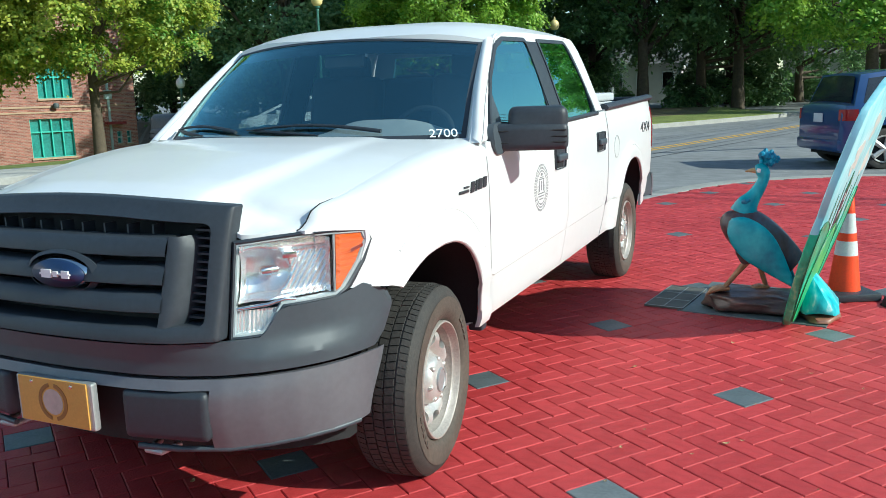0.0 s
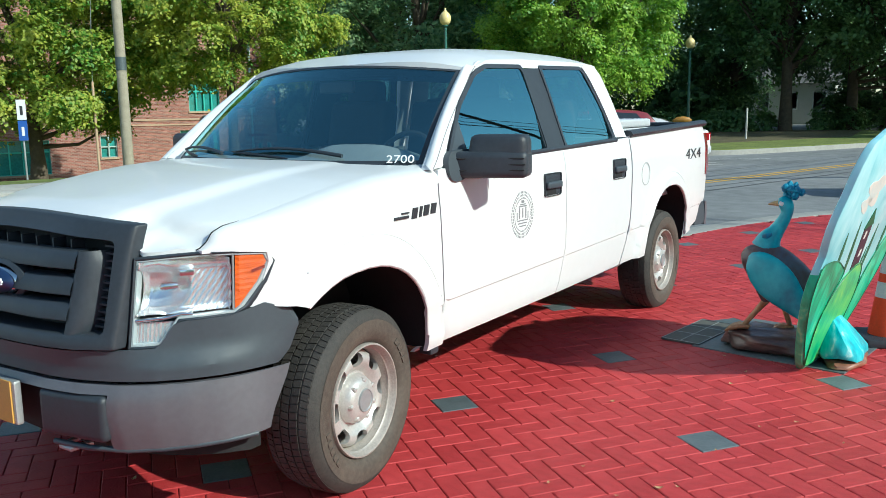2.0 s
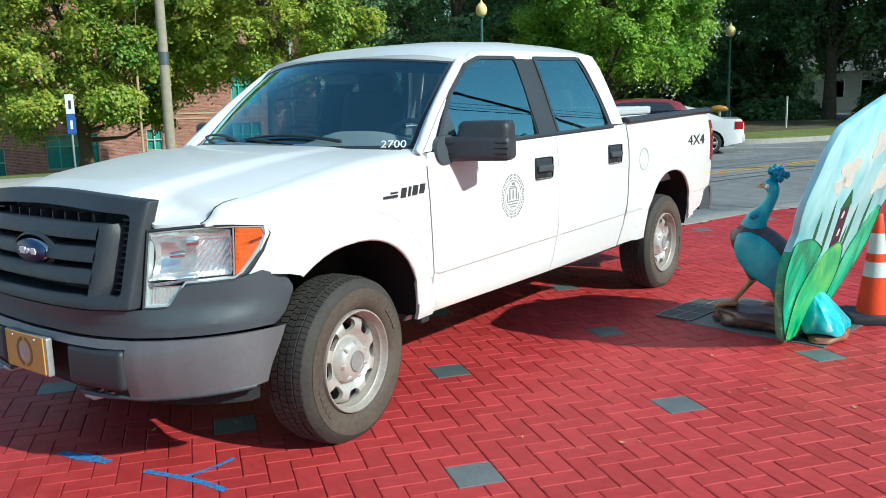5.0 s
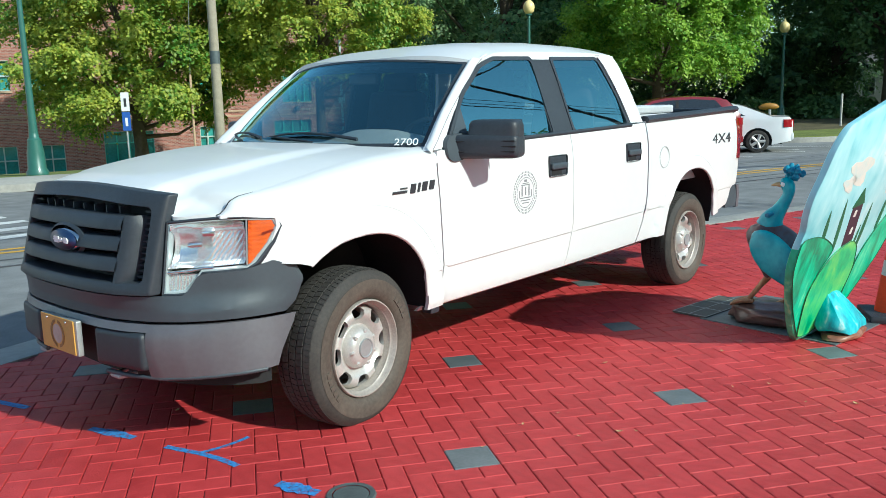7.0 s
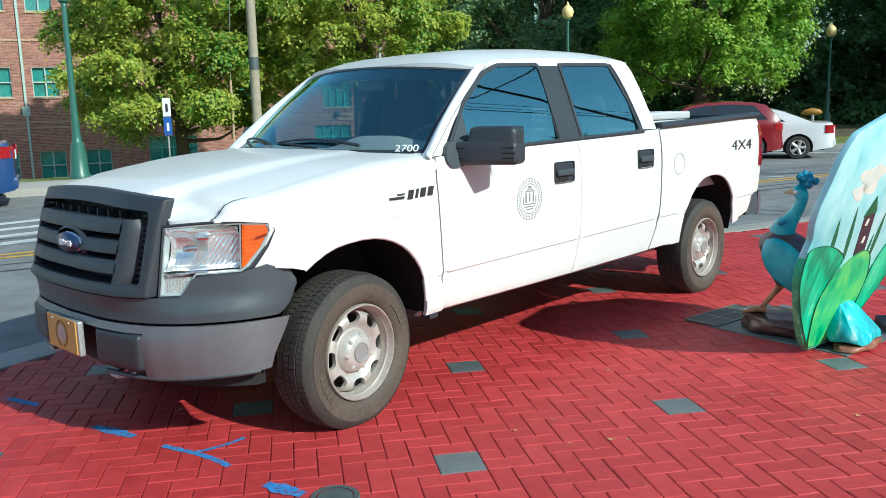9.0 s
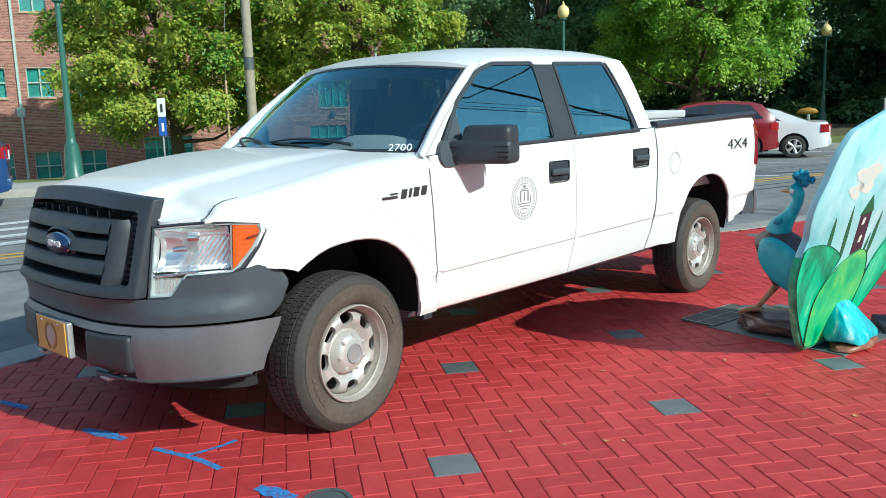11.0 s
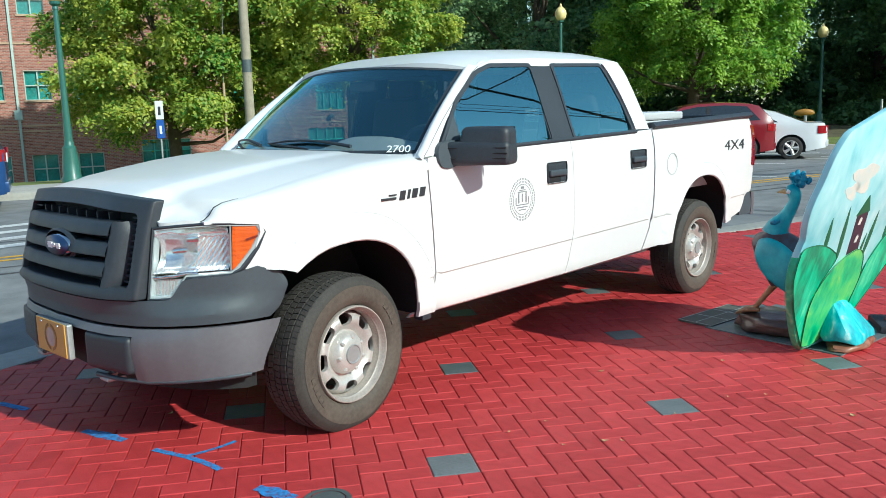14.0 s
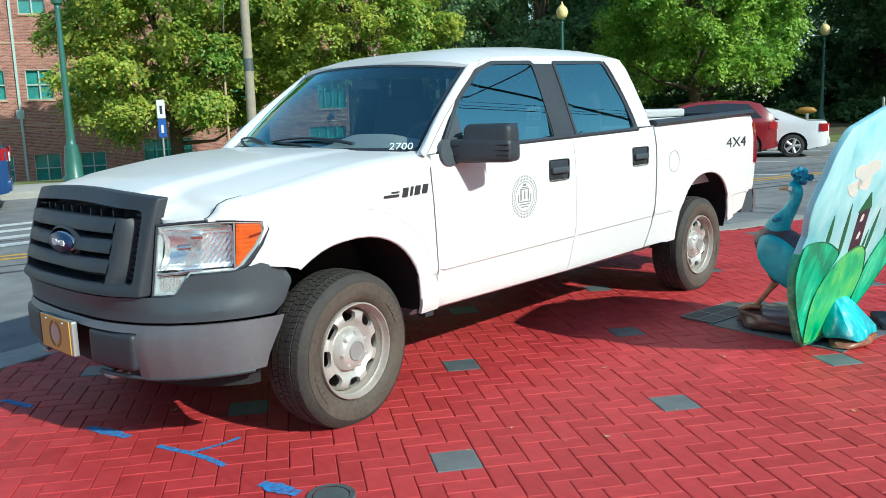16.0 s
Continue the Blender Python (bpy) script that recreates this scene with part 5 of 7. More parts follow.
part("dashboard", grid(dash_f, 14, 40, thick=(0.02, 0, -0.25)), "dash", truck, "grey moulded dashboard", smooth=50)
wh = []
for k in range(25):
    a = 2 * math.pi * k / 24
    wh.append((0.0, 0.185 * math.cos(a), 0.185 * math.sin(a)))
swb = tube(wh, 0.015, 8)
swb = box(0.01, 0, 0, 0.03, 0.12, 0.10, 0.02, swb)
swb = box(0.01, 0, 0.0, 0.02, 0.34, 0.03, 0.008, swb)
sw = part("steering_wheel", swb, "seat", truck, smooth=50)
sw.matrix_basis = Matrix.Translation((1.03, -0.40, 1.24)) @ Matrix.Rotation(0.45, 4, "Y")
part("rear_view_mirror", box(0.98, 0.0, 1.655, 0.03, 0.24, 0.065, 0.012, seg=3), "black_plastic", truck, smooth=50)
part("headlining", grid(lambda u, v: roof_f(0.03 + 0.95 * u, 0.03 + 0.94 * v) - Vector((0, 0, 0.045)), 8, 8), "dash", truck, smooth=50)
part("cab_floor", box(1.65, 0, 0.78, 2.3, 1.7, 0.04), "dark", truck)
for s in (-1, 1):
    part("door_lining", box(1.7, s * 0.90, 1.02, 2.2, 0.02, 0.46), "dash", truck)

# lettering, numbers and badges
words("4X4", 0.118, Matrix.Translation((4.225, -half_width(4.23, 1.14) - 0.002, 1.145)) @ Matrix.Rotation(math.pi / 2, 4, "X") @ Matrix.Diagonal((1.95, 1, 1, 1)), "decal_dark", truck, name="drive_lettering")
t0, t1 = screen_f(0.0, 0.055, 0.012), screen_f(0.1, 0.055, 0.012)
ax_x = (screen_f(0.027, 0.10, 0.012) - screen_f(0.027, 0.02, 0.012)).normalized() * -1
up = (t1 - t0).normalized()
nz = ax_x.cross(up).normalized()
up = nz.cross(ax_x)
mm = Matrix((ax_x, up, nz)).transposed().to_4x4()
words("2700", 0.066, Matrix.Translation(screen_f(0.050, 0.050, 0.016)) @ mm, "white_vinyl", truck, name="fleet_number")
b = bmesh.new()
for x, w, h, dz in ((0.245, 0.10, 0.012, -0.006), (0.268, 0.05, 0.007, 0.010), (0.338, 0.034, 0.046, 0.0), (0.382, 0.014, 0.046, 0.0), (0.424, 0.034, 0.046, 0.0), (0.478, 0.034, 0.046, 0.0)):
    c = box(x, -half_width(x, 1.09) - 0.004, 1.090 + dz + 0.05 * (x - 0.37), w, 0.008, h, 0.002)
    for v in c.verts:
        v.co.x += 0.28 * (v.co.z - 1.09)
    b = merge(b, c)
part("wing_badge", b, "decal_dark", truck, "dark metallic badge")
# the county seal: rings of dashes round a plain motif
b = bmesh.new()
SX, SZ = 1.315, 0.972
for r, n, w in ((0.120, 48, 0.011), (0.104, 44, 0.010), (0.088, 60, 0.007)):
    for k in range(n):
        a = 2 * math.pi * k / n
        x, z = SX + r * 0.98 * math.cos(a), SZ + r * math.sin(a)
        b = box(x, -half_width(x, z) - 0.0006, z, w * 0.6, 0.001, w, 0, b)
for x, z, w, h in ((0, 0.055, 0.06, 0.006), (0, 0.045, 0.09, 0.006), (-0.035, 0.01, 0.012, 0.06), (0.035, 0.01, 0.012, 0.06), (0, 0.01, 0.012, 0.05), (0, -0.03, 0.12, 0.006), (0, -0.045, 0.10, 0.006), (0, -0.06, 0.07, 0.006), (0, 0.07, 0.03, 0.014), (-0.06, -0.005, 0.008, 0.04), (0.06, -0.005, 0.008, 0.04)):
    b = box(SX + x, -half_width(SX + x, SZ + z) - 0.0006, SZ + z, w, 0.001, h, 0, b)
part("door_seal", b, "decal_grey", truck, "pale grey round seal on the front door")
# one toolbox across the load bed
tb = thing("toolbox", "bright aluminium tread-plate toolbox across the truck bed", "toolbox")
part("box_body", box(3.20, 0, 1.27, 0.56, 1.70, 0.22, 0.008), "diamond_plate", tb)
lid = part("box_lid", box(3.20, 0, 1.412, 0.60, 1.72, 0.055, 0.012), "diamond_plate", tb)
vs, fs = [], []
for i in range(40):
    for j in range(13):
        x, y = 2.935 + 0.044 * j, -0.84 + 0.043 * i
        a = 0.7 if (i + j) % 2 else -0.7
        o = len(vs)
        c, q = math.cos(a) * 0.016, math.sin(a) * 0.016
        vs += [(x - c, y - q, 1.440), (x + q * 0.3, y - c * 0.3, 1.4405), (x + c, y + q, 1.440), (x - q * 0.3, y + c * 0.3, 1.4405), (x, y, 1.444)]
        fs += [(o, o + 1, o + 4), (o + 1, o + 2, o + 4), (o + 2, o + 3, o + 4), (o + 3, o, o + 4)]
raw("tread_pattern", vs, fs, "diamond_plate", lid)["kind"] = "stuff"


# ---- the sculpture, cone and small things on the plaza ----
fan = thing("peacock_sculpture", "painted peacock statue with scenic tail panel on a rock", "sculpture")


def fan_p(x, z, off=0.0):
    """On the leaning tail panel: sideways x, height z."""
    return Vector((x - 0.148 * off, -1.796 - 0.150 * x - 0.308 * z - off, z - 0.0 * off))


half = [(2.45, 0.015), (2.37, 0.07), (2.27, 0.17), (2.17, 0.285), (2.075, 0.41), (2.0, 0.53), (1.975, 0.63), (1.977, 0.72), (1.982, 0.765), (1.945, 0.85), (1.93, 0.95), (1.955, 1.075), (1.965, 1.16), (1.985, 1.235), (2.04, 1.325), (2.13, 1.36), (2.235, 1.395), (2.43, 1.455), (2.56, 1.49)]
FAN = [tuple(p) for p in curve(half + [(2 * 2.60 - x, z) for x, z in half[::-1]], 3)]
c0 = np.array((2.60, 0.8))
b = bmesh.new()
layers = []
for off, k in ((-0.024, 0.985), (-0.018, 1.0), (0.0, 1.004), (0.018, 1.0), (0.024, 0.985)):
    layers.append([b.verts.new(fan_p(*(c0 + (np.array(p) - c0) * k), off)) for p in FAN])
for a, c in zip(layers, layers[1:]):
    for i in range(len(FAN)):
        b.faces.new((a[i], a[(i + 1) % len(FAN)], c[(i + 1) % len(FAN)], c[i]))
b.faces.new(layers[0])
b.faces.new(layers[-1])
green_z = 0.66
panel = part("tail_panel", b, "fan_sky", fan, "sky-blue panel painted with clouds, tower and leaves", smooth=40)


panel.data.materials.append(M["fan_leaf"])
for f in panel.data.polygons:
    if len(f.vertices) == 4 and f.center.z < green_z:
        f.material_index = 1


def paint(name, poly, material, off, thick=0.004):
    return part(name, slab(poly, lambda x, z: fan_p(x, z, off), (0, thick, thick * 0.28)), material, panel)


def inside_fan(x, z):
    ins, j = False, len(FAN) - 1
    for i in range(len(FAN)):
        (xi, zi), (xj, zj) = FAN[i], FAN[j]
        if (zi > z) != (zj > z) and x < (xj - xi) * (z - zi) / (zj - zi) + xi:
            ins = not ins
        j = i
    return ins


def blade(base, tip, w, lean=0.0):
    """A leaf outline from its foot to its tip."""
    bx, bz = base
    tx, tz = tip
    left, right = [], []
    for k in range(13):
        t = k / 12
        x, z = bx + (tx - bx) * t + lean * math.sin(math.pi * t), bz + (tz - bz) * t
        d = w * math.sin(math.pi * min(1, 0.12 + 0.88 * t) ** 0.85) ** 0.8
        left.append((x - d, z))
        right.append((x + d, z))
    return left + right[::-1][1:]


for x, z in ((2.39, 1.07), (2.30, 1.00), (2.74, 1.22), (2.98, 0.98)):
    pts = []
    for k in range(22):
        a = 2 * math.pi * k / 22
        r = (0.055 if x == 2.30 else 0.095) * (1 + 0.25 * math.sin(3 * a + x * 5) + 0.14 * math.sin(5 * a))
        pts.append((x + 1.25 * r * math.cos(a), z + 0.85 * r * math.sin(a)))
    paint("cloud", pts, "fan_cloud", 0.0255)
for x, z, dx, h in ((2.235, 0.65, -0.04, 0.21), (2.425, 0.60, -0.07, 0.31), (2.70, 0.56, 0.0, 0.16), (2.755, 0.58, -0.01, 0.27), (2.95, 0.66, 0.0, 0.24)):
    paint("cypress", blade((x, z), (x + dx, z + h), 0.021 if h > 0.2 else 0.013), "fan_dark", 0.026)
paint("tower", [(2.535, 0.60), (2.66, 0.61), (2.602, 0.862), (2.482, 0.85)], "fan_tower", 0.0265)
paint("tower_roof", [(2.470, 0.842), (2.612, 0.862), (2.540, 0.957)], "fan_dark", 0.028)
for x, z in ((2.565, 0.675), (2.525, 0.785)):
    paint("tower_window", [(x, z), (x + 0.03, z), (x + 0.032, z + 0.035), (x + 0.017, z + 0.045), (x + 0.002, z + 0.035)], "fan_cloud", 0.028)


def clip_fan(poly):
    """Keep a painted outline within the panel."""
    out = []
    for x, z in poly:
        t = 1.0
        while not inside_fan(*(c0 + (np.array((x, z)) - c0) * t)) and t > 0.2:
            t -= 0.01
        q = c0 + (np.array((x, z)) - c0) * (t - 0.004)
        out.append((float(q[0]), float(q[1])))
    return out


LEAVES = [([(2.40, 0.05), (2.17, 0.29), (2.0, 0.53), (1.975, 0.69), (2.08, 0.715), (2.21, 0.70), (2.33, 0.66), (2.423, 0.60), (2.36, 0.50), (2.32, 0.40), (2.33, 0.25), (2.38, 0.10)], "fan_leaf", 0.0265),
          ([(2.40, 0.04), (2.35, 0.16), (2.305, 0.32), (2.33, 0.44), (2.42, 0.54), (2.54, 0.60), (2.665, 0.622), (2.75, 0.58), (2.80, 0.50), (2.83, 0.40), (2.80, 0.25), (2.70, 0.10), (2.55, 0.04)], "fan_leaf2", 0.031),
          ([(2.82, 0.06), (2.83, 0.30), (2.85, 0.50), (2.92, 0.62), (3.01, 0.715), (3.12, 0.80), (3.2, 0.75), (3.2, 0.5), (3.14, 0.2), (3.0, 0.06)], "fan_leaf", 0.029)]
for poly, material, off in LEAVES:
    q = clip_fan([tuple(p) for p in curve(poly + [poly[0]], 4)][:-1])
    lf = paint("painted_leaf", q, material, off, 0.006)
    part("leaf_outline", tube([fan_p(x, z, off + 0.001) for x, z in q] + [fan_p(*q[0], off + 0.001)], 0.0028, 5), "fan_dark", lf)
# hanging tail at the back
b = bmesh.new()
rings = []
for cx, cy, z, rx, ry in ((2.69, -2.238, 0.365, 0.025, 0.018), (2.70, -2.252, 0.335, 0.065, 0.035), (2.715, -2.275, 0.27, 0.115, 0.065), (2.74, -2.305, 0.19, 0.165, 0.095), (2.765, -2.34, 0.10, 0.21, 0.125), (2.775, -2.35, 0.06, 0.20, 0.12)):
    rings.append([b.verts.new((cx + rx * math.copysign(abs(math.cos(2 * math.pi * k / 16)) ** 0.55, math.cos(2 * math.pi * k / 16)), cy + ry * math.copysign(abs(math.sin(2 * math.pi * k / 16)) ** 0.55, math.sin(2 * math.pi * k / 16)) * (1.05 if k % 2 else 0.97), z + 0.010 * math.sin(k * 1.7))) for k in range(16)])
for a, c in zip(rings, rings[1:]):
    for k in range(16):
        b.faces.new((a[k], a[(k + 1) % 16], c[(k + 1) % 16], c[k]))
b.faces.new(rings[0])
b.faces.new(rings[-1])
part("hanging_tail", b, "fan_tail", fan, "bright turquoise tail", smooth=50)


def blob(pts, n=16, squash=1.0, bm=None):
    """A rounded body: stations of (x, y, z, radius across, radius up)."""
    b = bmesh.new()
    rings = []
    p = [Vector(q[:3]) for q in pts]
    for i, q in enumerate(pts):
        d = (p[min(i + 1, len(p) - 1)] - p[max(0, i - 1)]).normalized()
        sx = Vector((1, 0, 0))
        u = sx.cross(d).normalized()
        rings.append([b.verts.new(p[i] + q[3] * math.cos(2 * math.pi * k / n) * sx + q[4] * math.sin(2 * math.pi * k / n) * u) for k in range(n)])
    for a, c in zip(rings, rings[1:]):
        for k in range(n):
            b.faces.new((a[k], a[(k + 1) % n], c[(k + 1) % n], c[k]))
    b.faces.new(rings[0])
    b.faces.new(rings[-1])
    return merge(bm, b)


BX = 2.80
body = part("bird_body", blob([tuple(q) for q in curve([(BX, -1.772, 0.655, 0.02, 0.02), (BX, -1.79, 0.625, 0.07, 0.085), (BX, -1.84, 0.585, 0.10, 0.125), (BX, -1.92, 0.525, 0.118, 0.145), (BX, -2.02, 0.46, 0.112, 0.135), (BX, -2.12, 0.395, 0.085, 0.105), (BX, -2.21, 0.335, 0.05, 0.07)], 3)], 20), "bird_body", fan, "dark brown bird body", smooth=60)
neck = part("neck", blob([tuple(q) for q in curve([(BX, -1.875, 0.655, 0.070, 0.090), (BX, -1.892, 0.705, 0.062, 0.072), (BX, -1.925, 0.755, 0.046, 0.050), (BX, -1.958, 0.81, 0.036, 0.040), (BX, -1.984, 0.87, 0.033, 0.035), (BX, -1.982, 0.915, 0.036, 0.042), (BX, -1.966, 0.945, 0.036, 0.040), (BX, -1.952, 0.972, 0.020, 0.022)], 4)], 20), "turquoise", body, "turquoise neck and head", smooth=60)
part("neck_patch", blob([(BX - 0.058, -1.862, 0.728, 0.006, 0.010), (BX - 0.060, -1.885, 0.732, 0.010, 0.017), (BX - 0.050, -1.915, 0.745, 0.006, 0.010)], 10), "crest_blue", neck, "dark blue painted patch")
part("beak", blob([(BX, -1.940, 0.930, 0.022, 0.020), (BX, -1.912, 0.930, 0.015, 0.015), (BX, -1.874, 0.922, 0.003, 0.004)], 10), "beak", neck, smooth=60)
for s in (-1, 1):
    part("face_patch", blob([(BX + s * 0.030, -1.945, 0.925, 0.006, 0.006), (BX + s * 0.034, -1.957, 0.932, 0.007, 0.018), (BX + s * 0.034, -1.970, 0.938, 0.005, 0.006)], 10), "globe_white", neck, "white painted cheek")
b = bmesh.new()
for k, (y, z, q) in enumerate(((-1.968, 0.985, 0.020), (-1.966, 1.025, 0.024), (-1.985, 1.045, 0.020), (-2.0, 1.015, 0.026), (-2.02, 1.040, 0.018), (-2.036, 1.010, 0.024), (-2.058, 1.000, 0.020), (-2.025, 0.980, 0.024), (-1.995, 0.975, 0.024))):
    d = 0.014 * (-1) ** k
    b = blob([(BX + d * 0.4, y, z - q, q * 0.5, q * 0.5), (BX + d, y - 0.004, z, q, q * 1.05), (BX + d * 1.2, y - 0.008, z + q * 0.8, q * 0.75, q * 0.7), (BX + d, y - 0.01, z + q * 1.25, q * 0.2, q * 0.2)], 8, bm=b)
part("crest", b, "crest_blue", neck, "ragged dark blue crest", smooth=25)
for s in (-1, 1):
    w = blob([tuple(q) for q in curve([(BX + s * 0.085, -1.800, 0.615, 0.008, 0.015), (BX + s * 0.108, -1.835, 0.585, 0.020, 0.075), (BX + s * 0.122, -1.90, 0.525, 0.024, 0.112), (BX + s * 0.126, -1.98, 0.448, 0.024, 0.118), (BX + s * 0.116, -2.06, 0.362, 0.022, 0.088), (BX + s * 0.10, -2.13, 0.280, 0.018, 0.05), (BX + s * 0.085, -2.195, 0.205, 0.010, 0.014)], 3)], 18)
    part("wing", w, "turquoise", body, "teal folded wing", smooth=60)
    f0, top = (-1.772, -1.912) if s < 0 else (-2.012, -1.975)
    part("thigh", blob([(BX + s * 0.05, -1.90 if s < 0 else -1.95, 0.46, 0.055, 0.075), (BX + s * 0.055, top + 0.02, 0.39, 0.042, 0.055), (BX + s * 0.055, top + 0.005, 0.325, 0.026, 0.030)]), "bird_body", body, smooth=60)
    leg = part("leg", tube([(BX + s * 0.055, top, 0.345), (BX + s * 0.055, top + (f0 - top) * 0.45, 0.26), (BX + s * 0.055, f0 - 0.012, 0.170), (BX + s * 0.055, f0, 0.148)], [0.026, 0.018, 0.016, 0.022], 10), "bird_leg", body, "tan leg and foot", smooth=60)
    for dx in (-0.045, 0, 0.045):
        part("toe", tube([(BX + s * 0.055, f0 - 0.03, 0.150), (BX + s * 0.055 + dx * 0.7, f0 + 0.03, 0.152), (BX + s * 0.055 + dx, f0 + 0.075, 0.135), (BX + s * 0.055 + dx * 1.1, f0 + 0.10, 0.115)], [0.016, 0.017, 0.014, 0.006], 8), "bird_leg", leg, smooth=60)
b = bmesh.new()
bmesh.ops.create_icosphere(b, subdivisions=4, radius=1)
for v in b.verts:
    e = Vector((v.co.x * 0.19, math.copysign(abs(v.co.y) ** 0.6, v.co.y) * 0.31, math.copysign(abs(v.co.z) ** 0.7, v.co.z) * 0.080))
    v.co = e * (1 + 0.16 * noise.noise(v.co * 2.1)) + Vector((2.83, -1.955, 0.062))
    v.co += Vector((0.02, 0.02, 0.012)) * noise.noise(v.co * 14)
    v.co.z = max(v.co.z, 0.0)
part("rock_base", b, "rock", fan, "glossy brown rock base", smooth=60)
b = bmesh.new()
bmesh.ops.create_icosphere(b, subdivisions=3, radius=1)
for v in b.verts:
    v.co = Vector((v.co.x * 0.25, v.co.y * 0.12, v.co.z * 0.04)) * (1 + 0.15 * noise.noise(v.co * 2.1)) + Vector((2.79, -2.36, 0.025))
    v.co.z = max(v.co.z, 0.0)
part("rock_foot", b, "rock_tan", fan, smooth=60)

# slate slab under the statue, and the ground box cover
tagged(part("slate_slab", box(3.03, -2.005, 0.001, 0.92, 0.92, 0.012, 0.003, rz=radians(-8)), "slate_tile", None), "dark slate slab set in the paving under the statue", "slab", kind="structure")
gr_t = thing("drain_cover", "flat grey metal service cover in the paving", "cover")
fr_ = radians(-8)
GC = Matrix.Translation((2.985, -1.435, 0)) @ Matrix.Rotation(fr_, 4, "Z")
part("cover_plate", box(0, 0, 0.008, 0.62, 0.265, 0.014, 0.003), "cover_grey", gr_t).matrix_basis = GC
for x in (-0.1, 0.1):
    part("cover_joint", box(x, 0, 0.0158, 0.006, 0.245, 0.002), "galv", gr_t).matrix_basis = GC
for y in (-0.129, 0.0, 0.129):
    part("cover_rim", box(0, y, 0.0158, 0.612, 0.005, 0.002), "galv", gr_t).matrix_basis = GC
for x in (-0.307, 0.307):
    part("cover_rim", box(x, 0, 0.0158, 0.005, 0.26, 0.002), "galv", gr_t).matrix_basis = GC

# traffic cone
cone = thing("traffic_cone", "orange traffic cone with two white bands on a black base", "cone")
CX, CY = 3.370, -2.510
part("cone_base", box(CX, CY, 0.028, 0.35, 0.35, 0.055, 0.018, rz=0.5), "black_plastic", cone, smooth=40)


def cone_r(z):
    return 0.106 - 0.078 * (z - 0.05) / 0.66


bands = [(0.05, 0.30, "cone_orange", "cone_body"), (0.30, 0.40, "cone_white", "lower_band"), (0.40, 0.455, "cone_orange", "middle_ring"), (0.455, 0.59, "cone_white", "upper_band"), (0.59, 0.71, "cone_orange", "cone_tip")]
for z0, z1, material, nm in bands:
    prof = [(cone_r(z0), z0), (cone_r(z1), z1)]
    if nm == "cone_tip":
        prof += [(cone_r(z1) * 0.85, z1 + 0.008), (cone_r(z1) * 0.6, z1 + 0.008)]
    part(nm, lathe(prof, "z", (CX, CY, 0), 28, caps=nm == "cone_tip"), material, cone, smooth=40)
sb = thing("sandbag", "small dark weighted bag beside the cone", "bag")
b = bmesh.new()
bmesh.ops.create_icosphere(b, subdivisions=3, radius=1)
for v in b.verts:
    v.co = Vector((v.co.x * 0.16, v.co.y * 0.10, max(0, v.co.z) * 0.06)) * (1 + 0.3 * noise.noise(v.co * 2)) + Vector((3.22, -2.84, 0.0))
part("bag_body", b, "dark", sb, smooth=60)

# blue survey paint on the pavers
for k, path in enumerate(([(-0.815, -0.455), (-0.785, -0.57), (-0.76, -0.66), (-0.742, -0.79), (-0.739, -0.89)], [(-0.757, -0.645), (-0.67, -0.668), (-0.58, -0.675), (-0.516, -0.671)], [(-0.92, 0.03), (-0.885, -0.10), (-0.85, -0.25)], [(-0.742, -1.163), (-0.725, -1.25), (-0.70, -1.36)], [(-1.04, 0.80), (-0.98, 0.56)])):
    b = bmesh.new()
    pts = curve(path, 5)
    vs = []
    for i, p in enumerate(pts):
        d = np.array(pts[min(i + 1, len(pts) - 1)]) - np.array(pts[max(i - 1, 0)])
        d = np.array((-d[1], d[0])) / np.linalg.norm(d)
        w = (0.017, 0.012, 0.022, 0.026, 0.022)[k] * (1 + 0.35 * noise.noise(Vector((i * 0.9, k, 0)))) * (1.5 if k in (2, 3) and 2 < i < 8 else 1)
        vs.append([b.verts.new((p[0] + d[0] * w * q, p[1] + d[1] * w * q, 0.0016 + 0.0007 * k)) for q in (-1, 1)])
    for a, c in zip(vs, vs[1:]):
        b.faces.new((a[0], a[1], c[1], c[0]))
    tagged(part("paint_mark", b, "blue_tape", None), "blue sprayed survey line on the red paving", "paint mark", "survey marks")
# round cover near the camera's feet
rc = thing("valve_cover", "small round metal valve cover in the paving", "cover")
part("cover_ring", lathe([(0.075, 0.006), (0.095, 0.008), (0.10, 0.0)], "z", (-0.628, -1.472, 0), 28, caps=False), "iron", rc, smooth=40)
part("cover_lid", lathe([(0.0, 0.007), (0.07, 0.006), (0.072, 0.002)], "z", (-0.628, -1.472, 0), 28), "iron", rc, smooth=40)
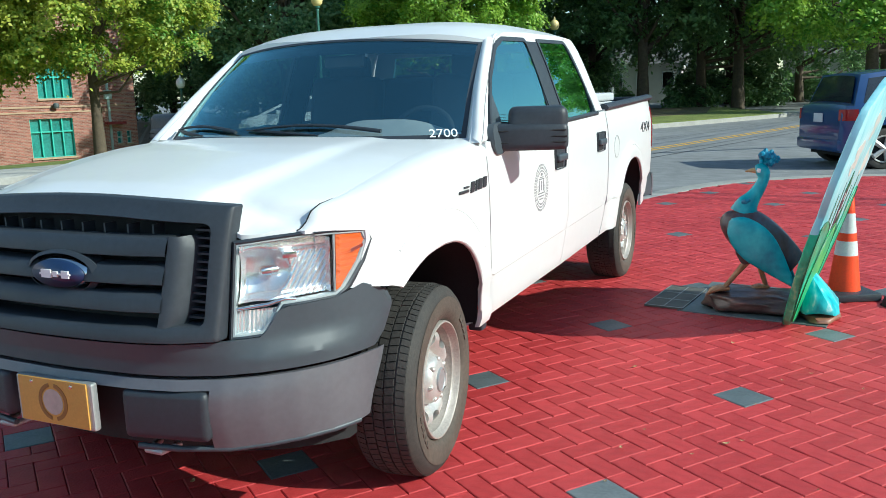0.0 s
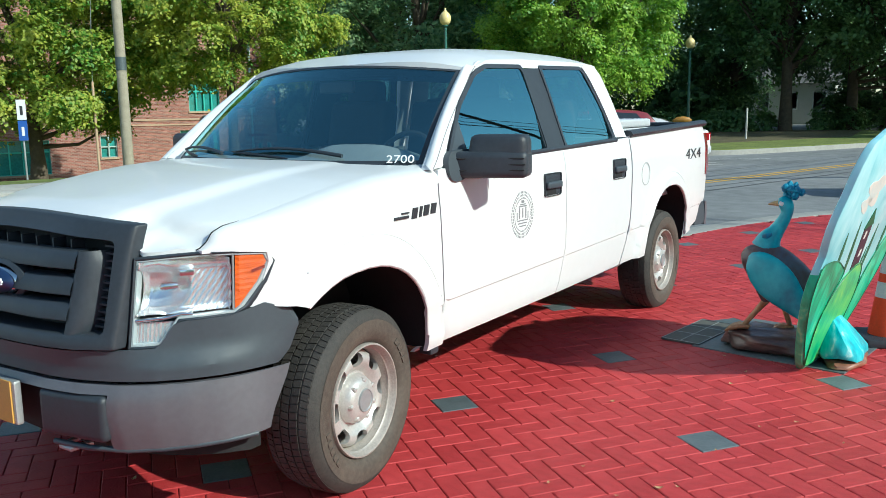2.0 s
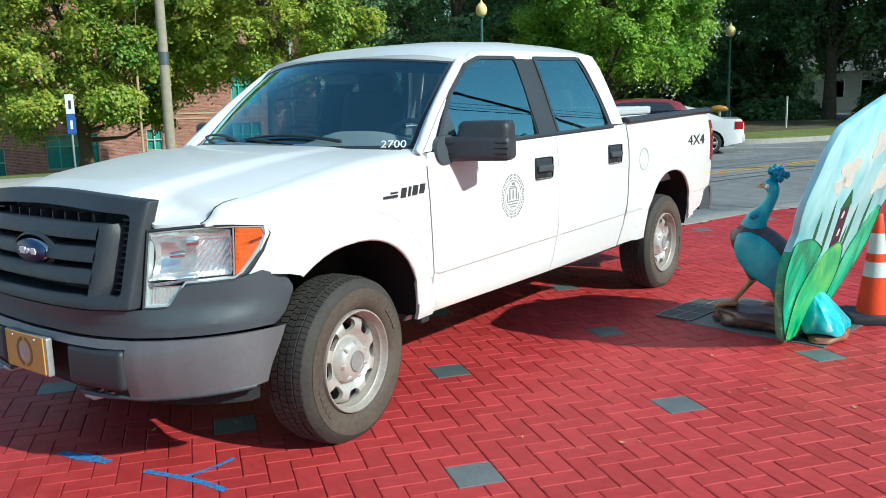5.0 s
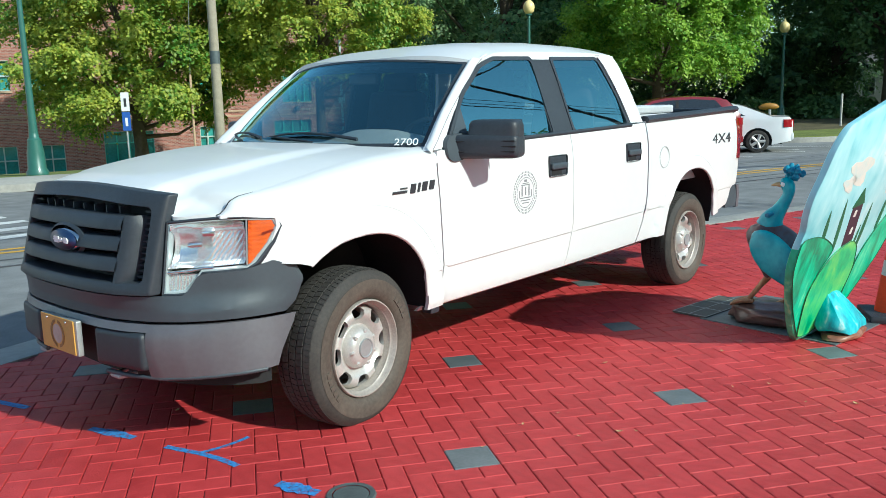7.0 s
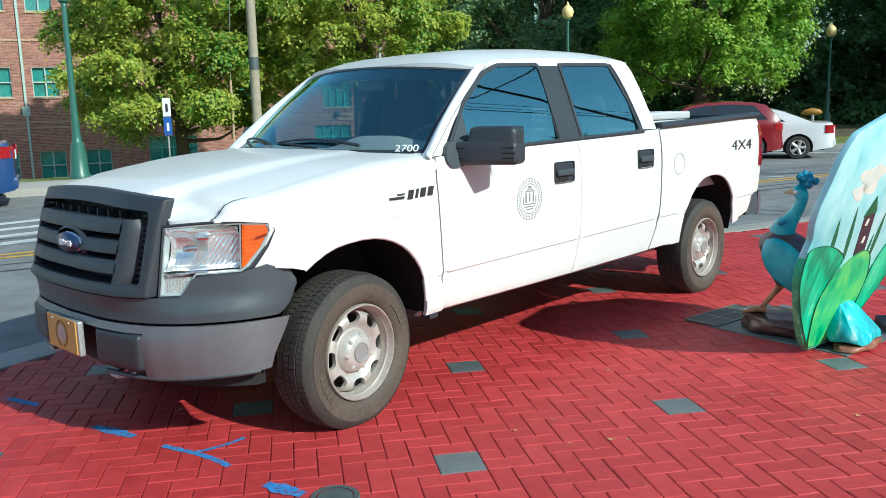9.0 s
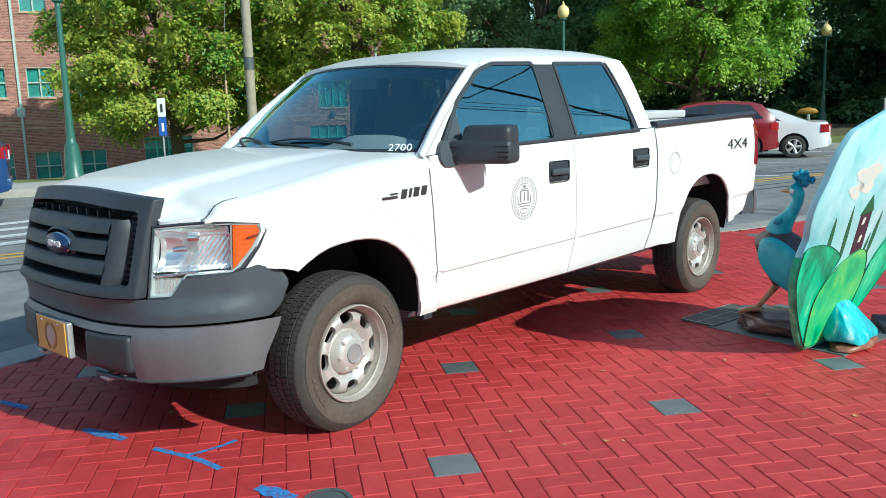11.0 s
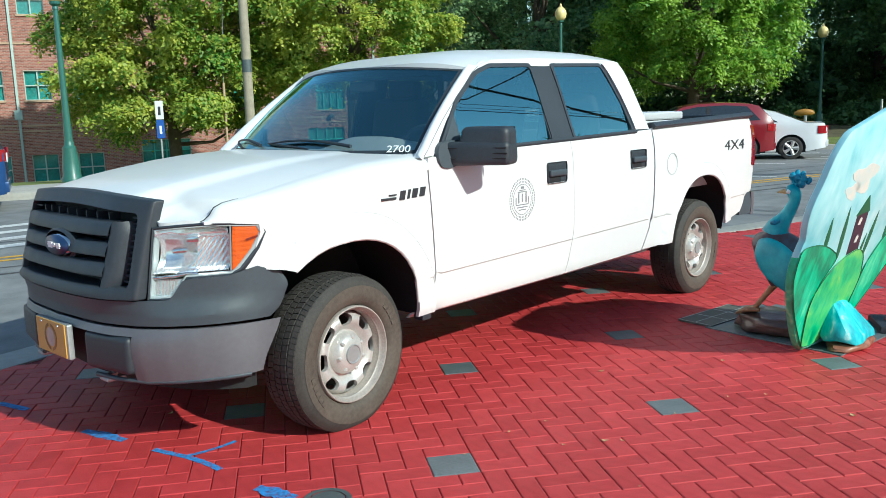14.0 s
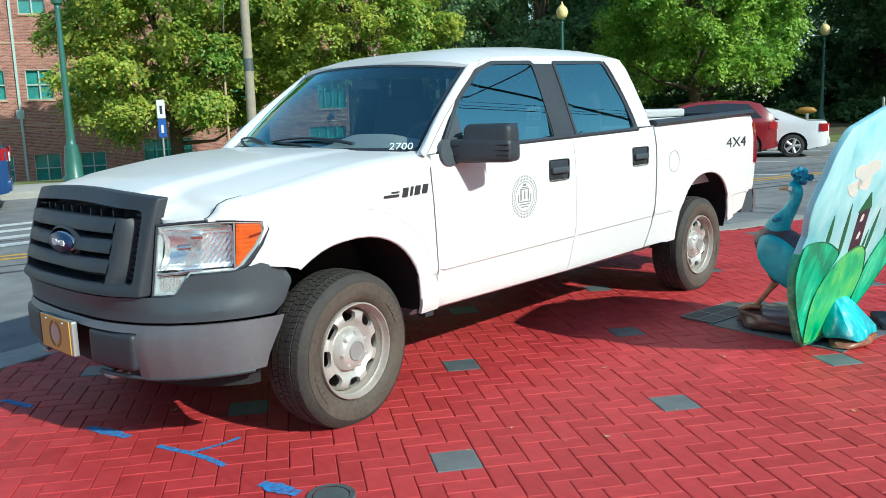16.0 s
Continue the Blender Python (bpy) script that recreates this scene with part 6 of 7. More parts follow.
# a curled dry leaf by the bumper
rl_ = random.Random(21)
bits = [(-0.53, -0.10, 0.3, 1.0), (1.55, -2.75, 1.2, 1.0), (0.55, -2.0, 2.1, 1.0), (2.0, -1.9, 0.7, 1.0), (1.4, -1.45, 2.6, 1.0)]
bits += [(rl_.uniform(-0.2, 3.4), rl_.uniform(-3.4, -1.2), rl_.uniform(0, 3), rl_.uniform(0.35, 0.7)) for k in range(22)]
for x, y, r, g_ in bits:
    lf = grid(lambda u, v: Vector((x + 0.035 * g_ * (u - 0.5) * math.cos(r) - 0.02 * g_ * (v - 0.5) * math.sin(r) * math.sin(math.pi * u), y + 0.035 * g_ * (u - 0.5) * math.sin(r) + 0.02 * g_ * (v - 0.5) * math.cos(r) * math.sin(math.pi * u), 0.004 + 0.006 * (u - 0.5) ** 2 * 4 + 0.01 * (v - 0.5) ** 2)), 4, 3)
    tagged(part("dry_leaf", lf, "beak", None), "small dry curled leaf on the red paving", "leaf", "fallen leaves")

# ---- the street ----
def strip(name, a, c, w, material, z, label, category, wob=0.0):
    a, c = Vector(a), Vector(c)
    d = (c - a).normalized()
    q = Vector((-d.y, d.x)) * w / 2
    n = max(2, int((c - a).length / 2))
    vs = []
    for i in range(n + 1):
        p = a + (c - a) * i / n
        vs += [(p.x - q.x, p.y - q.y, z), (p.x + q.x, p.y + q.y, z)]
    return tagged(raw(name, vs, [(2 * i, 2 * i + 2, 2 * i + 3, 2 * i + 1) for i in range(n)], material), label, category, kind="structure")


YD = Vector((1, -0.285)).normalized()
Y0 = Vector((1.0, 5.95))
for o in (-0.12, 0.12):
    q = Vector((-YD.y, YD.x)) * o
    strip("centre_line", Y0 + q - YD * 30, Y0 + q + YD * 60, 0.11, "yellow_line", -0.016, "worn yellow double centre line", "road marking")
for k in range(4):
    a = Vector((-2.2, 7.2 + 0.72 * k))
    strip("crossing_stripe", a, a + Vector((4.6, -0.25)), 0.27, "white_line", -0.0158, "worn white crosswalk stripe", "road marking")
for x0, y0 in ((15.6, 6.9), (18.2, 5.6), (20.3, 3.2), (23.2, 2.6)):
    strip("bay_line", (x0, y0), (x0 - 1.6, y0 + 3.6), 0.11, "white_line", -0.0158, "white parking bay line", "road marking")

for a, c in (((14.15, 3.05), (14.35, 2.55)), ((17.75, 4.45), (18.0, 3.75)), ((22.3, 4.75), (22.6, 4.5)), ((20.9, 3.9), (21.1, 3.6))):
    strip("lane_tick", a, c, 0.12, "white_line", -0.0156, "short worn white road mark", "road marking")
for o, w in ((-0.62, 0.05), (-1.05, 0.07), (1.5, 0.04)):
    q = Vector((-YD.y, YD.x)) * o
    strip("tar_seam", Y0 + q - YD * 30, Y0 + q + YD * 60, w, "tar", -0.0162, "dark sealed seam along the asphalt", "road seam")

# far kerb, footway and lawn


def beside(line, o0, o1, z, name, material, label, category, bump=0.0):
    e = np.array(line)
    d = np.gradient(e, axis=0)
    nr = np.stack([-d[:, 1], d[:, 0]], 1) / np.linalg.norm(d, axis=1)[:, None]
    b = bmesh.new()
    rows = []
    for p, q in zip(e, nr):
        rows.append([b.verts.new((p[0] + q[0] * o, p[1] + q[1] * o, zz)) for o, zz in ((o0, -0.03), (o0, z - 0.015), (o0 + 0.02, z), (o1, z))])
    for a, c in zip(rows, rows[1:]):
        for k in range(3):
            b.faces.new((a[k], a[k + 1], c[k + 1], c[k]))
    return tagged(part(name, b, material, None, smooth=40), label, category, kind="structure")


beside(KERB, 0, 0.18, 0.13, "kerb", "concrete", "concrete kerb along the far side of the street", "kerb")
beside(KERB, 0.18, 2.1, 0.125, "footway", "concrete", "pale concrete footway", "pavement")
b = bmesh.new()
rows = [[b.verts.new((p[0] + q[0] * o, p[1] + q[1] * o, 0.12 if o < 2.2 else lawn_z(p[0] + q[0] * o, p[1] + q[1] * o) - 0.0008 * o - 0.0011 * k)) for o in (2.1, 3.5, 5, 6.5, 8, 11, 14, 20, 30, 60, 110)] for k, (p, q) in enumerate(zip(KERB, NR))]
for a, c in zip(rows, rows[1:]):
    for k in range(len(a) - 1):
        b.faces.new((a[k], a[k + 1], c[k + 1], c[k]))
tagged(part("lawn", b, "grass", None, smooth=60), "mown green lawn behind the footway", "lawn", kind="structure")
ISLE = [tuple(p) for p in curve([(24.2, 6.6), (24.6, 4.6), (27, 3.1), (31, 1.2), (36, -1.0)], 4)]
tagged(part("verge", slab(ISLE + [(48, 3), (46, 14), (30, 16), (25, 10)], lambda a, c: Vector((a, c, 0.16)), (0, 0, -0.3)), "grass", None), "sunlit grass verge beside the street", "lawn", kind="structure")
# darker sheet laid over the grass where the trees' shade begins
SHADED_EDGE = curve([(27.0, 9.2), (28.7, 6.6), (32.4, 4.6), (37.4, 2.4)], 4)
tagged(part("woodland_ground", slab([tuple(p) for p in SHADED_EDGE] + [(47.6, 3.3), (45.7, 13.7), (30, 15.7), (26.6, 11)], lambda a, c: Vector((a, c, 0.166)), (0, 0, -0.05)), "shaded_litter", None), "leaf-strewn ground under the trees, their shade put into its dark colour", "ground", kind="structure")
beside(ISLE, -0.10, -0.004, 0.14, "kerb", "concrete", "pale concrete kerb round the grass verge", "kerb")


# ---- lamps, poles and signs ----
def street_lamp(x, y, top=4.45, white=False, label="green cast-iron street lamp with an amber glass globe"):
    h = top - lawn_z(x, y)
    t = thing("street_lamp", label, "street lamp", "street lamps along the street", Matrix.Translation((x, y, lawn_z(x, y))))
    part("lamp_base", lathe([(0.24, 0), (0.24, 0.08), (0.20, 0.14), (0.185, 0.5), (0.15, 0.75), (0.15, 0.80), (0.11, 0.84), (0.10, 0.95)], "z", n=16), "lamp_green", t, smooth=40)
    part("lamp_post", lathe([(0.10, 0.90), (0.075, 1.6), (0.055, h - 0.35), (0.065, h - 0.34), (0.065, h - 0.28), (0.05, h - 0.26)], "z", n=14), "lamp_green", t, smooth=40)
    part("lamp_holder", lathe([(0.05, h - 0.27), (0.12, h - 0.22), (0.125, h - 0.17), (0.10, h - 0.15)], "z", n=16), "lamp_green", t, smooth=40)
    k = 1.22
    g = part("lamp_globe", lathe([(0.10 * k, h - 0.16), (0.165 * k, h - 0.06), (0.195 * k, h + 0.08), (0.18 * k, h + 0.20), (0.13 * k, h + 0.30), (0.07 * k, h + 0.36), (0.045 * k, h + 0.375)], "z", n=20), "globe_white" if white else "globe", t, "frosted acorn globe", smooth=60)
    part("globe_finial", lathe([(0.05 * k, h + 0.37), (0.055 * k, h + 0.40), (0.03 * k, h + 0.43), (0.034 * k, h + 0.46), (0.0, h + 0.53)], "z", n=10), "globe_white" if white else "globe", g, smooth=60)
    return t


street_lamp(26.2, 16.0, 5.10)
street_lamp(39.4, 10.2, 4.55)
street_lamp(5.76, 15.5, 4.30)
street_lamp(31.7, 28.0, 2.20, True, "distant street lamp with a white globe")
up_ = thing("utility_pole", "weathered grey wooden utility pole", "utility pole")
part("pole", lathe([(0.148, 0.0), (0.142, 2.0), (0.115, 10.0), (0.0, 10.0)], "z", (11.87, 17.16, -0.45), 14), "wood_pole", up_, smooth=60)
part("pole_band", lathe([(0.137, 3.20), (0.145, 3.20), (0.144, 3.56), (0.136, 3.56)], "z", (11.87, 17.16, -0.45), 14, caps=False), "iron", up_, smooth=60)
gp = thing("guy_wire_guard", "thin weathered yellow guy-wire guard", "post")
part("guard", tube([(13.38, 20.8, -0.8), (13.40, 20.82, 2.6)], 0.04, 8), "tan_brick", gp)
part("guy_wire", tube([(13.40, 20.82, 2.6), (12.6, 19.0, 9.0)], 0.012, 6), "galv", gp)
ps = thing("parking_sign", "white and blue parking sign on a thin steel post", "sign")
SX_, SY_ = 10.10, 19.22
part("sign_post", tube([(SX_, SY_, -0.9), (SX_, SY_, 2.0)], 0.028, 8), "galv", ps)
for z, h, material in ((1.73, 0.54, "sign_white"), (1.17, 0.54, "sign_blue")):
    sp = part("sign_plate", box(SX_ - 0.02, SY_ - 0.05, z, 0.23, 0.012, h, 0.004, rz=-0.62), material, ps)
    part("sign_symbol", box(SX_ - 0.026, SY_ - 0.061, z - 0.02, 0.07, 0.006, h * 0.45, 0.003, rz=-0.62), "decal_dark" if material == "sign_white" else "sign_white", sp)
rp = thing("marker_post", "small pale marker post on the verge", "post")
part("post", box(33.6, 5.9, 0.7, 0.10, 0.06, 1.5, 0.01), "siding", rp)
dp = thing("direction_sign", "narrow blue street sign on a post", "sign")
part("sign_post", tube([(3.0, 14.2, 0.1), (3.0, 14.2, 2.9)], 0.03, 8), "galv", dp)
part("sign_plate", box(3.05, 14.15, 2.45, 0.40, 0.012, 0.5, 0.004, rz=-0.4), "sign_blue", dp)


# ---- brick building ----
bld = thing("brick_building", "red brick school building with teal window frames", "building")
KB = 1.3
KS = 1.38     # the whole front is drawn to this scale
FA, FD = Vector((31.81, 31.32)), Vector((-1, 0.45)).normalized()     # right-hand corner, and the way along the front
FN = Vector((FD.y, -FD.x)) * -1
if FN.dot(Vector((-0.4, -0.9))) < 0:
    FN = -FN


def fb(s, o, z):
    p = FA + (FD * s + FN * o) * KS
    return Vector((p.x, p.y, 1.5 + (z - 1.5) * KS))


def fbox(s0, s1, o0, o1, z0, z1, bm=None):
    b = bmesh.new()
    v = [b.verts.new(fb(s, o, z)) for z in (z0, z1) for s, o in ((s0, o0), (s1, o0), (s1, o1), (s0, o1))]
    for f in ((0, 1, 2, 3), (4, 5, 6, 7), (0, 1, 5, 4), (1, 2, 6, 5), (2, 3, 7, 6), (3, 0, 4, 7)):
        b.faces.new([v[i] for i in f])
    return merge(bm, b)


OPEN = [(1.85, 3.01, -0.02, 1.06), (1.78, 2.70, 1.62, 2.5), (0.20, 0.33, 0.25, 0.62), (0.48, 0.62, 0.25, 0.62), (6.6, 7.95, -0.05, 0.88), (4.83, 5.27, 0.35, 0.95), (4.60, 5.50, 1.62, 2.5)]
for s in (10.19, 11.37, 12.55, 13.7, 9.0):
    OPEN += [(s, s + 0.66, z, z + 0.79) for z in (-0.21, 2.08, 4.37)]
OPEN = [(a * KB, c * KB, 1.5 + (z0 - 1.5) * KB, 1.5 + (z1 - 1.5) * KB) for a, c, z0, z1 in OPEN]
L_B, H_B = 34.0, 10.8
Z_B = -0.95
cuts_s = sorted({0, L_B} | {v for o in OPEN for v in o[:2]})
cuts_z = sorted({Z_B, H_B} | {v for o in OPEN for v in o[2:]})
wb = None
for a, c in zip(cuts_s, cuts_s[1:]):
    for z0, z1 in zip(cuts_z, cuts_z[1:]):
        if not any(o[0] <= a and c <= o[1] and o[2] <= z0 and z1 <= o[3] for o in OPEN):
            wb = fbox(a, c, -0.3, -0.012, z0, z1, wb)
wall = part("wall", wb, "mortar", bld, "red brick wall with pale mortar")
part("side_wall", fbox(0.0, 0.3, -12, -0.3, Z_B, H_B), "tan_brick", bld)
part("back_wall", fbox(0.0, L_B, -12.3, -12, 0, H_B), "brick", bld)
part("roof", fbox(-0.1, L_B, -12.3, 0.08, H_B, H_B + 0.25), "concrete", bld)
vs, fs = [], []
BW, BH = 0.150, 0.052
rr = random.Random(4)
for row in range(int((7.2 - Z_B) / BH)):
    z0 = Z_B + row * BH
    s = -(row % 2) * BW / 2
    while s < L_B:
        a, c = max(0.0, s), min(L_B, s + BW)
        s += BW
        segs = [(a, c)]
        for o in OPEN:
            if z0 + BH > o[2] + 0.01 and z0 < o[3] - 0.01:
                nxt = []
                for p, q in segs:
                    if q <= o[0] or p >= o[1]:
                        nxt.append((p, q))
                    else:
                        if p < o[0] - 0.03:
                            nxt.append((p, o[0]))
                        if q > o[1] + 0.03:
                            nxt.append((o[1], q))
                segs = nxt
        for p, q in segs:
            if q - p < 0.03 or p > 19:
                continue
            k = len(vs)
            e = 0.0075
            o1 = 0.0 + rr.uniform(-0.002, 0.002)
            for o, dd in ((-0.012, 0), (o1, 0)):
                vs += [fb(p + e, o, z0 + e), fb(q - e, o, z0 + e), fb(q - e, o, z0 + BH - e), fb(p + e, o, z0 + BH - e)]
            fs += [(k + 4, k + 5, k + 6, k + 7), (k, k + 1, k + 5, k + 4), (k + 1, k + 2, k + 6, k + 5), (k + 2, k + 3, k + 7, k + 6), (k + 3, k, k + 4, k + 7)]
bricks = raw("brickwork", vs, fs, "brick", wall)
bricks["kind"] = "stuff"
for z in (1.13, 1.32, 4.2, 7.3):
    part("stone_course", fbox(0, L_B, -0.01, 0.03, z, z + 0.06), "tan_brick", wall)
for s0, s1, z0, z1 in OPEN:
    big = s1 - s0 > 1.1
    w = part("window", fbox(s0, s1, -0.16, -0.14, z0, z1), "pane", bld, "teal-framed window with dark glass")
    fm = None
    nx = 4 if big else (2 if s1 - s0 > 0.4 else 1)
    for k in range(nx + 1):
        s = s0 + (s1 - s0) * k / nx
        fm = fbox(max(s0, s - 0.022), min(s1, s + 0.022), -0.15, -0.05, z0, z1, fm)
    for z in ((z0, z0 + (z1 - z0) * 0.66, z1) if big else (z0, (z0 + z1) / 2, z1)):
        fm = fbox(s0, s1, -0.15, -0.055, max(z0, z - 0.022), min(z1, z + 0.022), fm)
    part("window_frame", fm, "teal_frame" if big else "pale_frame", w)
    part("window_sill", fbox(s0 - 0.05, s1 + 0.05, -0.1, 0.05, z0 - 0.07, z0), "tan_brick", w)
    part("blind", fbox(s0, s1, -0.20, -0.19, z0, z1), "teal_frame", w)
for s in (14.34, 1.0):
    dpipe = part("downpipe", fbox(s, s + 0.08, 0.0, 0.07, Z_B, H_B), "pale_frame", bld, "grey-green downpipe")
    part("junction_box", fbox(s - 0.08, s + 0.18, 0.0, 0.13, 1.57, 1.90), "pale_frame", dpipe)
part("wall_lamp", lathe([(0.0, 0.0), (0.13, 0.02), (0.16, 0.12), (0.12, 0.24), (0.0, 0.27)], "z", tuple(fb(2.98, 0.14, 1.30)), 14), "iron", bld, smooth=50)
part("small_canopy", fbox(0.52, 1.24, 0.0, 0.3, 0.62, 0.72), "car_red", bld, "dark red canopy over a doorway")

# overhead cables from the pole across the street
for dx, z in ((0.0, 8.6), (0.35, 8.3), (-0.4, 7.7), (0.1, 6.9)):
    pts = []
    for k in range(17):
        t = k / 16
        pts.append((11.87 + dx * 0.3 - 4.6 * t + dx * t, 17.16 - 56 * t, z + 0.8 - 1.1 * math.sin(math.pi * t)))
    cb = thing("overhead_cable", "thin dark overhead power cable", "cable", "overhead cables")
    part("cable", tube(pts, 0.022, 6), "dark", cb)
# added unseen cables sloped for window reflections; the thick last bar makes a dark band
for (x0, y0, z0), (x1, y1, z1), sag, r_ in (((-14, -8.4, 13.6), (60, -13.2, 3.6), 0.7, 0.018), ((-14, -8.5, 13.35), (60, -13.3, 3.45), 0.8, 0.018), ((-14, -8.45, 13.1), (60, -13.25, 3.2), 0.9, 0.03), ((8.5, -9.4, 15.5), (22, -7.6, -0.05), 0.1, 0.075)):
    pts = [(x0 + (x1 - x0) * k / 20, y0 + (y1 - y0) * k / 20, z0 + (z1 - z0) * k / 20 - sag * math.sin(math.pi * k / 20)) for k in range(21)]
    cb = thing("overhead_cable", "dark cable out of view, set for its reflection in the truck's windows", "cable", "overhead cables")
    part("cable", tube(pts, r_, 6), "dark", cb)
# unidentified object; its shade is in the darkened yellow
yt = thing("yellow_object", "yellow-brown rounded object beyond the parked cars", "object")
part("object_body", blob([(25.62, 6.36, 1.06, 0.04, 0.04), (25.67, 6.24, 1.09, 0.10, 0.10), (25.75, 6.05, 1.11, 0.12, 0.11), (25.83, 5.88, 1.09, 0.09, 0.09), (25.87, 5.80, 1.07, 0.03, 0.03)]), "yellow_thing", yt, smooth=60)
part("stand", tube([(25.75, 6.05, 0.0), (25.75, 6.05, 1.1)], 0.05, 8), "galv", yt)


# ---- trees ----
def leaf_mesh(name, centres, radii, count, size, material, parent, seed, flat=0.75):
    """A crown: many small flat sprays of leaves on the shells of its clumps, with dark gaps between."""
    r = np.random.default_rng(seed)
    centres, radii = np.array(centres, float), np.array(radii, float)
    each = 34
    ns = max(1, count // each)
    w = radii ** 2
    ci = r.choice(len(centres), ns, p=w / w.sum())
    d = r.normal(size=(ns, 3))
    d /= np.linalg.norm(d, axis=1)[:, None]
    mid = centres[ci] + d * (radii[ci] * (0.55 + 0.5 * r.random(ns) ** 0.6))[:, None] * np.array((1, 1, flat))
    sn = d * 0.8 + r.normal(size=(ns, 3)) * 0.35 + np.array((0, 0, 0.75))
    sn /= np.linalg.norm(sn, axis=1)[:, None]
    idx = np.repeat(np.arange(ns), each)
    count = len(idx)
    rs = size * (3.2 + 2.6 * r.random(ns))[idx][:, None]
    q = r.normal(size=(count, 3)) * 0.55
    q -= sn[idx] * np.sum(q * sn[idx], axis=1)[:, None] * 0.72
    pos = mid[idx] + q * rs - np.array((0, 0, 1)) * (np.sum(q * q, axis=1) * 0.25)[:, None] * rs
    nrm = sn[idx] + r.normal(size=(count, 3)) * 0.30 + np.array((0, -0.3, 0.1))
    nrm /= np.linalg.norm(nrm, axis=1)[:, None]
    t = np.cross(nrm, r.normal(size=(count, 3)))
    t /= np.linalg.norm(t, axis=1)[:, None]
    u = np.cross(nrm, t)
    sz = size * (0.6 + 0.8 * r.random(count))[:, None]
    droop = nrm * sz * 0.25
    v = np.stack([pos - t * sz, pos + u * sz * 0.62 + droop, pos + t * sz, pos - u * sz * 0.62 + droop], 1).reshape(-1, 3)
    me = bpy.data.meshes.new(name)
    me.vertices.add(count * 4)
    me.vertices.foreach_set("co", v.astype(np.float32).ravel())
    me.loops.add(count * 4)
    me.loops.foreach_set("vertex_index", np.arange(count * 4, dtype=np.int32))
    me.polygons.add(count)
    me.polygons.foreach_set("loop_start", np.arange(0, count * 4, 4, dtype=np.int32))
    me.update(calc_edges=True)
    me.validate()
    me.materials.append(M[material])
    ob = new(name, me)
    ob.parent = parent
    return ob


def tree(x, y, h, spread, low, count, size, material, seed, label, clumps=34, trunk=0.2, lean=(0, 0), rad=(0.22, 0.40), flat=0.75):
    r = random.Random(seed)
    t = thing("tree", label, "tree", m=Matrix.Translation((x, y, lawn_z(x, y) if y > 0 and x - 0.45 * (y - 10) < 28 else -0.02)))
    centres, radii = [], []
    for k in range(clumps):
        f = (k + 0.5) / clumps
        z = low + (h - low) * (0.06 + 0.92 * f)
        g = (z - low) / (h - low)
        reach = spread * (math.sin(math.pi * min(1, 0.16 + 0.80 * g)) ** 0.65)
        a = k * 2.39996 + r.uniform(-0.5, 0.5)
        rho = reach * r.uniform(0.35, 1.0) ** 0.6
        centres.append((rho * math.cos(a) + lean[0] * g, rho * math.sin(a) + lean[1] * g, z + r.uniform(-0.3, 0.3)))
        radii.append(spread * r.uniform(*rad))
    b = tube([(0, 0, 0), (0.03, 0.02, low * 0.6), (0.06 * r.uniform(-1, 1), 0.05, low + 0.3), (lean[0] * 0.5, lean[1] * 0.5, low + (h - low) * 0.55), (lean[0], lean[1], h * 0.92)], [trunk * 1.35, trunk, trunk * 0.9, trunk * 0.5, 0.03], 10)
    tr = part("trunk", b, "bark", t, smooth=60)
    lb = bmesh.new()
    for c in centres[:: max(1, clumps // 16)]:
        z0 = low * 0.75 + (c[2] - low) * 0.35
        p0 = Vector((lean[0] * 0.2, lean[1] * 0.2, z0))
        p2 = Vector(c)
        p1 = p0.lerp(p2, 0.5) + Vector((0, 0, -0.12 * spread * r.random()))
        lb = tube([p0, p1, p2], [trunk * 0.42, trunk * 0.25, 0.02], 6, lb)
    part("limb", lb, "bark", t, smooth=60)
    leaf_mesh("crown", centres, radii, count, size, material, t, seed, flat)
    return t


tree(13.7, 24.8, 11.2, 4.5, 1.5, 190000, 0.063, "leaf_maple", 3, "maple tree with yellowing green leaves before the brick building", 300, 0.24, (0.9, 0), (0.09, 0.19), 0.55)
tree(18.5, 20.2, 12.4, 4.35, 2.6, 170000, 0.061, "leaf_maple", 7, "maple tree turning yellow-green beside the footway", 300, 0.17, (0, 0), (0.10, 0.20), 0.55)
tree(33.2, 13.6, 12.2, 4.3, 1.9, 140000, 0.074, "leaf_green", 11, "broad bright green shade tree behind the parked cars", 240, 0.24, (0, 0), (0.10, 0.21), 0.55)
# sunlight on this tree is put into its lighter leaf colour
tree(43, -4.6, 13.5, 7.4, 2.9, 60000, 0.110, "leaf_green", 17, "tall green tree at the edge of the wood, sunlight put into its leaf colour", 95, 0.30, (0, 0), (0.10, 0.19), 0.5)
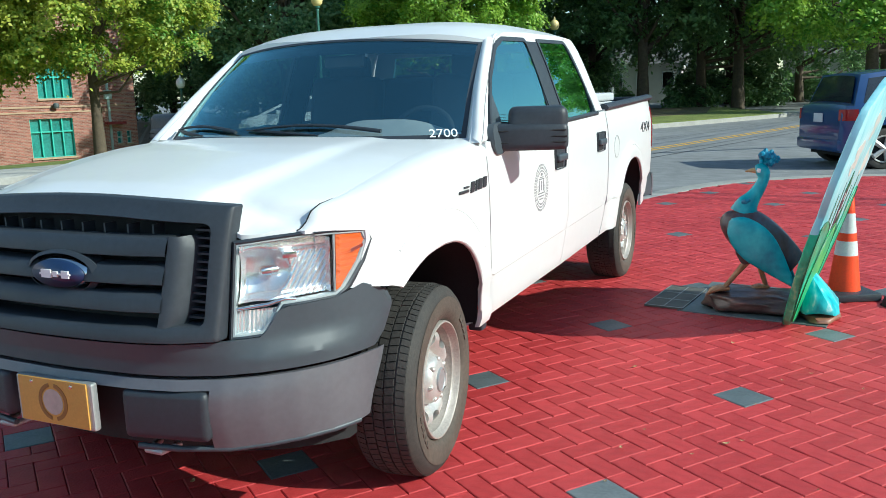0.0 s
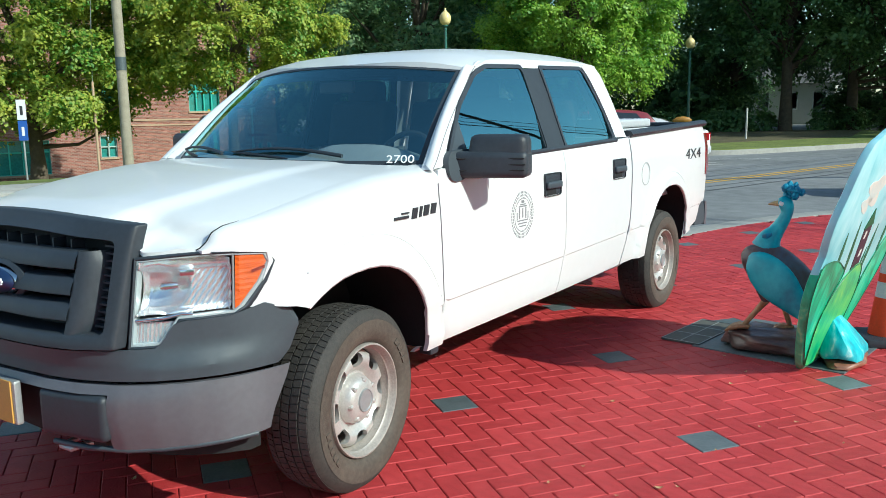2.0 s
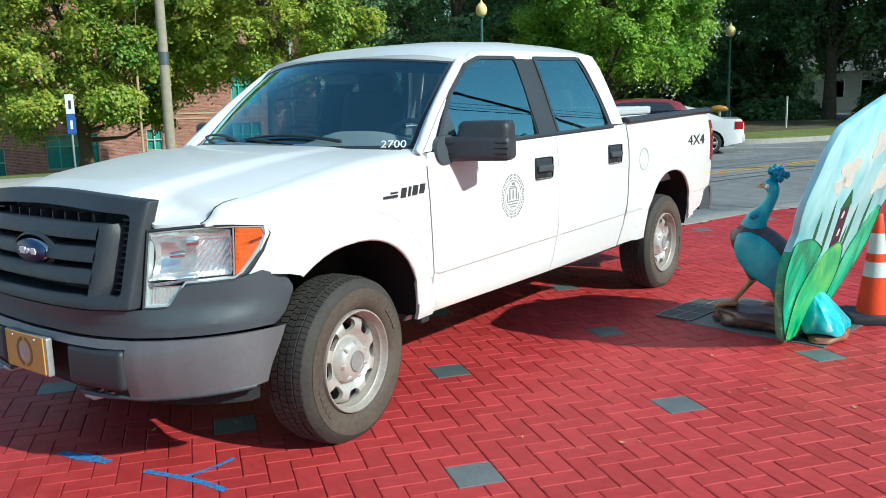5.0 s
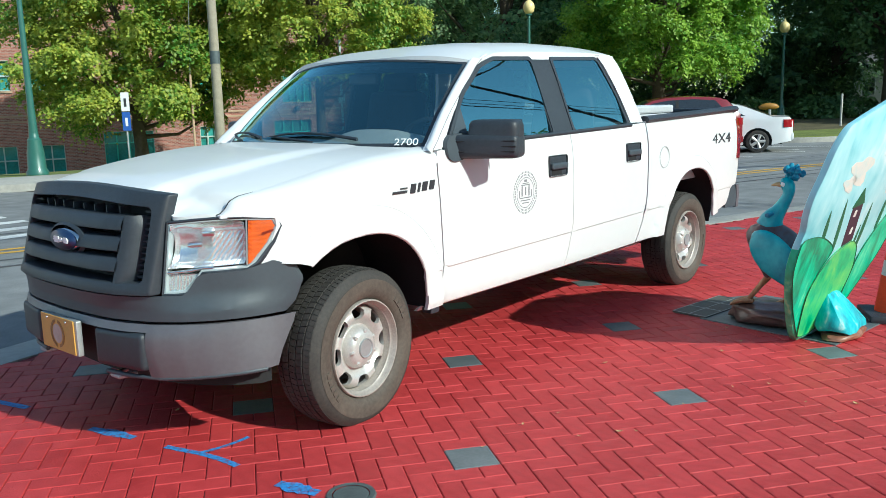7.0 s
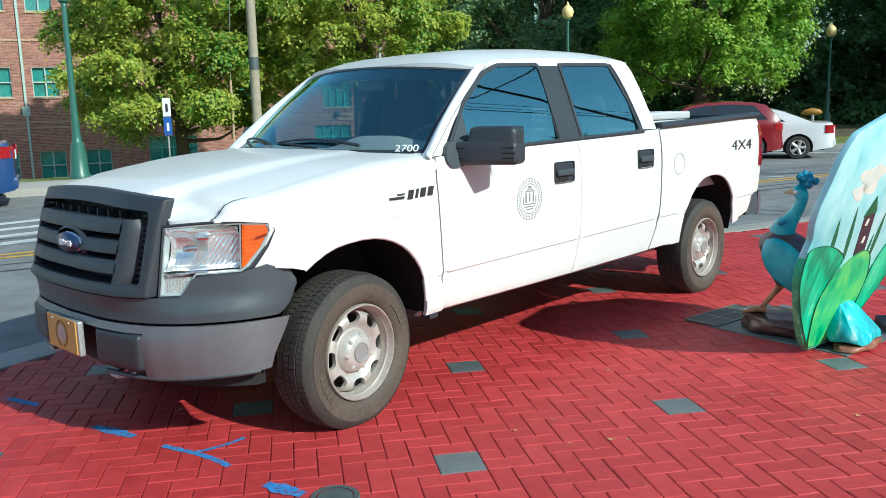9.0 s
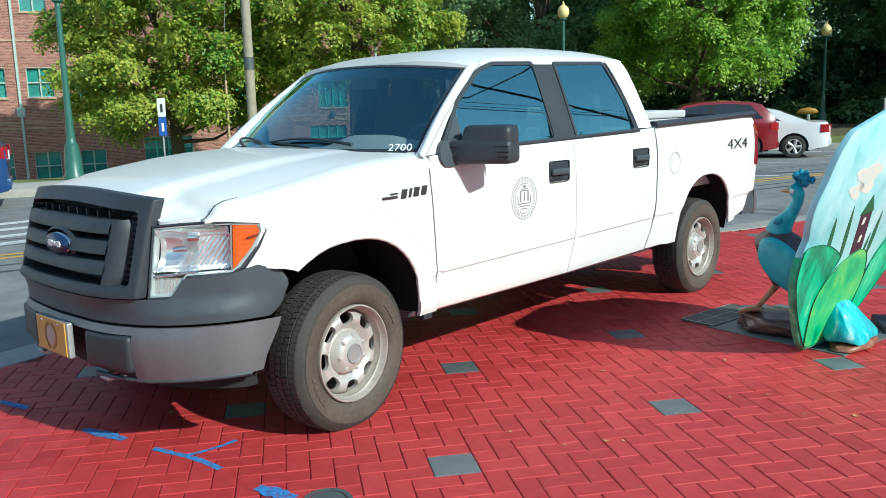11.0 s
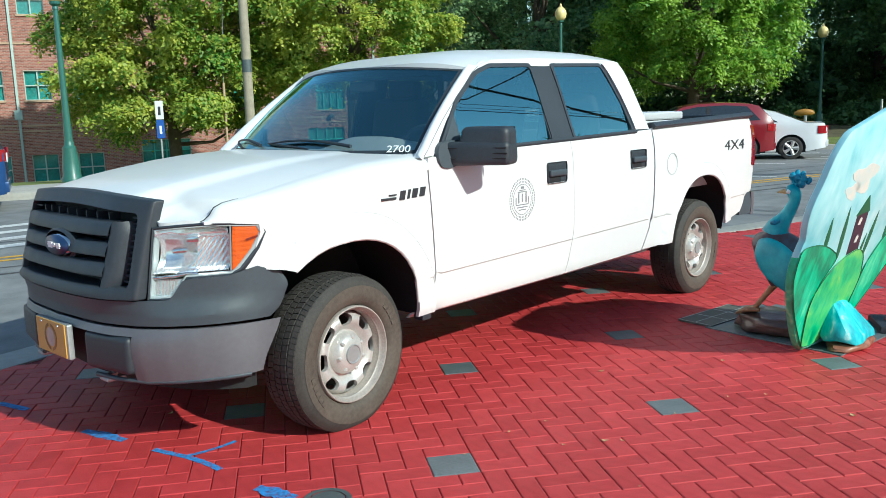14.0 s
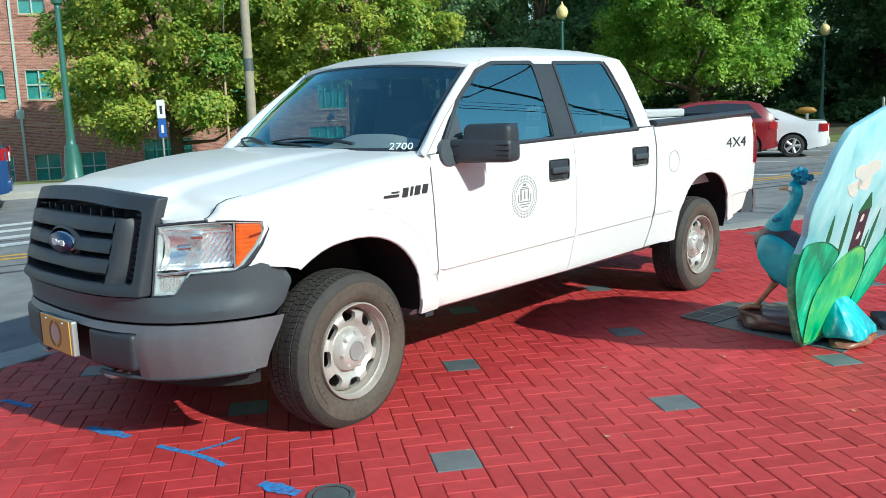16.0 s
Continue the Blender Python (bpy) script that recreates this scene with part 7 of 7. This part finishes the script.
for k, (x, y, h, s, low) in enumerate(((39, 27.5, 15, 5.5, 1.0), (35.5, 24, 16, 5.2, 1.2), (43, 36.5, 14, 4.5, 0.4), (49, 44, 18, 7, 0.5), (40, 17, 15, 6, 1.5), (50, 4.2, 16, 6.3, 2.6), (57, 12.6, 17, 3.3, 3.4), (49, 2, 16, 6.5, 3.4), (56, -6, 17, 7, 3.2), (50, 36, 18, 7, 0.8), (52, 22, 17, 7, 1.0), (62, -1, 18, 7, 1.5), (58, 40, 19, 8, 0.5), (60, 30, 19, 8, 0.5), (45.9, 6.9, 15, 4.3, 3.6), (57.5, 15.3, 5.2, 3.6, 0.3), (61, 3.6, 16, 5.0, 0.5), (66, 17.5, 16, 5.5, 0.5), (45.2, 44.6, 16, 5.0, 0.2))):
    tree(x, y, h, s, low, 38000, 0.115, "leaf_mid" if k < 3 else "leaf_dark", 30 + k, "tall dark green tree in the distant wood edge", 90, 0.30, (0, 0), (0.15, 0.30), 0.65)
# unseen trees, placed and sized for their reflection in the side glass
for k in range(9):
    tree(-22 + 8.5 * k, -30 - 3 * (k % 2), 13.0 + 0.8 * (k % 3), 4.4, 1.2, 5000, 0.30, "leaf_dark", 80 + k, "dark tree out of view, placed for its reflection in the truck's windows", 26, 0.25)
sh = thing("hedge", "low dense dark shrub border under the far trees", "hedge", kind="stuff")
r = random.Random(5)
cs, rs = [], []
for k in range(70):
    f = k / 69
    if 0.55 < f < 0.70:
        continue
    cs.append((38 + 32 * f + r.uniform(-2, 2), 26 - 38 * f + r.uniform(-2, 2) + 8 * math.sin(f * math.pi), 0.9 + r.uniform(-0.3, 0.6)))
    rs.append(r.uniform(1.0, 1.9))
leaf_mesh("shrub_leaves", cs, rs, 16000, 0.22, "leaf_dark", sh, 77)

bs = thing("hedge", "dark low shrubs at the back of the lawn", "hedge", kind="stuff")
cs = [(41.5 + 1.1 * k + r.uniform(-0.5, 0.5), 12.5 - 1.0 * k + r.uniform(-0.5, 0.5), 0.55 + r.uniform(-0.1, 0.3)) for k in range(13) if k not in (5, 6)]
leaf_mesh("shrub_leaves", cs, [r.uniform(0.5, 0.95) for _ in cs], 9000, 0.12, "leaf_dark", bs, 78)

# far house between the trunks
hs = thing("house", "pale clapboard house half hidden behind the trees", "house")
part("wall", box(76, 12, 1.6, 9, 7, 3.4), "siding", hs)
part("roof", slab([(-5, 3.3), (5, 3.3), (0, 5.4)], lambda a, c: Vector((76 + a, 8.2, c)), (0, 7.6, 0)), "roofing", hs)
for k in range(3):
    w = part("window", box(71.48, 9.6 + 2.2 * k, 1.9, 0.06, 0.9, 1.3), "pane", hs)
    part("window_frame", box(71.47, 9.6 + 2.2 * k, 1.9, 0.04, 1.05, 1.45), "car_white", w)
h2 = thing("house", "white porch house seen far behind the trees", "house")
part("wall", box(76, -4, 1.7, 8, 9, 3.6), "siding", h2)
part("roof", slab([(-5, 3.5), (5, 3.5), (0, 5.8)], lambda a, c: Vector((76 + a, -9, c)), (0, 10, 0)), "roofing", h2)
for k in range(4):
    part("porch_post", box(71.0, -7.5 + 2.3 * k, 1.6, 0.2, 0.2, 3.0), "car_white", h2)


# ---- parked cars ----
def car(name, label, m, paint, L, W, H, wheelbase, front_over, roof, deck, wheel_r, cargo=False):
    """A car along +x (its nose), on the ground, the rear axle at 0."""
    t = thing(name, label, "car", m=m)
    x0, x1 = -(L - wheelbase - front_over), wheelbase + front_over
    side = [(x0 + 0.03, 0.30), (x0, 0.50), (x0 + 0.02, deck - 0.12), (x0 + 0.10, deck)] + [p for p in roof] + [(x1 - 0.12, 0.86), (x1 - 0.02, 0.66), (x1, 0.45), (x1 - 0.05, 0.26)]
    belt = 0.62 * deck + 0.36 * 1.0
    belt = min(belt, deck)

    def yw(x, z):
        e = min(1.0, max(0.0, min(x - x0, x1 - x) / 0.55))
        w = W / 2 * (0.80 + 0.20 * math.sqrt(1 - (1 - e) ** 2))
        if z > belt:
            w -= (z - belt) * 0.36
        return w - 0.03 * max(0, 0.5 - z) / 0.25
    low = []
    for xc in (wheelbase, 0.0):
        low += [(xc + (wheel_r + 0.07) * math.cos(a), wheel_r + (wheel_r + 0.06) * math.sin(a)) for a in np.linspace(-0.25, math.pi + 0.25, 12)]
    outline = side + low
    for s in (-1, 1):
        pan = part("body_side", skin(outline, s, yw, 0.14), paint, t, smooth=45)
    n = len(side)
    b = bmesh.new()
    rows = []
    for k, (x, z) in enumerate(side):
        w = yw(x, z)
        rows.append([b.verts.new((x, w * q, z + 0.03 * (1 - q * q) * (1 if z > 0.7 else 0))) for q in (-1, -0.92, -0.5, 0, 0.5, 0.92, 1)])
    for a, c in zip(rows, rows[1:]):
        for k in range(6):
            b.faces.new((a[k], a[k + 1], c[k + 1], c[k]))
    part("body_top", b, paint, t, smooth=35)
    # glass: side windows, front and rear screens
    gx = [p for p in roof]
    ws = [(gx[1][0] - 0.02, gx[0][1] + 0.04)] + [(p[0] + (0.06 if i == 0 else 0), p[1] - 0.075) for i, p in enumerate(gx[2:-1])] + [(gx[-1][0] - 0.22, gx[-1][1] + 0.03)]
    if cargo:
        ws.insert(1, (gx[1][0] + 0.12, gx[1][1] - 0.07))
    for s in (-1, 1):
        part("side_window", skin(ws, s, lambda x, z: yw(x, z) + 0.006, 0.12), "car_glass", t, smooth=45)
        xm = (ws[0][0] + ws[-1][0]) / 2
        part("window_pillar", slab([(xm - 0.04, belt + 0.02), (xm + 0.05, belt + 0.02), (xm + 0.03, gx[2][1] - 0.07), (xm - 0.05, gx[2][1] - 0.07)], lambda a, c, s=s: Vector((a, s * (yw(a, c) + 0.012), c)), (0, -s * 0.02, 0)), "dark", t)
    for (xa, za), (xb, zb), nm in ((gx[0], gx[1], "rear_screen"), (gx[-1], gx[-2], "front_screen")):
        off = Vector((zb - za, 0, -(xb - xa))).normalized() * 0.03
        if off.z < 0:
            off = -off
        g = grid(lambda u, v: Vector((xa + (xb - xa) * (0.08 + 0.84 * u), (2 * v - 1) * (yw(xa + (xb - xa) * u, za + (zb - za) * u) - 0.10), za + (zb - za) * (0.08 + 0.84 * u) + 0.025 * (1 - (2 * v - 1) ** 2))) + off, 3, 8, thick=(0, 0, -0.005))
        part(nm, g, "car_glass", t, smooth=50)
    for s in (-1, 1):
        tlp = grid(lambda u, v, s=s: Vector((x0 - 0.01 + 0.26 * u, s * (yw(x0 + 0.02 + 0.26 * u, deck - 0.1) + 0.012 - 0.05 * (1 - u) ** 2), deck - 0.26 + 0.20 * v)), 4, 3, thick=(0.02, -s * 0.03, 0))
        part("tail_lamp", tlp, "red_lens", t, smooth=50)
        hlp = grid(lambda u, v, s=s: Vector((x1 - 0.02 - 0.30 * u, s * (yw(x1 - 0.02 - 0.30 * u, 0.7) + 0.01), 0.62 + 0.12 * v)), 4, 3, thick=(-0.02, -s * 0.03, 0))
        part("headlamp", hlp, "chrome", t, smooth=50)
        hb_ = box(wheelbase * 0.42, s * (yw(wheelbase * 0.42, belt - 0.08) + 0.012), belt - 0.10, 0.18, 0.02, 0.03, 0.006)
        part("door_handle", hb_, paint, t)
        dl = box(wheelbase * 0.50, s * (yw(1, 0.6) + 0.003), 0.62, 0.012, 0.006, 0.55)
        part("door_gap", dl, "dark", t)
        part("mirror", box(wheelbase * 0.86, s * (W / 2 + 0.05), belt + 0.06, 0.14, 0.18, 0.12, 0.03), paint, t, smooth=50)
    for xc in (0.0, wheelbase):
        part("wheel_housing", box(xc, 0, wheel_r + 0.10, 2 * wheel_r + 0.16, W - 0.16, wheel_r * 1.45), "dark", t)
    part("underbody", box((x0 + x1) / 2, 0, 0.32, L - 0.5, W - 0.35, 0.2), "dark", t)
    part("rear_bumper", box(x0 + 0.05, 0, 0.42, 0.16, W * 0.86, 0.20, 0.05), paint, t, smooth=50)
    part("number_plate", box(x0 - 0.006, 0, deck - 0.22, 0.015, 0.32, 0.16, 0.003), "sign_white", t)
    for x in (0.0, wheelbase):
        for s in (-1, 1):
            h = part("wheel", lathe([(0.0, -0.02), (0.03, -0.02), (wheel_r * 0.64, -0.01), (wheel_r * 0.66, 0.02)], "y", n=24), "dark", t, smooth=40)
            part("tyre", lathe([(wheel_r * 0.66, -0.02), (wheel_r * 0.80, -0.035), (wheel_r * 0.97, -0.02), (wheel_r, 0.03), (wheel_r, 0.15), (wheel_r * 0.9, 0.2)], "y", n=28, caps=False), "rubber", h, smooth=40)
            part("rim_ring", lathe([(wheel_r * 0.60, -0.03), (wheel_r * 0.67, -0.036), (wheel_r * 0.68, -0.02)], "y", n=28, caps=False), "steel_rim", h, smooth=40)
            for k in range(5):
                a = 2 * math.pi * k / 5
                c, q = math.cos(a), math.sin(a)
                part("spoke", tube([(0, -0.035, 0), (wheel_r * 0.62 * c, -0.03, wheel_r * 0.62 * q)], [0.038, 0.050], 6), "steel_rim", h)
            h.matrix_basis = Matrix.Translation((x, s * (W / 2 - 0.03), wheel_r)) @ (Matrix.Identity(4) if s < 0 else Matrix.Rotation(math.pi, 4, "Z"))
    return t


def facing(x, y, dx, dy, z=-0.02):
    return Matrix.Translation((x, y, z)) @ Matrix.Rotation(math.atan2(dy, dx), 4, "Z")


SEDAN = [(-0.35, 1.03), (0.35, 1.33), (0.75, 1.43), (1.3, 1.475), (1.75, 1.45), (2.0, 1.38), (2.85, 0.98)]
SALOON = [(-0.35, 0.93), (0.35, 1.21), (0.75, 1.30), (1.3, 1.34), (1.75, 1.315), (2.0, 1.255), (2.85, 0.90)]
SUV = [(-0.78, 1.12), (-0.40, 1.56), (-0.15, 1.63), (0.5, 1.675), (1.2, 1.65), (1.62, 1.57), (2.55, 1.06)]
BOXY = [(-0.52, 1.12), (-0.36, 1.66), (0.2, 1.72), (1.5, 1.70), (2.2, 1.10)]
HX, HY = -0.42, 0.908
car("sedan", "white saloon car parked nose-in at the kerb", facing(19.55, 4.2, HX, HY) @ Matrix.Translation((0, -0.86, 0)), "car_white", 4.4, 1.74, 1.34, 2.62, 0.90, SALOON, 0.92, 0.295)
car("suv", "red compact SUV parked nose-in beside a white car", facing(19.05, 5.4, HX - 0.25, HY) @ Matrix.Translation((0, -0.2, 0)) @ Matrix.Diagonal((0.95, 0.95, 0.90, 1)), "car_red", 4.5, 1.84, 1.66, 2.70, 0.95, SUV, 1.10, 0.36)
car("suv", "blue SUV stopped on the cross street", facing(13.72, -2.95, 0.43, -0.90) @ Matrix.Diagonal((1, 1, 0.955, 1)), "car_blue", 4.22, 1.80, 1.72, 2.62, 0.88, BOXY, 1.12, 0.36, True)
car("hatchback", "pale silver-blue car parked farther along the bays", facing(19.0, 10.2, HX, HY), "car_white", 4.3, 1.76, 1.5, 2.6, 0.85, SEDAN, 1.02, 0.33)
car("suv", "blue SUV parked at the far kerb", facing(2.47, 12.29, -0.93, 0.37), "car_blue", 4.22, 1.80, 1.72, 2.62, 0.88, BOXY, 1.12, 0.36, True)


# ---- paving blocks, last ----
shapes = {}
for w, h in ((2, 1), (1, 2), (1, 1)):
    v, f = block(w * P, h * P)
    me = bpy.data.meshes.new("paver")
    me.from_pydata(v, [], f)
    me.materials.append(M["paver"])
    shapes[(w, h)] = me
turn = Matrix.Rotation(radians(TURN_DEG), 4, "Z")
rp_ = random.Random(9)
NEAR = sorted(BLOCKS, key=lambda q: math.hypot(q[0] - 0.2, q[1] + 1.9))
near = [q for q in NEAR if q[1] < -0.2 and -0.9 < q[0] < 2.2][:300]
near_set = set(near)
for x, y, w, h in near:
    ob = new("paver", shapes[(w, h)])
    ob.parent = plaza
    ob.matrix_basis = Matrix.Translation((x, y, rp_.uniform(-0.0012, 0.0008))) @ turn @ Matrix.Rotation(rp_.gauss(0, 0.006), 4, "X") @ Matrix.Rotation(rp_.gauss(0, 0.006), 4, "Y")
vs, fs = [], []
for q in BLOCKS:
    if q in near_set:
        continue
    x, y, w, h = q
    v, f = block(w * P, h * P)
    k = len(vs)
    z = rp_.uniform(-0.0012, 0.0008)
    tx, ty = rp_.gauss(0, 0.006), rp_.gauss(0, 0.006)
    vs += [(x + a * ca - c * sa, y + a * sa + c * ca, d + z + a * tx + c * ty) for a, c, d in v]
    fs += [tuple(i + k for i in face) for face in f]
fld = raw("paver_field", vs, fs, "paver_field", plaza)
fld["kind"] = "stuff"
me = bpy.data.meshes.new("slate_square")
v, f = block(2 * P, 2 * P, 0.0, 0.004)
me.from_pydata(v, [], f)
me.materials.append(M["slate_tile"])
for u0, v0 in sorted(set(taken.values())):
    x, y = uv_world(u0 * P, v0 * P)
    if in_plaza(x, y):
        ob = new("slate_square", me)
        ob.parent = plaza
        ob.matrix_basis = Matrix.Translation((x, y, 0.0005)) @ turn
